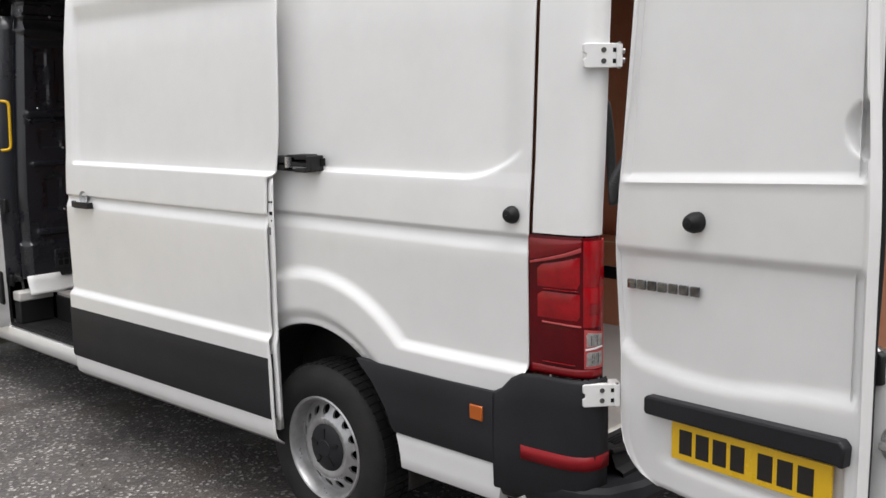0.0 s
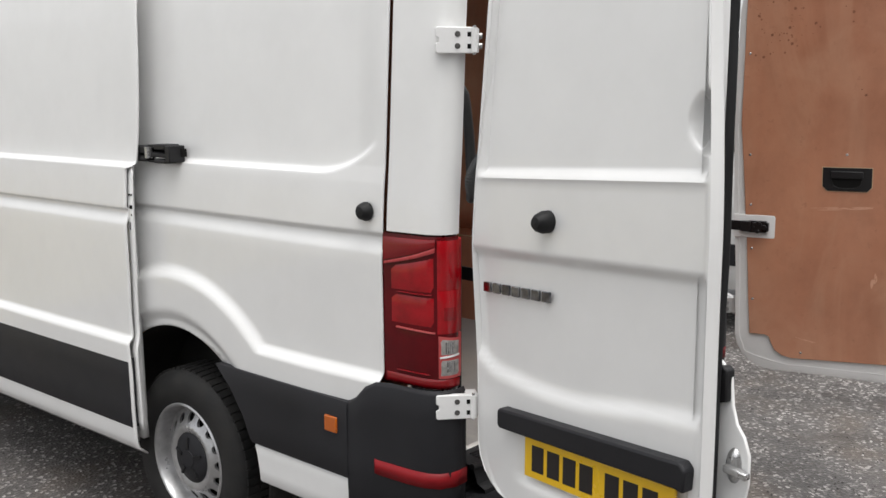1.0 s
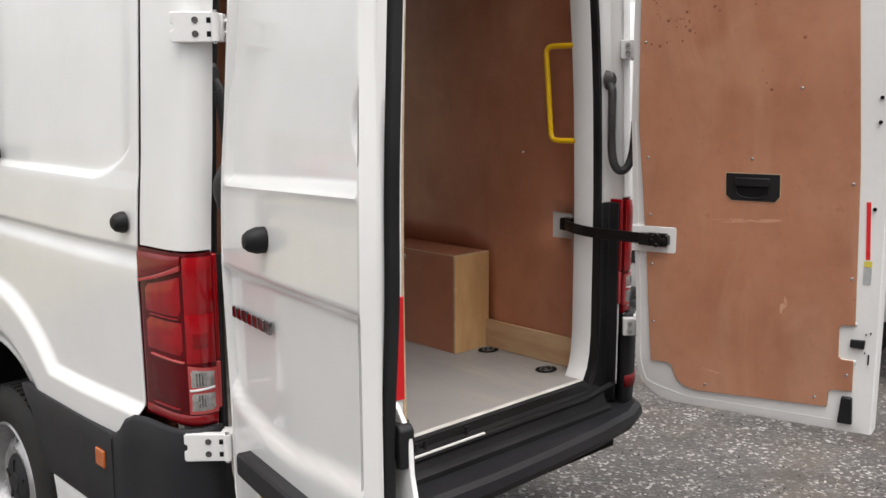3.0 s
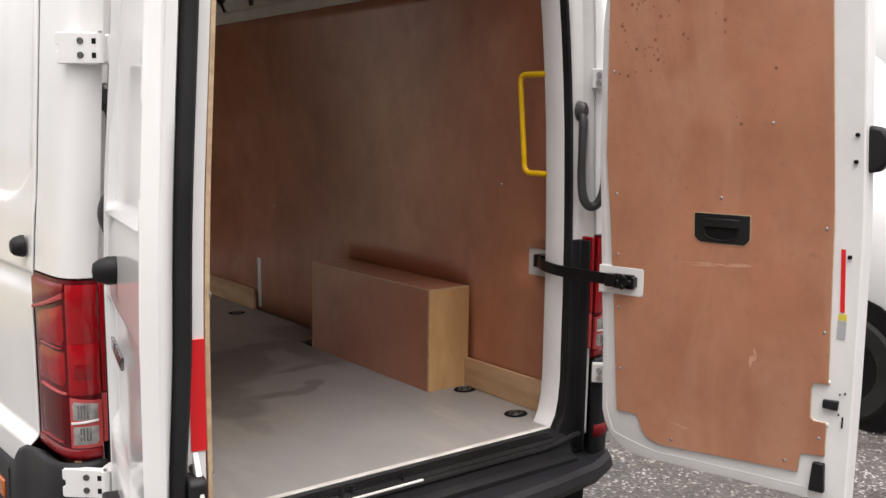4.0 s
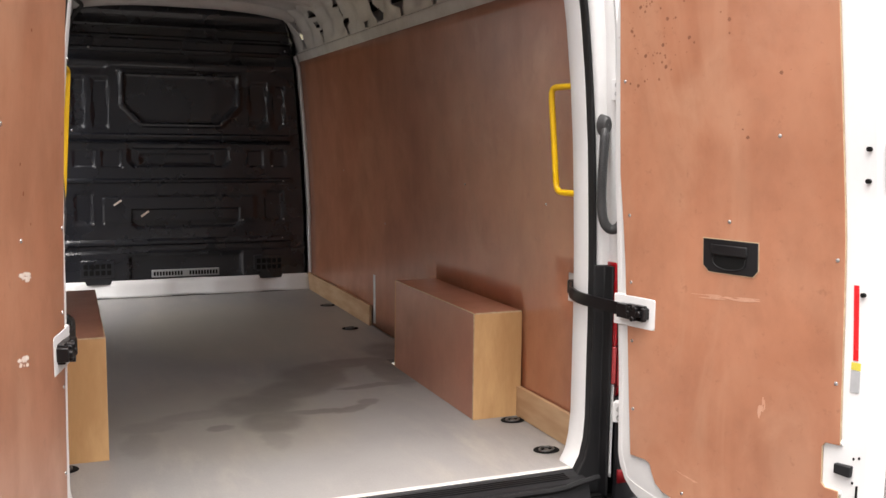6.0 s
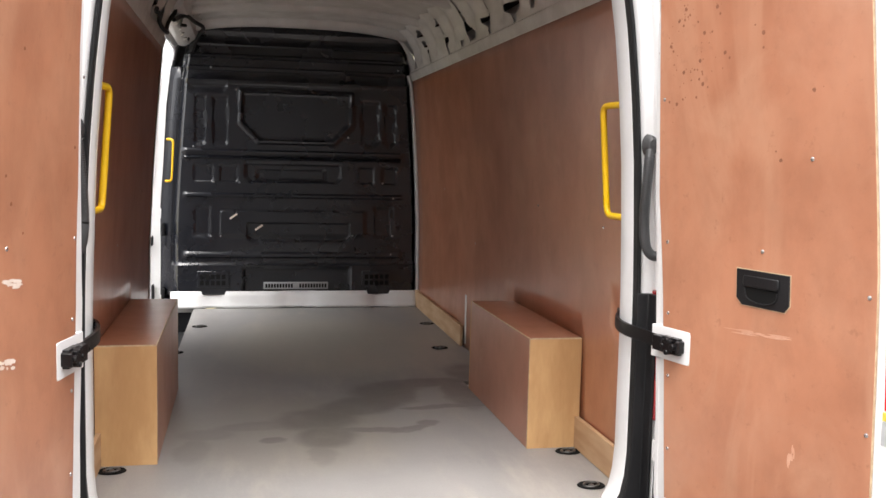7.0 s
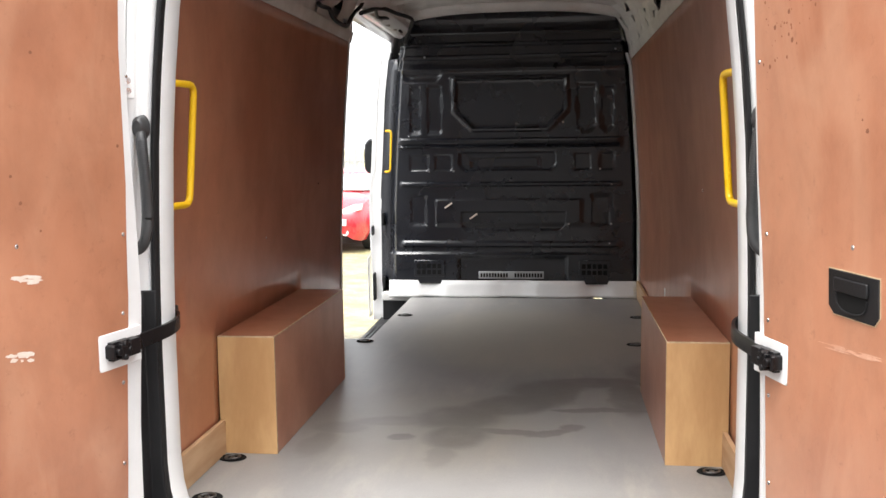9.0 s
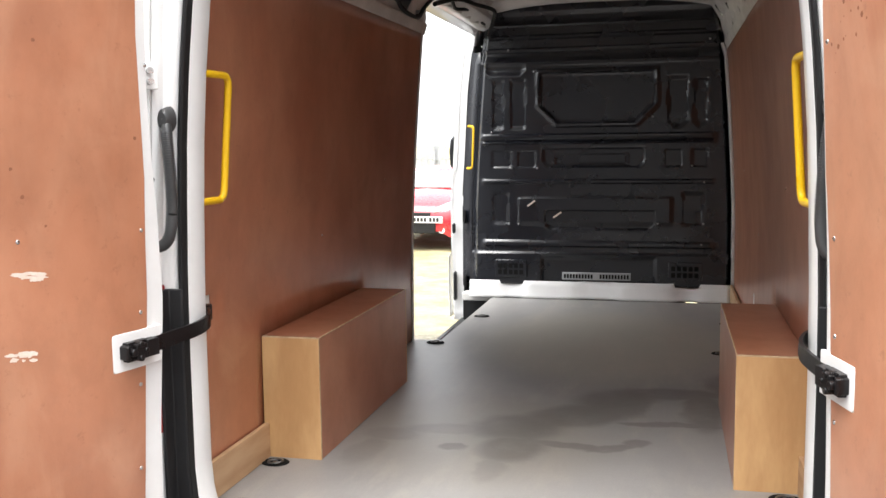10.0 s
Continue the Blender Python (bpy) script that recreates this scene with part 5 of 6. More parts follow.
def lean(door, inward, foot=1.25, bend=0.40, slope=0.060):
    """Tip a door's upper part inwards, as the body sides do above the waist."""
    for ob in [door] + list(door.children):
        bm = bmesh.new()
        bm.from_mesh(ob.data)
        for cut in range(5):
            bmesh.ops.bisect_plane(bm, geom=bm.verts[:] + bm.edges[:] + bm.faces[:], plane_co=(0, 0, foot + bend * cut / 4), plane_no=(0, 0, 1))
        for v in bm.verts:
            h = max(0.0, v.co.z - foot)
            v.co.y += inward * slope * (h * h / (2 * bend) if h < bend else h - bend / 2)
        bm.to_mesh(ob.data)
        bm.free()


lean(near_door, 1)
lean(off_door, -1)


# ---- hinges, check straps, cable hoses
def hinge(k, z):
    """A white cast door hinge set across the corner: plate with two bolts, a forked knuckle at the door and a notch at the body."""
    cx, cy = (0.943, -0.004) if z < 1 else (0.914, 0.020)
    along = Vector((-k * 0.74, -0.67, 0))
    out = Vector((k * 0.67, -0.74, 0))

    def lay(a, b, d):
        return Vector((k * cx, cy, z)) + along * a + Vector((0, 0, b)) + out * d

    outline = [(-0.060, -0.033), (-0.054, -0.037), (0.052, -0.036), (0.060, -0.031), (0.060, 0.030), (0.052, 0.036), (-0.054, 0.037), (-0.060, 0.033), (-0.060, 0.010), (-0.052, 0.006), (-0.052, -0.006), (-0.060, -0.010)]
    base = part("hinge", prism(bmesh.new(), outline, lay, -0.014, 0.006), FRAME_WHITE, van, "white painted door hinge", bevel=0.0025)
    for dz in (-0.0165, 0.0165):
        part("bolt", prism(bmesh.new(), [(x + 0.002, y + dz) for x, y in circle(0.0082, 12)], lay, 0.003, 0.0085), DULL, base, "dull steel bolt head", bevel=0.001)
        # slot not cut, its inner shade painted as a near-black block
        part("slot", prism(bmesh.new(), [(0.030, dz - 0.007), (0.046, dz - 0.007), (0.046, dz + 0.006), (0.030, dz + 0.006)], lay, 0.003, 0.0068), DARK_VOID, base, smoothed=False)
    part("knuckle", rod(bmesh.new(), lay(0.050, -0.034, 0.004), lay(0.050, 0.034, 0.004), 0.010), FRAME_WHITE, base)
    part("knuckle_pin", rod(bmesh.new(), lay(0.050, -0.040, 0.004), lay(0.050, 0.040, 0.004), 0.005), ZINC, base)
    # mounting feet behind the plate, on the body and on the door
    part("hinge_foot", prism(bmesh.new(), [(-0.052, -0.030), (0.000, -0.030), (0.000, 0.030), (-0.052, 0.030)], lay, -0.050, -0.012), FRAME_WHITE, base, bevel=0.003)
    part("hinge_foot", prism(bmesh.new(), [(0.030, -0.034), (0.066, -0.034), (0.066, 0.034), (0.030, 0.034)], lay, -0.060, -0.012), FRAME_WHITE, base, bevel=0.003)
    for dz in (-0.014, 0.014):
        part("bolt", rod(bmesh.new(), lay(0.064, dz, -0.036), lay(0.078, dz, -0.036), 0.009), ZINC, base, "bright zinc bolt")


for k in (-1, 1):
    hinge(k, 0.808)
    hinge(k, 1.862)


for k, door, put in ((-1, near_door, near_in), (1, off_door, off_at)):
    end = door.matrix_basis @ Vector(put(0.140, THICK + 0.016, 1.172))
    start = Vector((k * 0.850, 0.285, 1.182))
    mid1 = Vector((k * 0.808, 0.205, 1.178))
    mid2 = Vector((k * 0.793, 0.085, 1.174))
    bm = bmesh.new()
    sweep(bm, curve_points([start, mid1, mid2, end], 8), [(-0.004, -0.020), (0.004, -0.020), (0.006, -0.011), (0.004, 0.020), (-0.004, 0.020)])
    strap = part("check_strap", bm, STRAP_BLACK, van, "curved black check strap")
    part("strap_socket", boxed(min(k * 0.855, k * 0.902), max(k * 0.855, k * 0.902), 0.262, 0.322, 1.156, 1.206), STRAP_BLACK, strap, bevel=0.004)
    part("socket_plate", boxed(min(k * 0.9045, k * 0.912), max(k * 0.9045, k * 0.912), 0.27, 0.415, 1.095, 1.245), PRIMER, van, "dull grey metal plate in a cut-out of the wall lining", bevel=0.002)
    # cable hose from the pillar to the door
    edge = door.matrix_basis @ Vector(put(0.062, 0.086, 1.60))
    line = [Vector((k * 0.843, 0.082, 1.752)), Vector((k * 0.832, 0.060, 1.71)), Vector((k * 0.821, 0.050, 1.60)), Vector((k * 0.818, 0.045, 1.50)), Vector((k * 0.824, 0.036, 1.438)), Vector((k * 0.844, 0.022, 1.413)),
            Vector((k * 0.866, 0.004, 1.430)), Vector((k * 0.878, -0.008, 1.49)), edge]
    pts = curve_points(line, 9)
    hose = part("cable_hose", sweep(bmesh.new(), pts, circle(0.0135, 10)), HOSE, van, "black corrugated cable hose")
    bm = bmesh.new()
    for a, b in zip(pts[8:], pts[9:]):
        for f in (0.0, 0.5):
            p = a.lerp(b, f)
            w = (b - a).normalized() * 0.0022
            rod(bm, p - w, p + w, 0.0160, 10)
    part("hose_ring", bm, HOSE, hose)
    bm = lathe(bmesh.new(), [(0.001, 0.034), (0.012, 0.034), (0.019, 0.026), (0.022, 0.006), (0.025, 0.0)], lambda a, b, d: (k * (0.843 + a), 0.092 - d, 1.752 + b * 1.5), 20)
    part("hose_boot", bm, HOSE, hose, "black rubber hose boot")

# ---------------------------------------------------------------- van: load space
FLOOR_Z = 0.58
WALL = [(0.58, 0.905), (1.20, 0.900), (1.55, 0.882), (1.90, 0.858), (2.27, 0.826)]


def wall_x(z):
    return lerp_table(WALL, z)


# floor board with the cut for the side step
bm = prism(bmesh.new(), [(-0.900, 0.148), (0.900, 0.148), (0.900, 0.766), (0.698, 0.766), (0.698, 1.87), (0.900, 1.87), (0.900, 4.225), (-0.735, 4.225), (-0.738, 4.070), (-0.752, 2.780), (-0.900, 2.760), (-0.900, 1.87), (-0.698, 1.87), (-0.698, 0.766), (-0.900, 0.766)], lambda a, b, d: (a, b, d), FLOOR_Z - 0.018, FLOOR_Z)
part("load_floor", bm, FLOOR, van, "grey coated load floor with a dark water stain", smoothed=False, bevel=0.002)
# side step well
bm = box(box(bmesh.new(), -0.985, -0.735, 2.80, 4.36, 0.392, 0.404), -0.748, -0.738, 2.80, 4.22, 0.404, 0.562)
step = part("side_step", bm, BLACK_PLASTIC, van, "black plastic side step")
for j in range(7):
    part("tread_rib", boxed(-0.965 + j * 0.03, -0.953 + j * 0.03, 3.0, 4.0, 0.404, 0.410), BLACK_PLASTIC, step)
part("step_end", boxed(-0.960, -0.74, 4.26, 4.36, 0.545, 0.605), PRIMER, van, bevel=0.01)
part("step_riser", boxed(-0.955, -0.745, 4.265, 4.355, 0.405, 0.558), BLACK_PLASTIC, van, bevel=0.006)


def wall_lining(k, y0, y1, cut):
    """Curved plywood wall lining with its raw front and rear edges."""
    bm = bmesh.new()
    zs = [FLOOR_Z + 0.002, 0.70, 0.85, 1.00, 1.115, 1.222] + steps(1.28, 2.270, 0.06)
    ys = [y for y in sorted([y0, y1, 0.29, 0.396, 0.77, cut] + steps(0.3, 4.1, 0.2)) if y0 <= y <= y1]
    sheet(bm, lambda y, z: (k * wall_x(z), y, z), ys, zs, lambda y, z: not (0.77 < y < cut and z < 1.0) and not (0.29 < y < 0.396 and 1.115 < z < 1.222))
    return part("wall_lining", bm, PLY, van, "red-brown film-faced plywood wall lining", solid=0.009, toward=(-k, 0, 0))


wall_lining(1, 0.228, 4.265, 1.71)
wall_lining(-1, 0.228, 2.735, 1.85)
# pale joint strip low on the off side wall, dark joint above it
bm = sheet(bmesh.new(), lambda y, z: (wall_x(z) - 0.0015, y, z), [2.690, 2.730], steps(0.60, 0.895, 0.1))
part("joint_strip", bm, FRAME_WHITE, van, "pale strip over a lining joint", solid=0.004, toward=(-1, 0, 0))
# raw timber skirting along the walls
for k, spans in ((1, ((0.23, 0.755), (2.74, 4.265))), (-1, ((0.23, 0.755),))):
    for y0, y1 in spans:
        h = 0.125
        bm = boxed(min(k * 0.880, k * 0.897), max(k * 0.880, k * 0.897), y0, y1, FLOOR_Z + 0.001, FLOOR_Z + h)
        part("skirting_strip", bm, SPRUCE, van, "raw timber skirting strip", bevel=0.002)
for k, spots in ((1, ((0.55, 1.46), (1.32, 1.50), (3.3, 1.5), (2.50, 1.22))), (-1, ((1.35, 1.31), (0.30, 0.80), (2.2, 1.5)))):
    for y, z in spots:
        bm = lathe(bmesh.new(), [(0.0005, 0.003), (0.004, 0.0024), (0.006, 0.0)], lambda a, b, d: (k * (wall_x(z) - d), y + a, z + b), 10)
        part("screw", bm, ZINC, van)


# wheel arch boxes: film-faced top and side, raw birch end
def arch_box(k):
    y0, y1, x0, top = 0.757, (1.712 if k > 0 else 1.85), 0.690, 1.014
    unit = thing("wheel_arch_box", "plywood wheel arch box with raw birch end on van floor", "storage box", "wheel arch boxes", at=(k * 0.79, (y0 + y1) / 2, FLOOR_Z))
    ox, oy, oz = unit.location

    def slab(name, xa, xb, ya, yb, za, zb, m, label=""):
        a, b = sorted((k * xa, k * xb))
        part(name, boxed(a - ox, b - ox, ya - oy, yb - oy, za - oz, zb - oz), m, unit, label, smoothed=False, bevel=0.0012)

    slab("side_board", x0, x0 + 0.012, y0 + 0.012, y1, FLOOR_Z, top - 0.012, PLY, "red-brown film-faced side board")
    slab("top_board", x0, wall_x(top) - 0.0005, y0 + 0.012, y1, top - 0.012, top, PLY, "red-brown film-faced top board")
    slab("end_board", x0, wall_x(top) - 0.0005, y0, y0 + 0.012, FLOOR_Z, top - 0.004, BIRCH, "raw birch plywood end board")
    slab("end_board", x0, wall_x(top) - 0.0005, y1, y1 + 0.012, FLOOR_Z, top - 0.004, BIRCH, "raw birch plywood end board")
    slab("edge_strip", x0 - 0.0008, x0 + 0.010, y0 + 0.002, y0 + 0.012, FLOOR_Z, top - 0.001, PLY_EDGE, "pale raw board edge")
    slab("edge_strip", x0 + 0.010, wall_x(top) - 0.0005, y0 + 0.002, y0 + 0.0125, top - 0.004, top + 0.0006, PLY_EDGE, "pale raw board edge")
    slab("edge_strip", x0 - 0.0006, x0 + 0.004, y0 + 0.013, y1, top - 0.004, top + 0.0005, PLY_EDGE, "pale worn board edge")


arch_box(1)
arch_box(-1)


# lashing rings let into the floor
def lashing_ring(x, y):
    dish = bmesh.new()
    lathe(dish, [(0.050, 0.002), (0.047, 0.005), (0.041, 0.003), (0.038, 0.0015), (0.001, 0.0012)], lambda a, b, d: (x + a, y + b * 0.82, FLOOR_Z + d), 24)
    d = part("lashing_ring", dish, DARK_VOID, van, "recessed metal lashing ring")
    pts = [(x + 0.026 * math.cos(q), y + 0.022 * math.sin(q), FLOOR_Z + 0.006 + 0.002 * math.cos(q)) for q in [2 * math.pi * j / 20 for j in range(20)]]
    part("ring", sweep(bmesh.new(), pts, circle(0.0042, 8), closed=True), DULL, d, "dull metal ring")
    part("centre_bolt", rod(bmesh.new(), (x, y, FLOOR_Z), (x, y, FLOOR_Z + 0.006), 0.009), DULL, d)


for x, y in ((0.748, 2.695), (0.826, 3.50), (0.838, 0.700), (0.790, 0.326), (-0.764, 2.695), (-0.664, 3.50), (-0.838, 0.700), (-0.790, 0.326)):
    lashing_ring(x, y)


# grab rails
def grab_rail(pts, name="grab_rail", r=0.011):
    line = []
    for k, p in enumerate(pts):
        p = Vector(p)
        if 0 < k < len(pts) - 1:
            a, b = (Vector(pts[k - 1]) - p).normalized(), (Vector(pts[k + 1]) - p).normalized()
            for f in (0.0, 0.25, 0.5, 0.75, 1.0):
                line.append(p + a * 0.032 * (1 - f) ** 2 + b * 0.032 * f ** 2)
        else:
            line.append(p)
    return part(name, sweep(bmesh.new(), line, circle(r, 10), up=(0.31, 0.9, 0.2)), YELLOW, van, "yellow steel grab rail")


for k in (-1, 1):
    grab_rail([(k * 0.800, 0.215, 1.883), (k * 0.787, 0.348, 1.883), (k * 0.811, 0.335, 1.519), (k * 0.822, 0.215, 1.519)])
grab_rail([(-0.930, 4.385, 1.786), (-0.883, 4.352, 1.786), (-0.893, 4.352, 1.487), (-0.940, 4.385, 1.487)], r=0.0095)


# ---- bulkhead: one moulded black sheet in relief
def soft_box(x, z, x0, x1, z0, z1, edge=0.012, chamfer=0.0):
    """1 inside a rectangle with soft edges and, below, chamfered corners."""
    d = min(x - x0, x1 - x, z - z0, z1 - z)
    if chamfer:
        d = min(d, (min(x - x0, x1 - x) + (z - z0) - chamfer) * 0.707)
    return smooth(0.0, edge, d)


def bulk_width(z):
    return lerp_table([(0.66, 0.900), (1.2, 0.896), (1.5, 0.880), (1.9, 0.852), (2.30, 0.820), (2.42, 0.800), (2.52, 0.775), (2.60, 0.735)], z)


def bulk_relief(x, z):
    """Depth of the sheet towards the cab."""
    d = 0.0
    # lower foot, which stands out, with two pillars at its ends
    d -= 0.020 * (1 - smooth(0.890, 0.905, z))
    d += 0.030 * soft_box(x, z, -0.40, 0.40, 0.64, 0.885, 0.03)
    # header steps
    d -= 0.016 * (1 - smooth(0.006, 0.014, abs(z - 2.300))) + 0.012 * (1 - smooth(0.006, 0.016, abs(z - 2.215)))
    d += 0.018 * smooth(2.23, 2.26, z) + 0.012 * smooth(2.36, 2.60, z)
    d -= 0.014 * (1 - smooth(0.006, 0.016, abs(z - 2.385))) + 0.012 * (1 - smooth(0.006, 0.016, abs(z - 2.470))) + 0.012 * smooth(2.53, 2.56, z)
    # window panel: raised rim and sunk middle
    d -= 0.016 * soft_box(x, z, -0.435, 0.405, 1.765, 2.165, 0.016, 0.14)
    d += 0.026 * soft_box(x, z, -0.405, 0.376, 1.792, 2.140, 0.014, 0.13)
    # cross ribs
    for c, w in ((1.705, 0.020), (1.668, 0.008), (1.395, 0.018), (0.962, 0.022)):
        d -= 0.016 * (1 - smooth(w * 0.5, w, abs(z - c))) * smooth(0.80, 0.77, abs(x + 0.02))
    # sunk panels between them
    for x0, x1, z0, z1, e, depth in ((-0.385, 0.315, 1.490, 1.630, 0.014, 0.014), (-0.30, 0.20, 1.505, 1.590, 0.012, 0.010), (0.440, 0.560, 1.490, 1.615, 0.010, 0.012), (0.615, 0.725, 1.490, 1.615, 0.010, 0.012),
                                     (-0.745, -0.600, 1.490, 1.615, 0.010, 0.010), (-0.560, -0.43, 1.490, 1.615, 0.010, 0.010),
                                     (-0.560, 0.500, 1.095, 1.290, 0.012, -0.010), (-0.372, 0.385, 1.060, 1.200, 0.012, 0.016), (0.56, 0.70, 1.095, 1.32, 0.012, 0.012), (-0.74, -0.62, 1.095, 1.32, 0.012, 0.010),
                                     (-0.735, -0.655, 1.760, 2.098, 0.010, 0.012), (-0.610, -0.50, 1.760, 2.098, 0.010, 0.012), (0.455, 0.590, 1.760, 2.095, 0.010, 0.014), (0.625, 0.715, 1.760, 2.075, 0.010, 0.014),
                                     (-0.79, -0.50, 2.130, 2.200, 0.02, 0.014)):
        d += depth * soft_box(x, z, x0, x1, z0, z1, e, 0.04 if depth > 0.012 else 0.0)
    return d


bm = bmesh.new()
vz = steps(0.675, 2.605, 0.0125)
sheet(bm, lambda s, z: (s * bulk_width(z), 4.286 + bulk_relief(s * bulk_width(z), z) + 0.06 * smooth(0.945, 0.99, abs(s)), z), [k / 72 for k in range(-72, 73)], vz)
bulkhead = part("bulkhead", bm, BULK, van, "black moulded plastic bulkhead", solid=0.006, toward=(0, -1, 0))
bm = prism(bmesh.new(), [(-0.245, 0.712), (0.225, 0.712), (0.225, 0.764), (-0.245, 0.764)], lambda a, b, d: (a, d, b), 4.272, 4.290)
grille = part("vent_grille", bm, LABEL, bulkhead, "grey slotted vent grille", bevel=0.003)
# slots are near-black blocks that paint the shade inside the grille
for j in range(22):
    x = -0.225 + j * 0.0205
    if abs(x + 0.01) > 0.02:
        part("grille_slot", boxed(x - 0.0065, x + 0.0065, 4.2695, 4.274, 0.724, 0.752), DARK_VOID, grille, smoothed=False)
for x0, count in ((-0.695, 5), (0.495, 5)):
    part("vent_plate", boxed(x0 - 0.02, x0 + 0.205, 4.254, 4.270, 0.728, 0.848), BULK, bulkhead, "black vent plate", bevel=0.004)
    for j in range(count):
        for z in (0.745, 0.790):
            # vent openings are not cut; near-black blocks paint their shade
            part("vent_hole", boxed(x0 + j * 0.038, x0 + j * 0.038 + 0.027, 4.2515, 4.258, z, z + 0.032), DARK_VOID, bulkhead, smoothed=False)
for x, z in ((-0.62, 2.30), (-0.80, 2.33), (-0.445, 2.15), (0.36, 1.83), (0.72, 2.33), (0.70, 1.39), (0.69, 0.97), (-0.62, 1.10), (-0.55, 1.10), (0.62, 1.50), (-0.74, 1.74), (-0.42, 1.49), (-0.60, 1.49), (0.40, 1.11), (0.70, 1.11)):
    bm = lathe(bmesh.new(), [(0.0005, 0.006), (0.005, 0.005), (0.008, 0.0)], lambda a, b, d: (x + a, 4.272 - d, z + b), 10)
    part("clip", bm, ZINC, bulkhead)
for x, z, turn in ((-0.46, 1.245, 35), (-0.28, 1.165, 35)):
    c, s = math.cos(radians(turn)), math.sin(radians(turn))
    bm = prism(bmesh.new(), [(-0.032, -0.006), (0.032, -0.006), (0.032, 0.006), (-0.032, 0.006)], lambda a, b, d: (x + a * c - b * s, d, z + a * s + b * c), 4.262, 4.286)
    part("scratch", bm, SCUFF, bulkhead, "pale bare scrape")
# white sheet under it and the posts that close its ends
bm = bmesh.new()
rows = []
for x in steps(-0.90, 0.90, 0.05):
    y = 4.268 + 0.022 * (1 if (abs(x) % 0.55) < 0.12 else 0)
    rows.append([bm.verts.new(p) for p in ((x, y - 0.045, 0.582), (x, y - 0.038, 0.600), (x, y - 0.012, 0.660), (x, y - 0.004, 0.70))])
for a, b in zip(rows, rows[1:]):
    for i in range(3):
        bm.faces.new((a[i], b[i], b[i + 1], a[i + 1]))
part("bulkhead_foot", bm, FRAME_WHITE, van, "white pressed sheet below the bulkhead", solid=0.003)
for k in (-1, 1):
    bm = bmesh.new()
    sheet(bm, lambda s, z: (k * (wall_x(min(z, 2.27)) - (0.0, 0.014, 0.016)[s] + (0.0 if z < 2.27 else -0.02)), ((4.250, 4.256, 4.35) if k > 0 else (4.345, 4.346, 4.36))[s], z), [0, 1, 2], steps(0.60, 2.30, 0.08))
    part("bulkhead_post", bm, FRAME_WHITE if k > 0 else BULK, van, "white post beside the bulkhead" if k > 0 else "black post beside the bulkhead", solid=0.004)

# ---- ceiling: ribbed sheet, cross bows, and pierced cant rails
bm = bmesh.new()
sheet(bm, lambda x, y: (x, y, 2.632 - 0.05 * (abs(x) / 0.7) ** 3 - 0.006 * (1 if (round(x * 100) // 9) % 2 else 0)), steps(-0.72, 0.72, 0.03), steps(0.16, 4.35, 0.3))
ceiling = part("ceiling", bm, PRIMER, van, "pale ribbed sheet metal ceiling", solid=0.003, toward=(0, 0, -1))
for y, w, drop in ((0.9, 0.05, 0.030), (1.75, 0.05, 0.030), (2.62, 0.06, 0.035), (3.45, 0.05, 0.030), (4.10, 0.09, 0.045)):
    bm = bmesh.new()
    rows = []
    for x in steps(-0.74, 0.74, 0.08):
        z = 2.628 - 0.05 * (abs(x) / 0.7) ** 3
        rows.append([bm.verts.new(p) for p in ((x, y - w - 0.02, z), (x, y - w, z - drop * 0.6), (x, y - w * 0.5, z - drop), (x, y + w * 0.5, z - drop), (x, y + w, z - drop * 0.6), (x, y + w + 0.02, z))])
    for a, b in zip(rows, rows[1:]):
        for i in range(5):
            bm.faces.new((a[i], b[i], b[i + 1], a[i + 1]))
    part("roof_bow", bm, PRIMER, van, "pale pressed roof bow")


def rail_hole(y, s):
    """True where the cant rail is pierced: tall curling slots, funnel-shaped openings, small triangles and short slots."""
    z = lerp_table([(0.065, 2.320), (0.20, 2.445), (0.30, 2.530), (0.38, 2.590)], s)
    if s < 0.066:
        return False
    for c in (4.12, 2.42, 0.74):
        if 2.335 < z < 2.575 and abs(y - c - 0.07 * smooth(2.44, 2.36, z) * -1 - 0.03 * smooth(2.42, 2.55, z)) < 0.032 + 0.030 * smooth(2.43, 2.36, z):
            return True
    for c, w in ((3.52, 0.075), (2.95, 0.085), (1.99, 0.105), (1.55, 0.125), (0.30, 0.10)):
        if 2.328 < z < 2.415 and abs(y - c - 0.25 * (z - 2.33)) < 0.024 + (w - 0.024) * smooth(2.36, 2.40, z):
            return True
    for c in (3.62, 3.05, 1.35):
        if 2.50 < z < 2.545 and abs(y - c) < 0.075 * (2.555 - z) / 0.055:
            return True
    for c, z0, z1 in ((3.62, 2.435, 2.475), (3.02, 2.440, 2.480), (1.98, 2.450, 2.500), (1.28, 2.350, 2.410), (2.60, 2.332, 2.362), (0.98, 2.36, 2.42)):
        if z0 < z < z1 and abs(y - c) < 0.026:
            return True
    return False


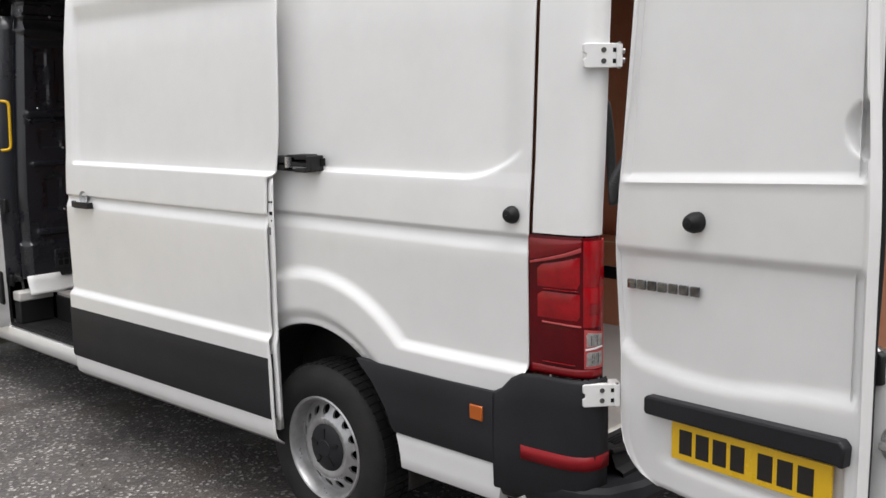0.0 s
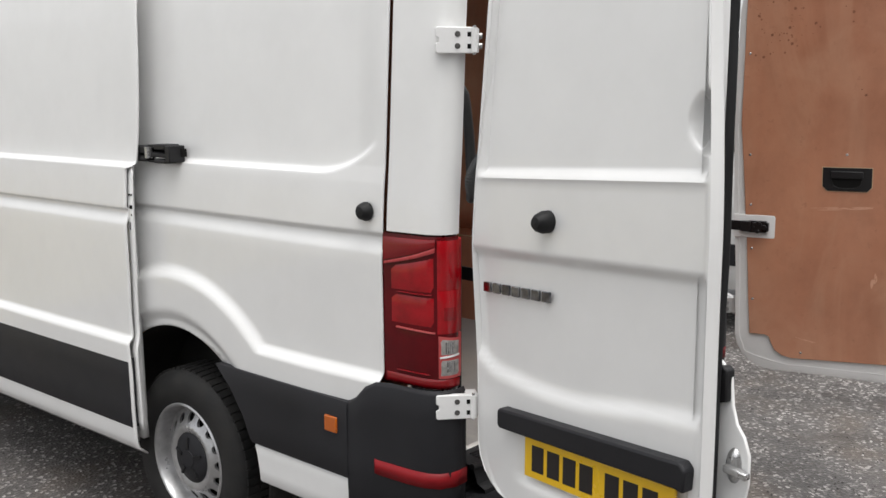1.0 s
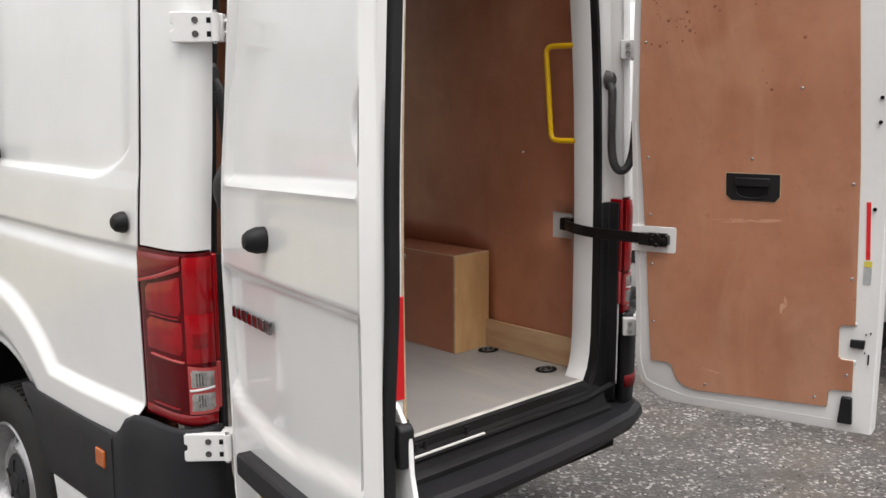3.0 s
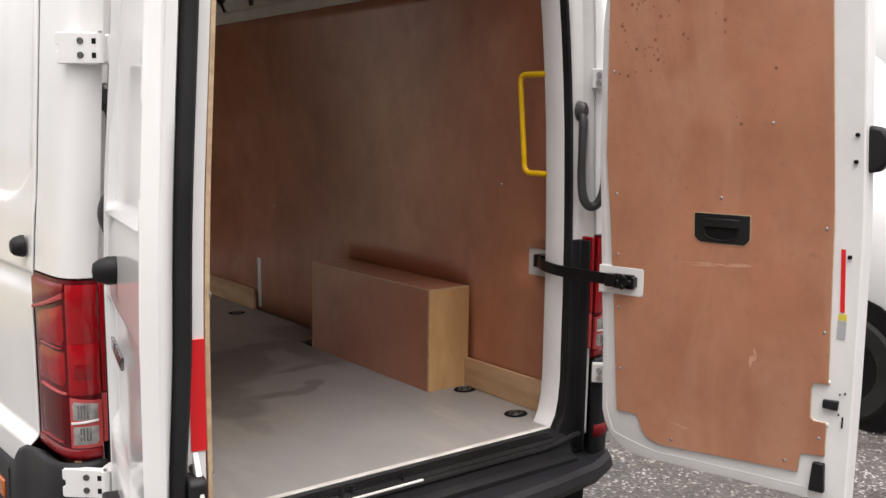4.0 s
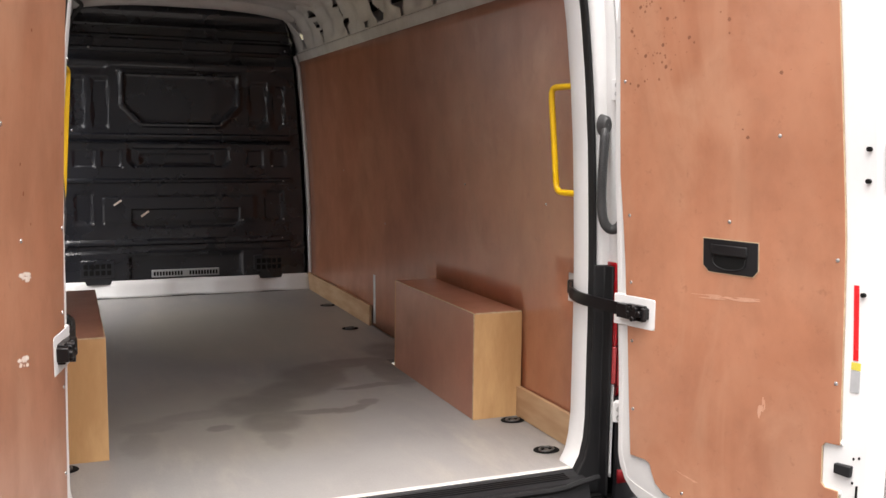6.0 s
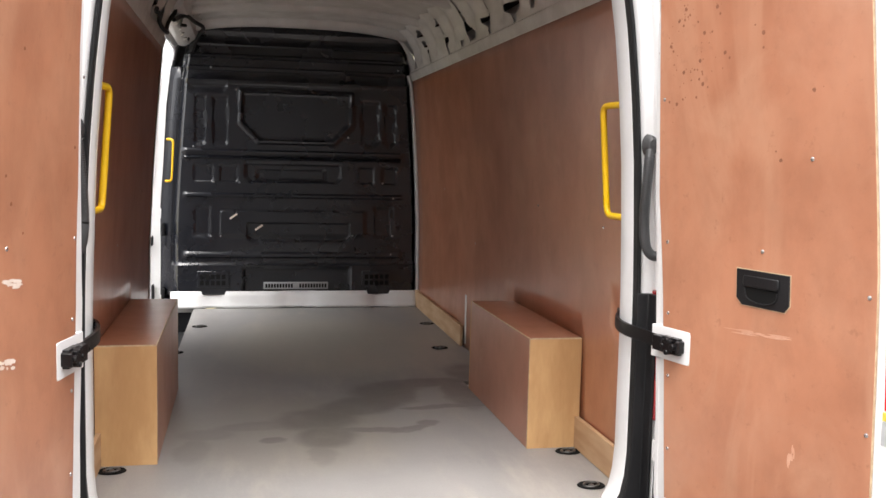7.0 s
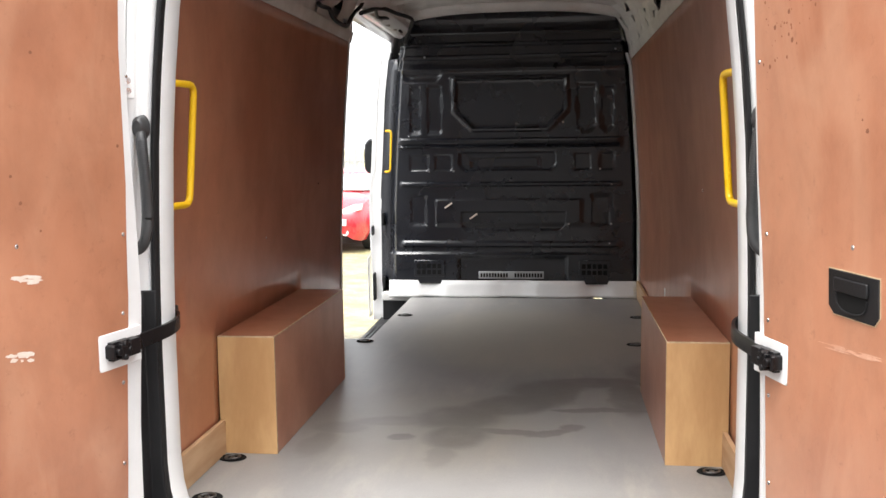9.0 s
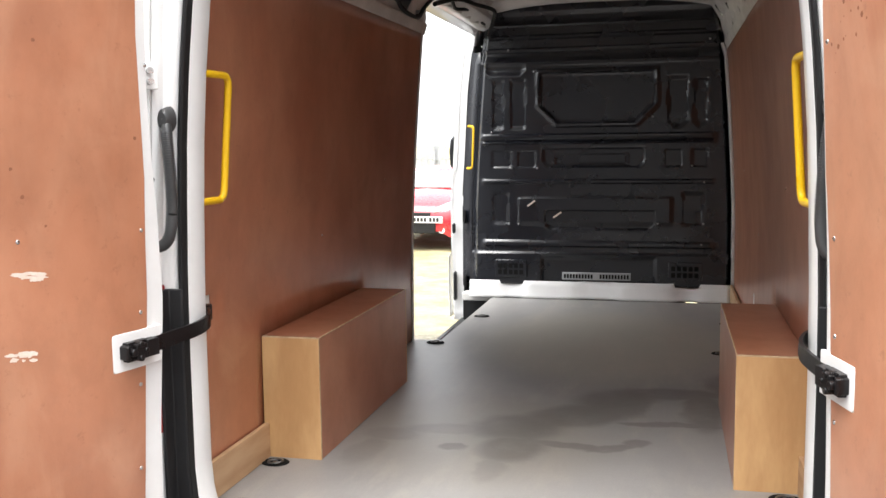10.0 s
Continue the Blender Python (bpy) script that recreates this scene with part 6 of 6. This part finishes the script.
for k in (-1, 1):
    bm = bmesh.new()

    def rail(y, s):
        x = lerp_table([(0.0, 0.828), (0.055, 0.812), (0.065, 0.822), (0.20, 0.795), (0.30, 0.745), (0.38, 0.680)], s)
        z = lerp_table([(0.0, 2.258), (0.055, 2.312), (0.065, 2.320), (0.20, 2.445), (0.30, 2.530), (0.38, 2.590)], s)
        bulge = 0.012 * math.sin((y + 0.12) / 0.52 * 4 * math.pi) * smooth(0.08, 0.14, s)
        return (k * (x + bulge), y, z)

    sheet(bm, rail, steps(0.17, 4.28, 0.009), steps(0.0, 0.38, 0.007), lambda y, s: not rail_hole(y, s) and not (k < 0 and y > 2.79 and s < 0.212))
    part("cant_rail", bm, PRIMER, van, "pale pierced sheet metal cant rail", solid=0.003)
    # pale sheet in reality; the dark colour paints the cavity's shade behind the holes
    bm = sheet(bmesh.new(), lambda y, s: (k * (0.90, 0.88, 0.83, 0.70)[s], y, (2.25, 2.40, 2.51, 2.615)[s]), [0.17, 2.79, 4.28], [0, 1, 2, 3], lambda y, s: not (k < 0 and y > 2.79 and s < 1.9))
    part("roof_side_skin", bm, LINER, van, "inside of the roof side, cavity shade put into its colour", solid=0.003)
    # row of small holes, painted as near-black discs in place of shade
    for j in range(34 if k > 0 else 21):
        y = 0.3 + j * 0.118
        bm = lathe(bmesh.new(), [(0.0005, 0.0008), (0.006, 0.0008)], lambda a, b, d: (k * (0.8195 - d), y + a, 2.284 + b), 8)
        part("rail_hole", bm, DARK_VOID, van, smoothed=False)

# wiring along the near-side rail and over the sliding door
r = random.Random(21)
pts = [(-0.79 + 0.03 * smooth(2.5, 2.9, y) - r.uniform(-0.012, 0.012), y, 2.33 + 0.155 * smooth(2.45, 2.9, y) + 0.02 * math.sin(y * 7) + r.uniform(-0.010, 0.010)) for y in steps(1.9, 4.2, 0.11)]
part("wiring_loom", sweep(bmesh.new(), curve_points(pts, 3), circle(0.011, 8)), RUBBER, van, "black taped wiring loom")
pts = [(-0.75, 4.24, 2.40), (-0.70, 4.16, 2.50), (-0.66, 3.95, 2.53), (-0.70, 3.6, 2.52), (-0.73, 3.2, 2.50), (-0.77, 2.8, 2.42)]
part("wiring_loom", sweep(bmesh.new(), curve_points(pts, 6), circle(0.013, 8)), RUBBER, van, "black taped wiring loom")
bm = boxed(-0.86, -0.83, 2.715, 2.775, 2.27, 2.36)
part("loom_clip", bm, BLACK_PLASTIC, van, bevel=0.006)

# ---- jambs of the sliding door opening
for y, back in ((SLIDE[0], -1), (SLIDE[1], 1)):
    bm = bmesh.new()
    def line(z):
        inner = wall_x(min(z, 2.27)) - 0.25 * max(0.0, z - 2.27) ** 1.2
        if back > 0:
            return [(outer_x(z) + 0.060, y), (outer_x(z) + 0.052, y + 0.006), (outer_x(z) + 0.030, y + 0.010), (inner + 0.072, y + 0.012), (inner + 0.066, y + 0.020), (inner + 0.060, y + 0.060)]
        return [(outer_x(z) - 0.001, y), (outer_x(z) - 0.012, y + back * 0.004), (outer_x(z) - 0.03, y + back * 0.030), (inner + 0.004, y + back * 0.035), (inner - 0.006, y + back * 0.055), (inner - 0.006, y + back * 0.085)]

    sheet(bm, lambda s, z: (-line(z)[s][0], line(z)[s][1], z), list(range(6)), steps(0.38, 2.46, 0.06))
    part("door_jamb", bm, FRAME_WHITE, van, "white painted door jamb", solid=0.003)
    bm = bmesh.new()
    sweep(bm, [(-(outer_x(z) - 0.028), y + back * 0.018, z) for z in steps(0.40, 2.35, 0.08)], circle(0.012, 8))
    part("door_seal", bm, RUBBER, van, "black rubber door seal")
bm = sheet(bmesh.new(), lambda s, z: (-(wall_x(min(z, 2.27)) + 0.074, wall_x(min(z, 2.27)) + 0.030, wall_x(min(z, 2.27)) - 0.006)[s], (4.388, 4.378, 4.340)[s], z), [0, 1, 2], steps(0.66, 2.30, 0.08))
part("jamb_trim", bm, BULK, van, "black plastic jamb trim", solid=0.004)
for x, y, z0, z1, w in ((-1.028, 4.325, 0.530, 0.745, 0.020), (-1.033, 4.320, 1.018, 1.096, 0.018), (-0.958, 4.340, 1.090, 1.190, 0.022), (-0.958, 4.340, 0.632, 0.712, 0.022)):
    bm = prism(bmesh.new(), [(x - w / 2, z0 + 0.012), (x, z0), (x + w / 2, z0 + 0.012), (x + w / 2, z1 - 0.012), (x, z1), (x - w / 2, z1 - 0.012)], lambda a, b, d: (a, y + d, b), 0.0, 0.045)
    part("jamb_cover", bm, BLACK_PLASTIC, van, "black plastic jamb cover", bevel=0.004)
bm = prism(bmesh.new(), [(0.862, 2.462), (0.80, 2.545), (0.70, 2.575), (0.72, 2.50), (0.78, 2.458), (0.82, 2.450)], lambda a, b, d: (-a, d, b), SLIDE[0] - 0.02, SLIDE[1] + 0.04)
part("door_header", bm, FRAME_WHITE, van, bevel=0.006)

# ---- cab
def cab():
    bm = bmesh.new()
    ys = [4.46, 4.55, 4.75, 5.0, 5.3, 5.6, 5.9, 6.2, 6.45, 6.62, 6.70]
    tops = [2.665, 2.655, 2.58, 2.36, 2.08, 1.80, 1.52, 1.30, 1.22, 1.10, 0.90]
    wide = [1.0, 1.0, 1.0, 1.0, 1.0, 1.0, 0.99, 0.97, 0.93, 0.86, 0.80]
    rows = []
    for y, top, w in zip(ys, tops, wide):
        ring = []
        for j in range(17):
            f = j / 16
            a = -1 + 2 * f
            zz = 0.30 + (top - 0.30) * (1 - abs(a) ** 5)
            ring.append((a, zz))
        pts = []
        for z in (0.34, 0.6, 0.9, 1.2, 1.45):
            zc = min(z, top - 0.12)
            pts.append((-outer_x(z) * w, zc))
        mid = []
        for f in (0.0, 0.3, 0.6, 0.85, 1.0):
            z = min(1.45, top - 0.12) + (top - min(1.45, top - 0.12)) * f
            mid.append((-(outer_x(min(z, 2.669)) * w if top > 2.3 else (outer_x(1.45) - 0.22 * f ** 2 - (0.3 if f == 1.0 else 0)) * w), z))
        left = pts + mid[1:]
        full = left + [(-x, z) for x, z in reversed(left)]
        rows.append([bm.verts.new((x, y, z)) for x, z in full])
    for a, b in zip(rows, rows[1:]):
        for i in range(len(a) - 1):
            bm.faces.new((a[i], b[i], b[i + 1], a[i + 1]))
    bm.faces.new(rows[-1])
    shell = part("cab", bm, WHITE, van, "white van cab")
    part("windscreen", prism(bmesh.new(), [(-0.78, 1.62), (0.78, 1.62), (0.66, 2.36), (-0.66, 2.36)], lambda a, b, d: (a, 5.86 - (b - 1.62) * 1.10 + d, b), 0.01, 0.05), CARD, van, "dark windscreen")
    for k in (-1, 1):
        part("cab_window", prism(bmesh.new(), [(4.62, 1.42), (5.62, 1.42), (5.40, 1.72), (5.05, 2.06), (4.62, 2.10)], lambda a, b, d: (k * (outer_x(b) + d), a, b), -0.004, 0.006), CARD, van, "dark side window")
        part("door_mirror", prism(bmesh.new(), [(1.075, 1.46), (1.10, 1.44), (1.25, 1.445), (1.278, 1.48), (1.285, 1.60), (1.275, 1.69), (1.24, 1.735), (1.11, 1.735), (1.08, 1.70)], lambda a, b, d: (k * a, d, b), 5.28, 5.40), BLACK_PLASTIC, van, "black door mirror", bevel=0.025)
        part("mirror_arm", prism(bmesh.new(), [(0.98, 1.42), (1.20, 1.41), (1.22, 1.45), (0.98, 1.50)], lambda a, b, d: (k * a, d, b), 5.33, 5.41), FRAME_WHITE, van, "pale mirror arm", bevel=0.01)
        part("headlamp", prism(bmesh.new(), [(0.52, 0.92), (0.86, 0.98), (0.90, 1.14), (0.60, 1.08)], lambda a, b, d: (k * a, d - 0.35 * max(0, a - 0.5), b), 6.62, 6.70), SHADE_GLASS, van, "clear headlamp", bevel=0.01)
    part("front_bumper", prism(bmesh.new(), [(-0.93, 6.3), (-0.86, 6.62), (-0.5, 6.74), (0.5, 6.74), (0.86, 6.62), (0.93, 6.3)], lambda a, b, d: (a, b, d), 0.28, 0.62), TRIM, van, bevel=0.03)


cab()

# ---------------------------------------------------------------- around the van
def car(name, label, paint, at, heading):
    """A hatchback: lofted body, glass, lamps, grille, wheels and a plain number plate; its front looks along -y in its own axes."""
    root = thing(name, label, "car", at=at)
    root.rotation_euler, root.scale = (0, 0, radians(heading)), (1, 1, 0.92)
    bm = bmesh.new()
    stations = [(-2.02, 0.60, 0.34, 0.62, 0.62), (-1.96, 0.74, 0.24, 0.72, 0.70), (-1.80, 0.82, 0.20, 0.80, 0.76), (-1.4, 0.865, 0.20, 0.92, 0.80), (-0.95, 0.875, 0.20, 1.00, 0.82), (-0.4, 0.88, 0.20, 1.00, 0.84),
                (0.4, 0.885, 0.20, 1.01, 0.84), (1.2, 0.88, 0.20, 1.02, 0.84), (1.8, 0.85, 0.24, 1.02, 0.80), (2.02, 0.78, 0.34, 0.98, 0.70)]
    rows = []
    for y, w, z0, z1, wt_ in stations:
        left = [(-w * 0.92, z0), (-w, z0 + 0.12), (-w, (z0 + z1) / 2), (-w * 0.985, z1 - 0.12), (-wt_, z1 - 0.02), (-wt_ * 0.6, z1 + 0.015), (0, z1 + 0.03)]
        rows.append([bm.verts.new((x, y, z)) for x, z in left + [(-x, z) for x, z in reversed(left[:-1])]])
    for a, b in zip(rows, rows[1:]):
        for i in range(len(a) - 1):
            bm.faces.new((a[i], b[i], b[i + 1], a[i + 1]))
    bm.faces.new(rows[0])
    bm.faces.new(rows[-1])
    part("body", bm, paint, root)
    bm = bmesh.new()
    rows = []
    for y, w, z in ((-0.98, 0.74, 1.00), (-0.35, 0.66, 1.31), (-0.05, 0.63, 1.375), (0.8, 0.62, 1.385), (1.5, 0.60, 1.33), (1.95, 0.66, 1.02)):
        rows.append([bm.verts.new((x, y, q)) for x, q in ((-0.80, 1.0), (-w, z - 0.04), (-w * 0.5, z + 0.01), (w * 0.5, z + 0.01), (w, z - 0.04), (0.80, 1.0))])
    for a, b in zip(rows, rows[1:]):
        for i in range(5):
            bm.faces.new((a[i], b[i], b[i + 1], a[i + 1]))
    part("roof", bm, paint, root)
    bm = sheet(bmesh.new(), lambda x, f: (x * (0.70 - 0.08 * f), -0.99 + 0.63 * f, 1.025 + 0.295 * f), steps(-1, 1, 0.25), [0.03, 0.35, 0.7, 0.97])
    part("windscreen", bm, PALE_GLASS, root, "windscreen with the pale sky's reflection put into its colour", solid=0.01)
    for k in (-1, 1):
        bm = prism(bmesh.new(), [(0.46, 0.66), (0.80, 0.74), (0.82, 0.84), (0.70, 0.84), (0.44, 0.72)], lambda a, b, d: (k * a, -2.0 + d + 0.45 * max(0, a - 0.45), b), -0.035, 0.04)
        part("headlamp", bm, SHADE_GLASS, root, "clear headlamp", bevel=0.01)
        part("fog_lamp", rod(bmesh.new(), (k * 0.57, -2.01, 0.36), (k * 0.57, -1.93, 0.36), 0.055, 16), SHADE_GLASS, root)
        part("door_mirror", boxed(min(k * 0.88, k * 1.04), max(k * 0.88, k * 1.04), -0.85, -0.72, 0.98, 1.10), paint, root, bevel=0.03)
        for y in (-1.25, 1.30):
            bm = lathe(bmesh.new(), [(0.20, 0.0), (0.29, 0.01), (0.315, -0.02), (0.315, -0.17), (0.28, -0.19)], lambda a, b, d: (k * (0.875 + d), y + a, 0.315 + b), 32)
            tyre = part("tyre", bm, TYRE, root)
            bm = lathe(bmesh.new(), [(0.001, -0.02), (0.06, -0.02), (0.19, -0.03), (0.205, 0.0)], lambda a, b, d: (k * (0.877 + d), y + a, 0.315 + b), 24)
            part("rim", bm, STEEL, root)
    part("lower_grille", boxed(-0.48, 0.48, -2.045, -1.96, 0.30, 0.48), BLACK_PLASTIC, root, bevel=0.02)
    part("upper_grille", boxed(-0.40, 0.40, -2.035, -1.96, 0.60, 0.66), BLACK_PLASTIC, root, bevel=0.01)
    part("number_plate", boxed(0.08, 0.60, -2.062, -2.020, 0.485, 0.596), SHADE_GLASS, root, "white number plate", bevel=0.003)
    for j in range(7):
        x = 0.125 + j * 0.058 + (0.03 if j > 3 else 0)
        part("plate_bar", boxed(x, x + 0.042, -2.065, -2.060, 0.507, 0.575), PLATE_INK, root, "plain dark bar", smoothed=False)
    return root


car("parked_car", "parked red hatchback with clear headlamps, facing the van", RED_PAINT, (-3.42, 14.0, GROUND), -4)
car("parked_car", "parked dark blue hatchback beyond the van", BLUE_PAINT, (-1.45, 16.0, GROUND), 2)


# the white van parked alongside
def far_van(at, heading):
    root = thing("parked_van", "white panel van parked alongside on the tarmac", "van", at=at)
    root.rotation_euler = (0, 0, radians(heading))
    bm = bmesh.new()
    stations = [(-2.7, 0.80, 0.9, 1.00), (-2.6, 0.90, 0.45, 1.18), (-2.2, 0.96, 0.35, 1.32), (-1.75, 0.98, 0.33, 1.62), (-1.3, 0.98, 0.33, 2.05), (-0.95, 0.98, 0.33, 2.32), (-0.5, 0.98, 0.33, 2.42), (1.5, 0.98, 0.33, 2.45), (3.0, 0.97, 0.35, 2.42), (3.1, 0.92, 0.4, 2.35)]
    rows = []
    for y, w, z0, z1 in stations:
        left = [(-w * 0.94, z0), (-w, z0 + 0.12), (-w, min(1.2, z1 - 0.15)), (-w * 0.96, z1 - 0.22 if z1 > 1.6 else z1 - 0.1), (-w * 0.86, z1 - 0.04), (-w * 0.5, z1), (0, z1 + 0.02)]
        rows.append([bm.verts.new((x, y, z)) for x, z in left + [(-x, z) for x, z in reversed(left[:-1])]])
    for a, b in zip(rows, rows[1:]):
        for i in range(len(a) - 1):
            bm.faces.new((a[i], b[i], b[i + 1], a[i + 1]))
    bm.faces.new(rows[0])
    bm.faces.new(rows[-1])
    part("body", bm, WHITE, root)
    for k in (-1, 1):
        part("side_window", prism(bmesh.new(), [(-1.62, 1.36), (-0.55, 1.36), (-0.55, 2.02), (-0.98, 2.02)], lambda a, b, d: (k * (0.985 - 0.02 * smooth(1.2, 2.1, b) + d), a, b), -0.005, 0.006), CARD, root, "dark side window")
        part("door_mirror", boxed(min(k * 1.0, k * 1.18), max(k * 1.0, k * 1.18), -1.72, -1.58, 1.30, 1.62), BLACK_PLASTIC, root, "black door mirror", bevel=0.03)
        part("side_moulding", boxed(min(k * 0.97, k * 0.995), max(k * 0.97, k * 0.995), -1.3, 1.6, 0.52, 0.68), TRIM, root, bevel=0.008)
        part("headlamp", prism(bmesh.new(), [(0.55, 0.86), (0.88, 0.92), (0.90, 1.10), (0.62, 1.04)], lambda a, b, d: (k * a, -2.66 + d + 0.3 * max(0, a - 0.5), b), -0.03, 0.03), SHADE_GLASS, root, "clear headlamp", bevel=0.01)
        for y in (-1.85, 2.0):
            # solid near-black drum that paints the shade inside the wheel arch
            part("arch", rod(bmesh.new(), (k * 0.70, y, 0.36), (k * 0.987, y, 0.36), 0.42, 28), DARK_VOID, root)
            bm = lathe(bmesh.new(), [(0.20, 0.0), (0.30, 0.012), (0.345, -0.02), (0.345, -0.2), (0.30, -0.22)], lambda a, b, d: (k * (0.99 + d), y + a, 0.345 + b), 32)
            part("tyre", bm, TYRE, root)
            bm = lathe(bmesh.new(), [(0.001, -0.005), (0.07, -0.005), (0.08, -0.03), (0.19, -0.05), (0.21, 0.0)], lambda a, b, d: (k * (0.992 + d), y + a, 0.345 + b), 24)
            part("rim", bm, STEEL, root)


far_van((4.55, 2.35, GROUND), 0)


# palisade fence across the far side
def fence(x0, x1, y, h=2.1):
    root = thing("palisade_fence", "grey galvanised palisade fence beyond the cars", "fence", at=(x0, y, GROUND))
    for j in range(int((x1 - x0) / 2.7) + 1):
        part("post", boxed(j * 2.7 - 0.05, j * 2.7 + 0.05, 0.03, 0.13, 0, h), FENCE, root)
    for z in (0.35, h - 0.35):
        part("rail", boxed(0, x1 - x0, 0.0, 0.04, z - 0.025, z + 0.025), FENCE, root)
    pale = None
    for j in range(int((x1 - x0) / 0.155)):
        x = j * 0.155 + 0.05
        if pale is None:
            bm = prism(bmesh.new(), [(-0.032, 0.06), (0.032, 0.06), (0.032, h - 0.08), (0.012, h), (0, h - 0.04), (-0.012, h), (-0.032, h - 0.08)], lambda a, b, d: (a, d, b), -0.022, -0.006)
            pale = part("pale", bm, FENCE, root, smoothed=False)
            pale.location.x = x
        else:
            o = new("pale", pale.data)
            o.parent, o.location = root, (x, 0, 0)


fence(-16, 6, 20.5, 1.62)


# ---------------------------------------------------------------- unseen plain walls, added to cut low sky light
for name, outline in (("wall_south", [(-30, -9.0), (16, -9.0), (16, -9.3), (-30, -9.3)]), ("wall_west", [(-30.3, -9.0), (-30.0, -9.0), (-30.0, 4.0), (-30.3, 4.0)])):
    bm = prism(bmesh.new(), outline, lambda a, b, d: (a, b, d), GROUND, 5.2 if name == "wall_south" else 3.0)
    tagged(part(name, bm, YARD_WALL, smoothed=False), "unseen plain grey wall added to cut low sky light", "wall", kind="structure")
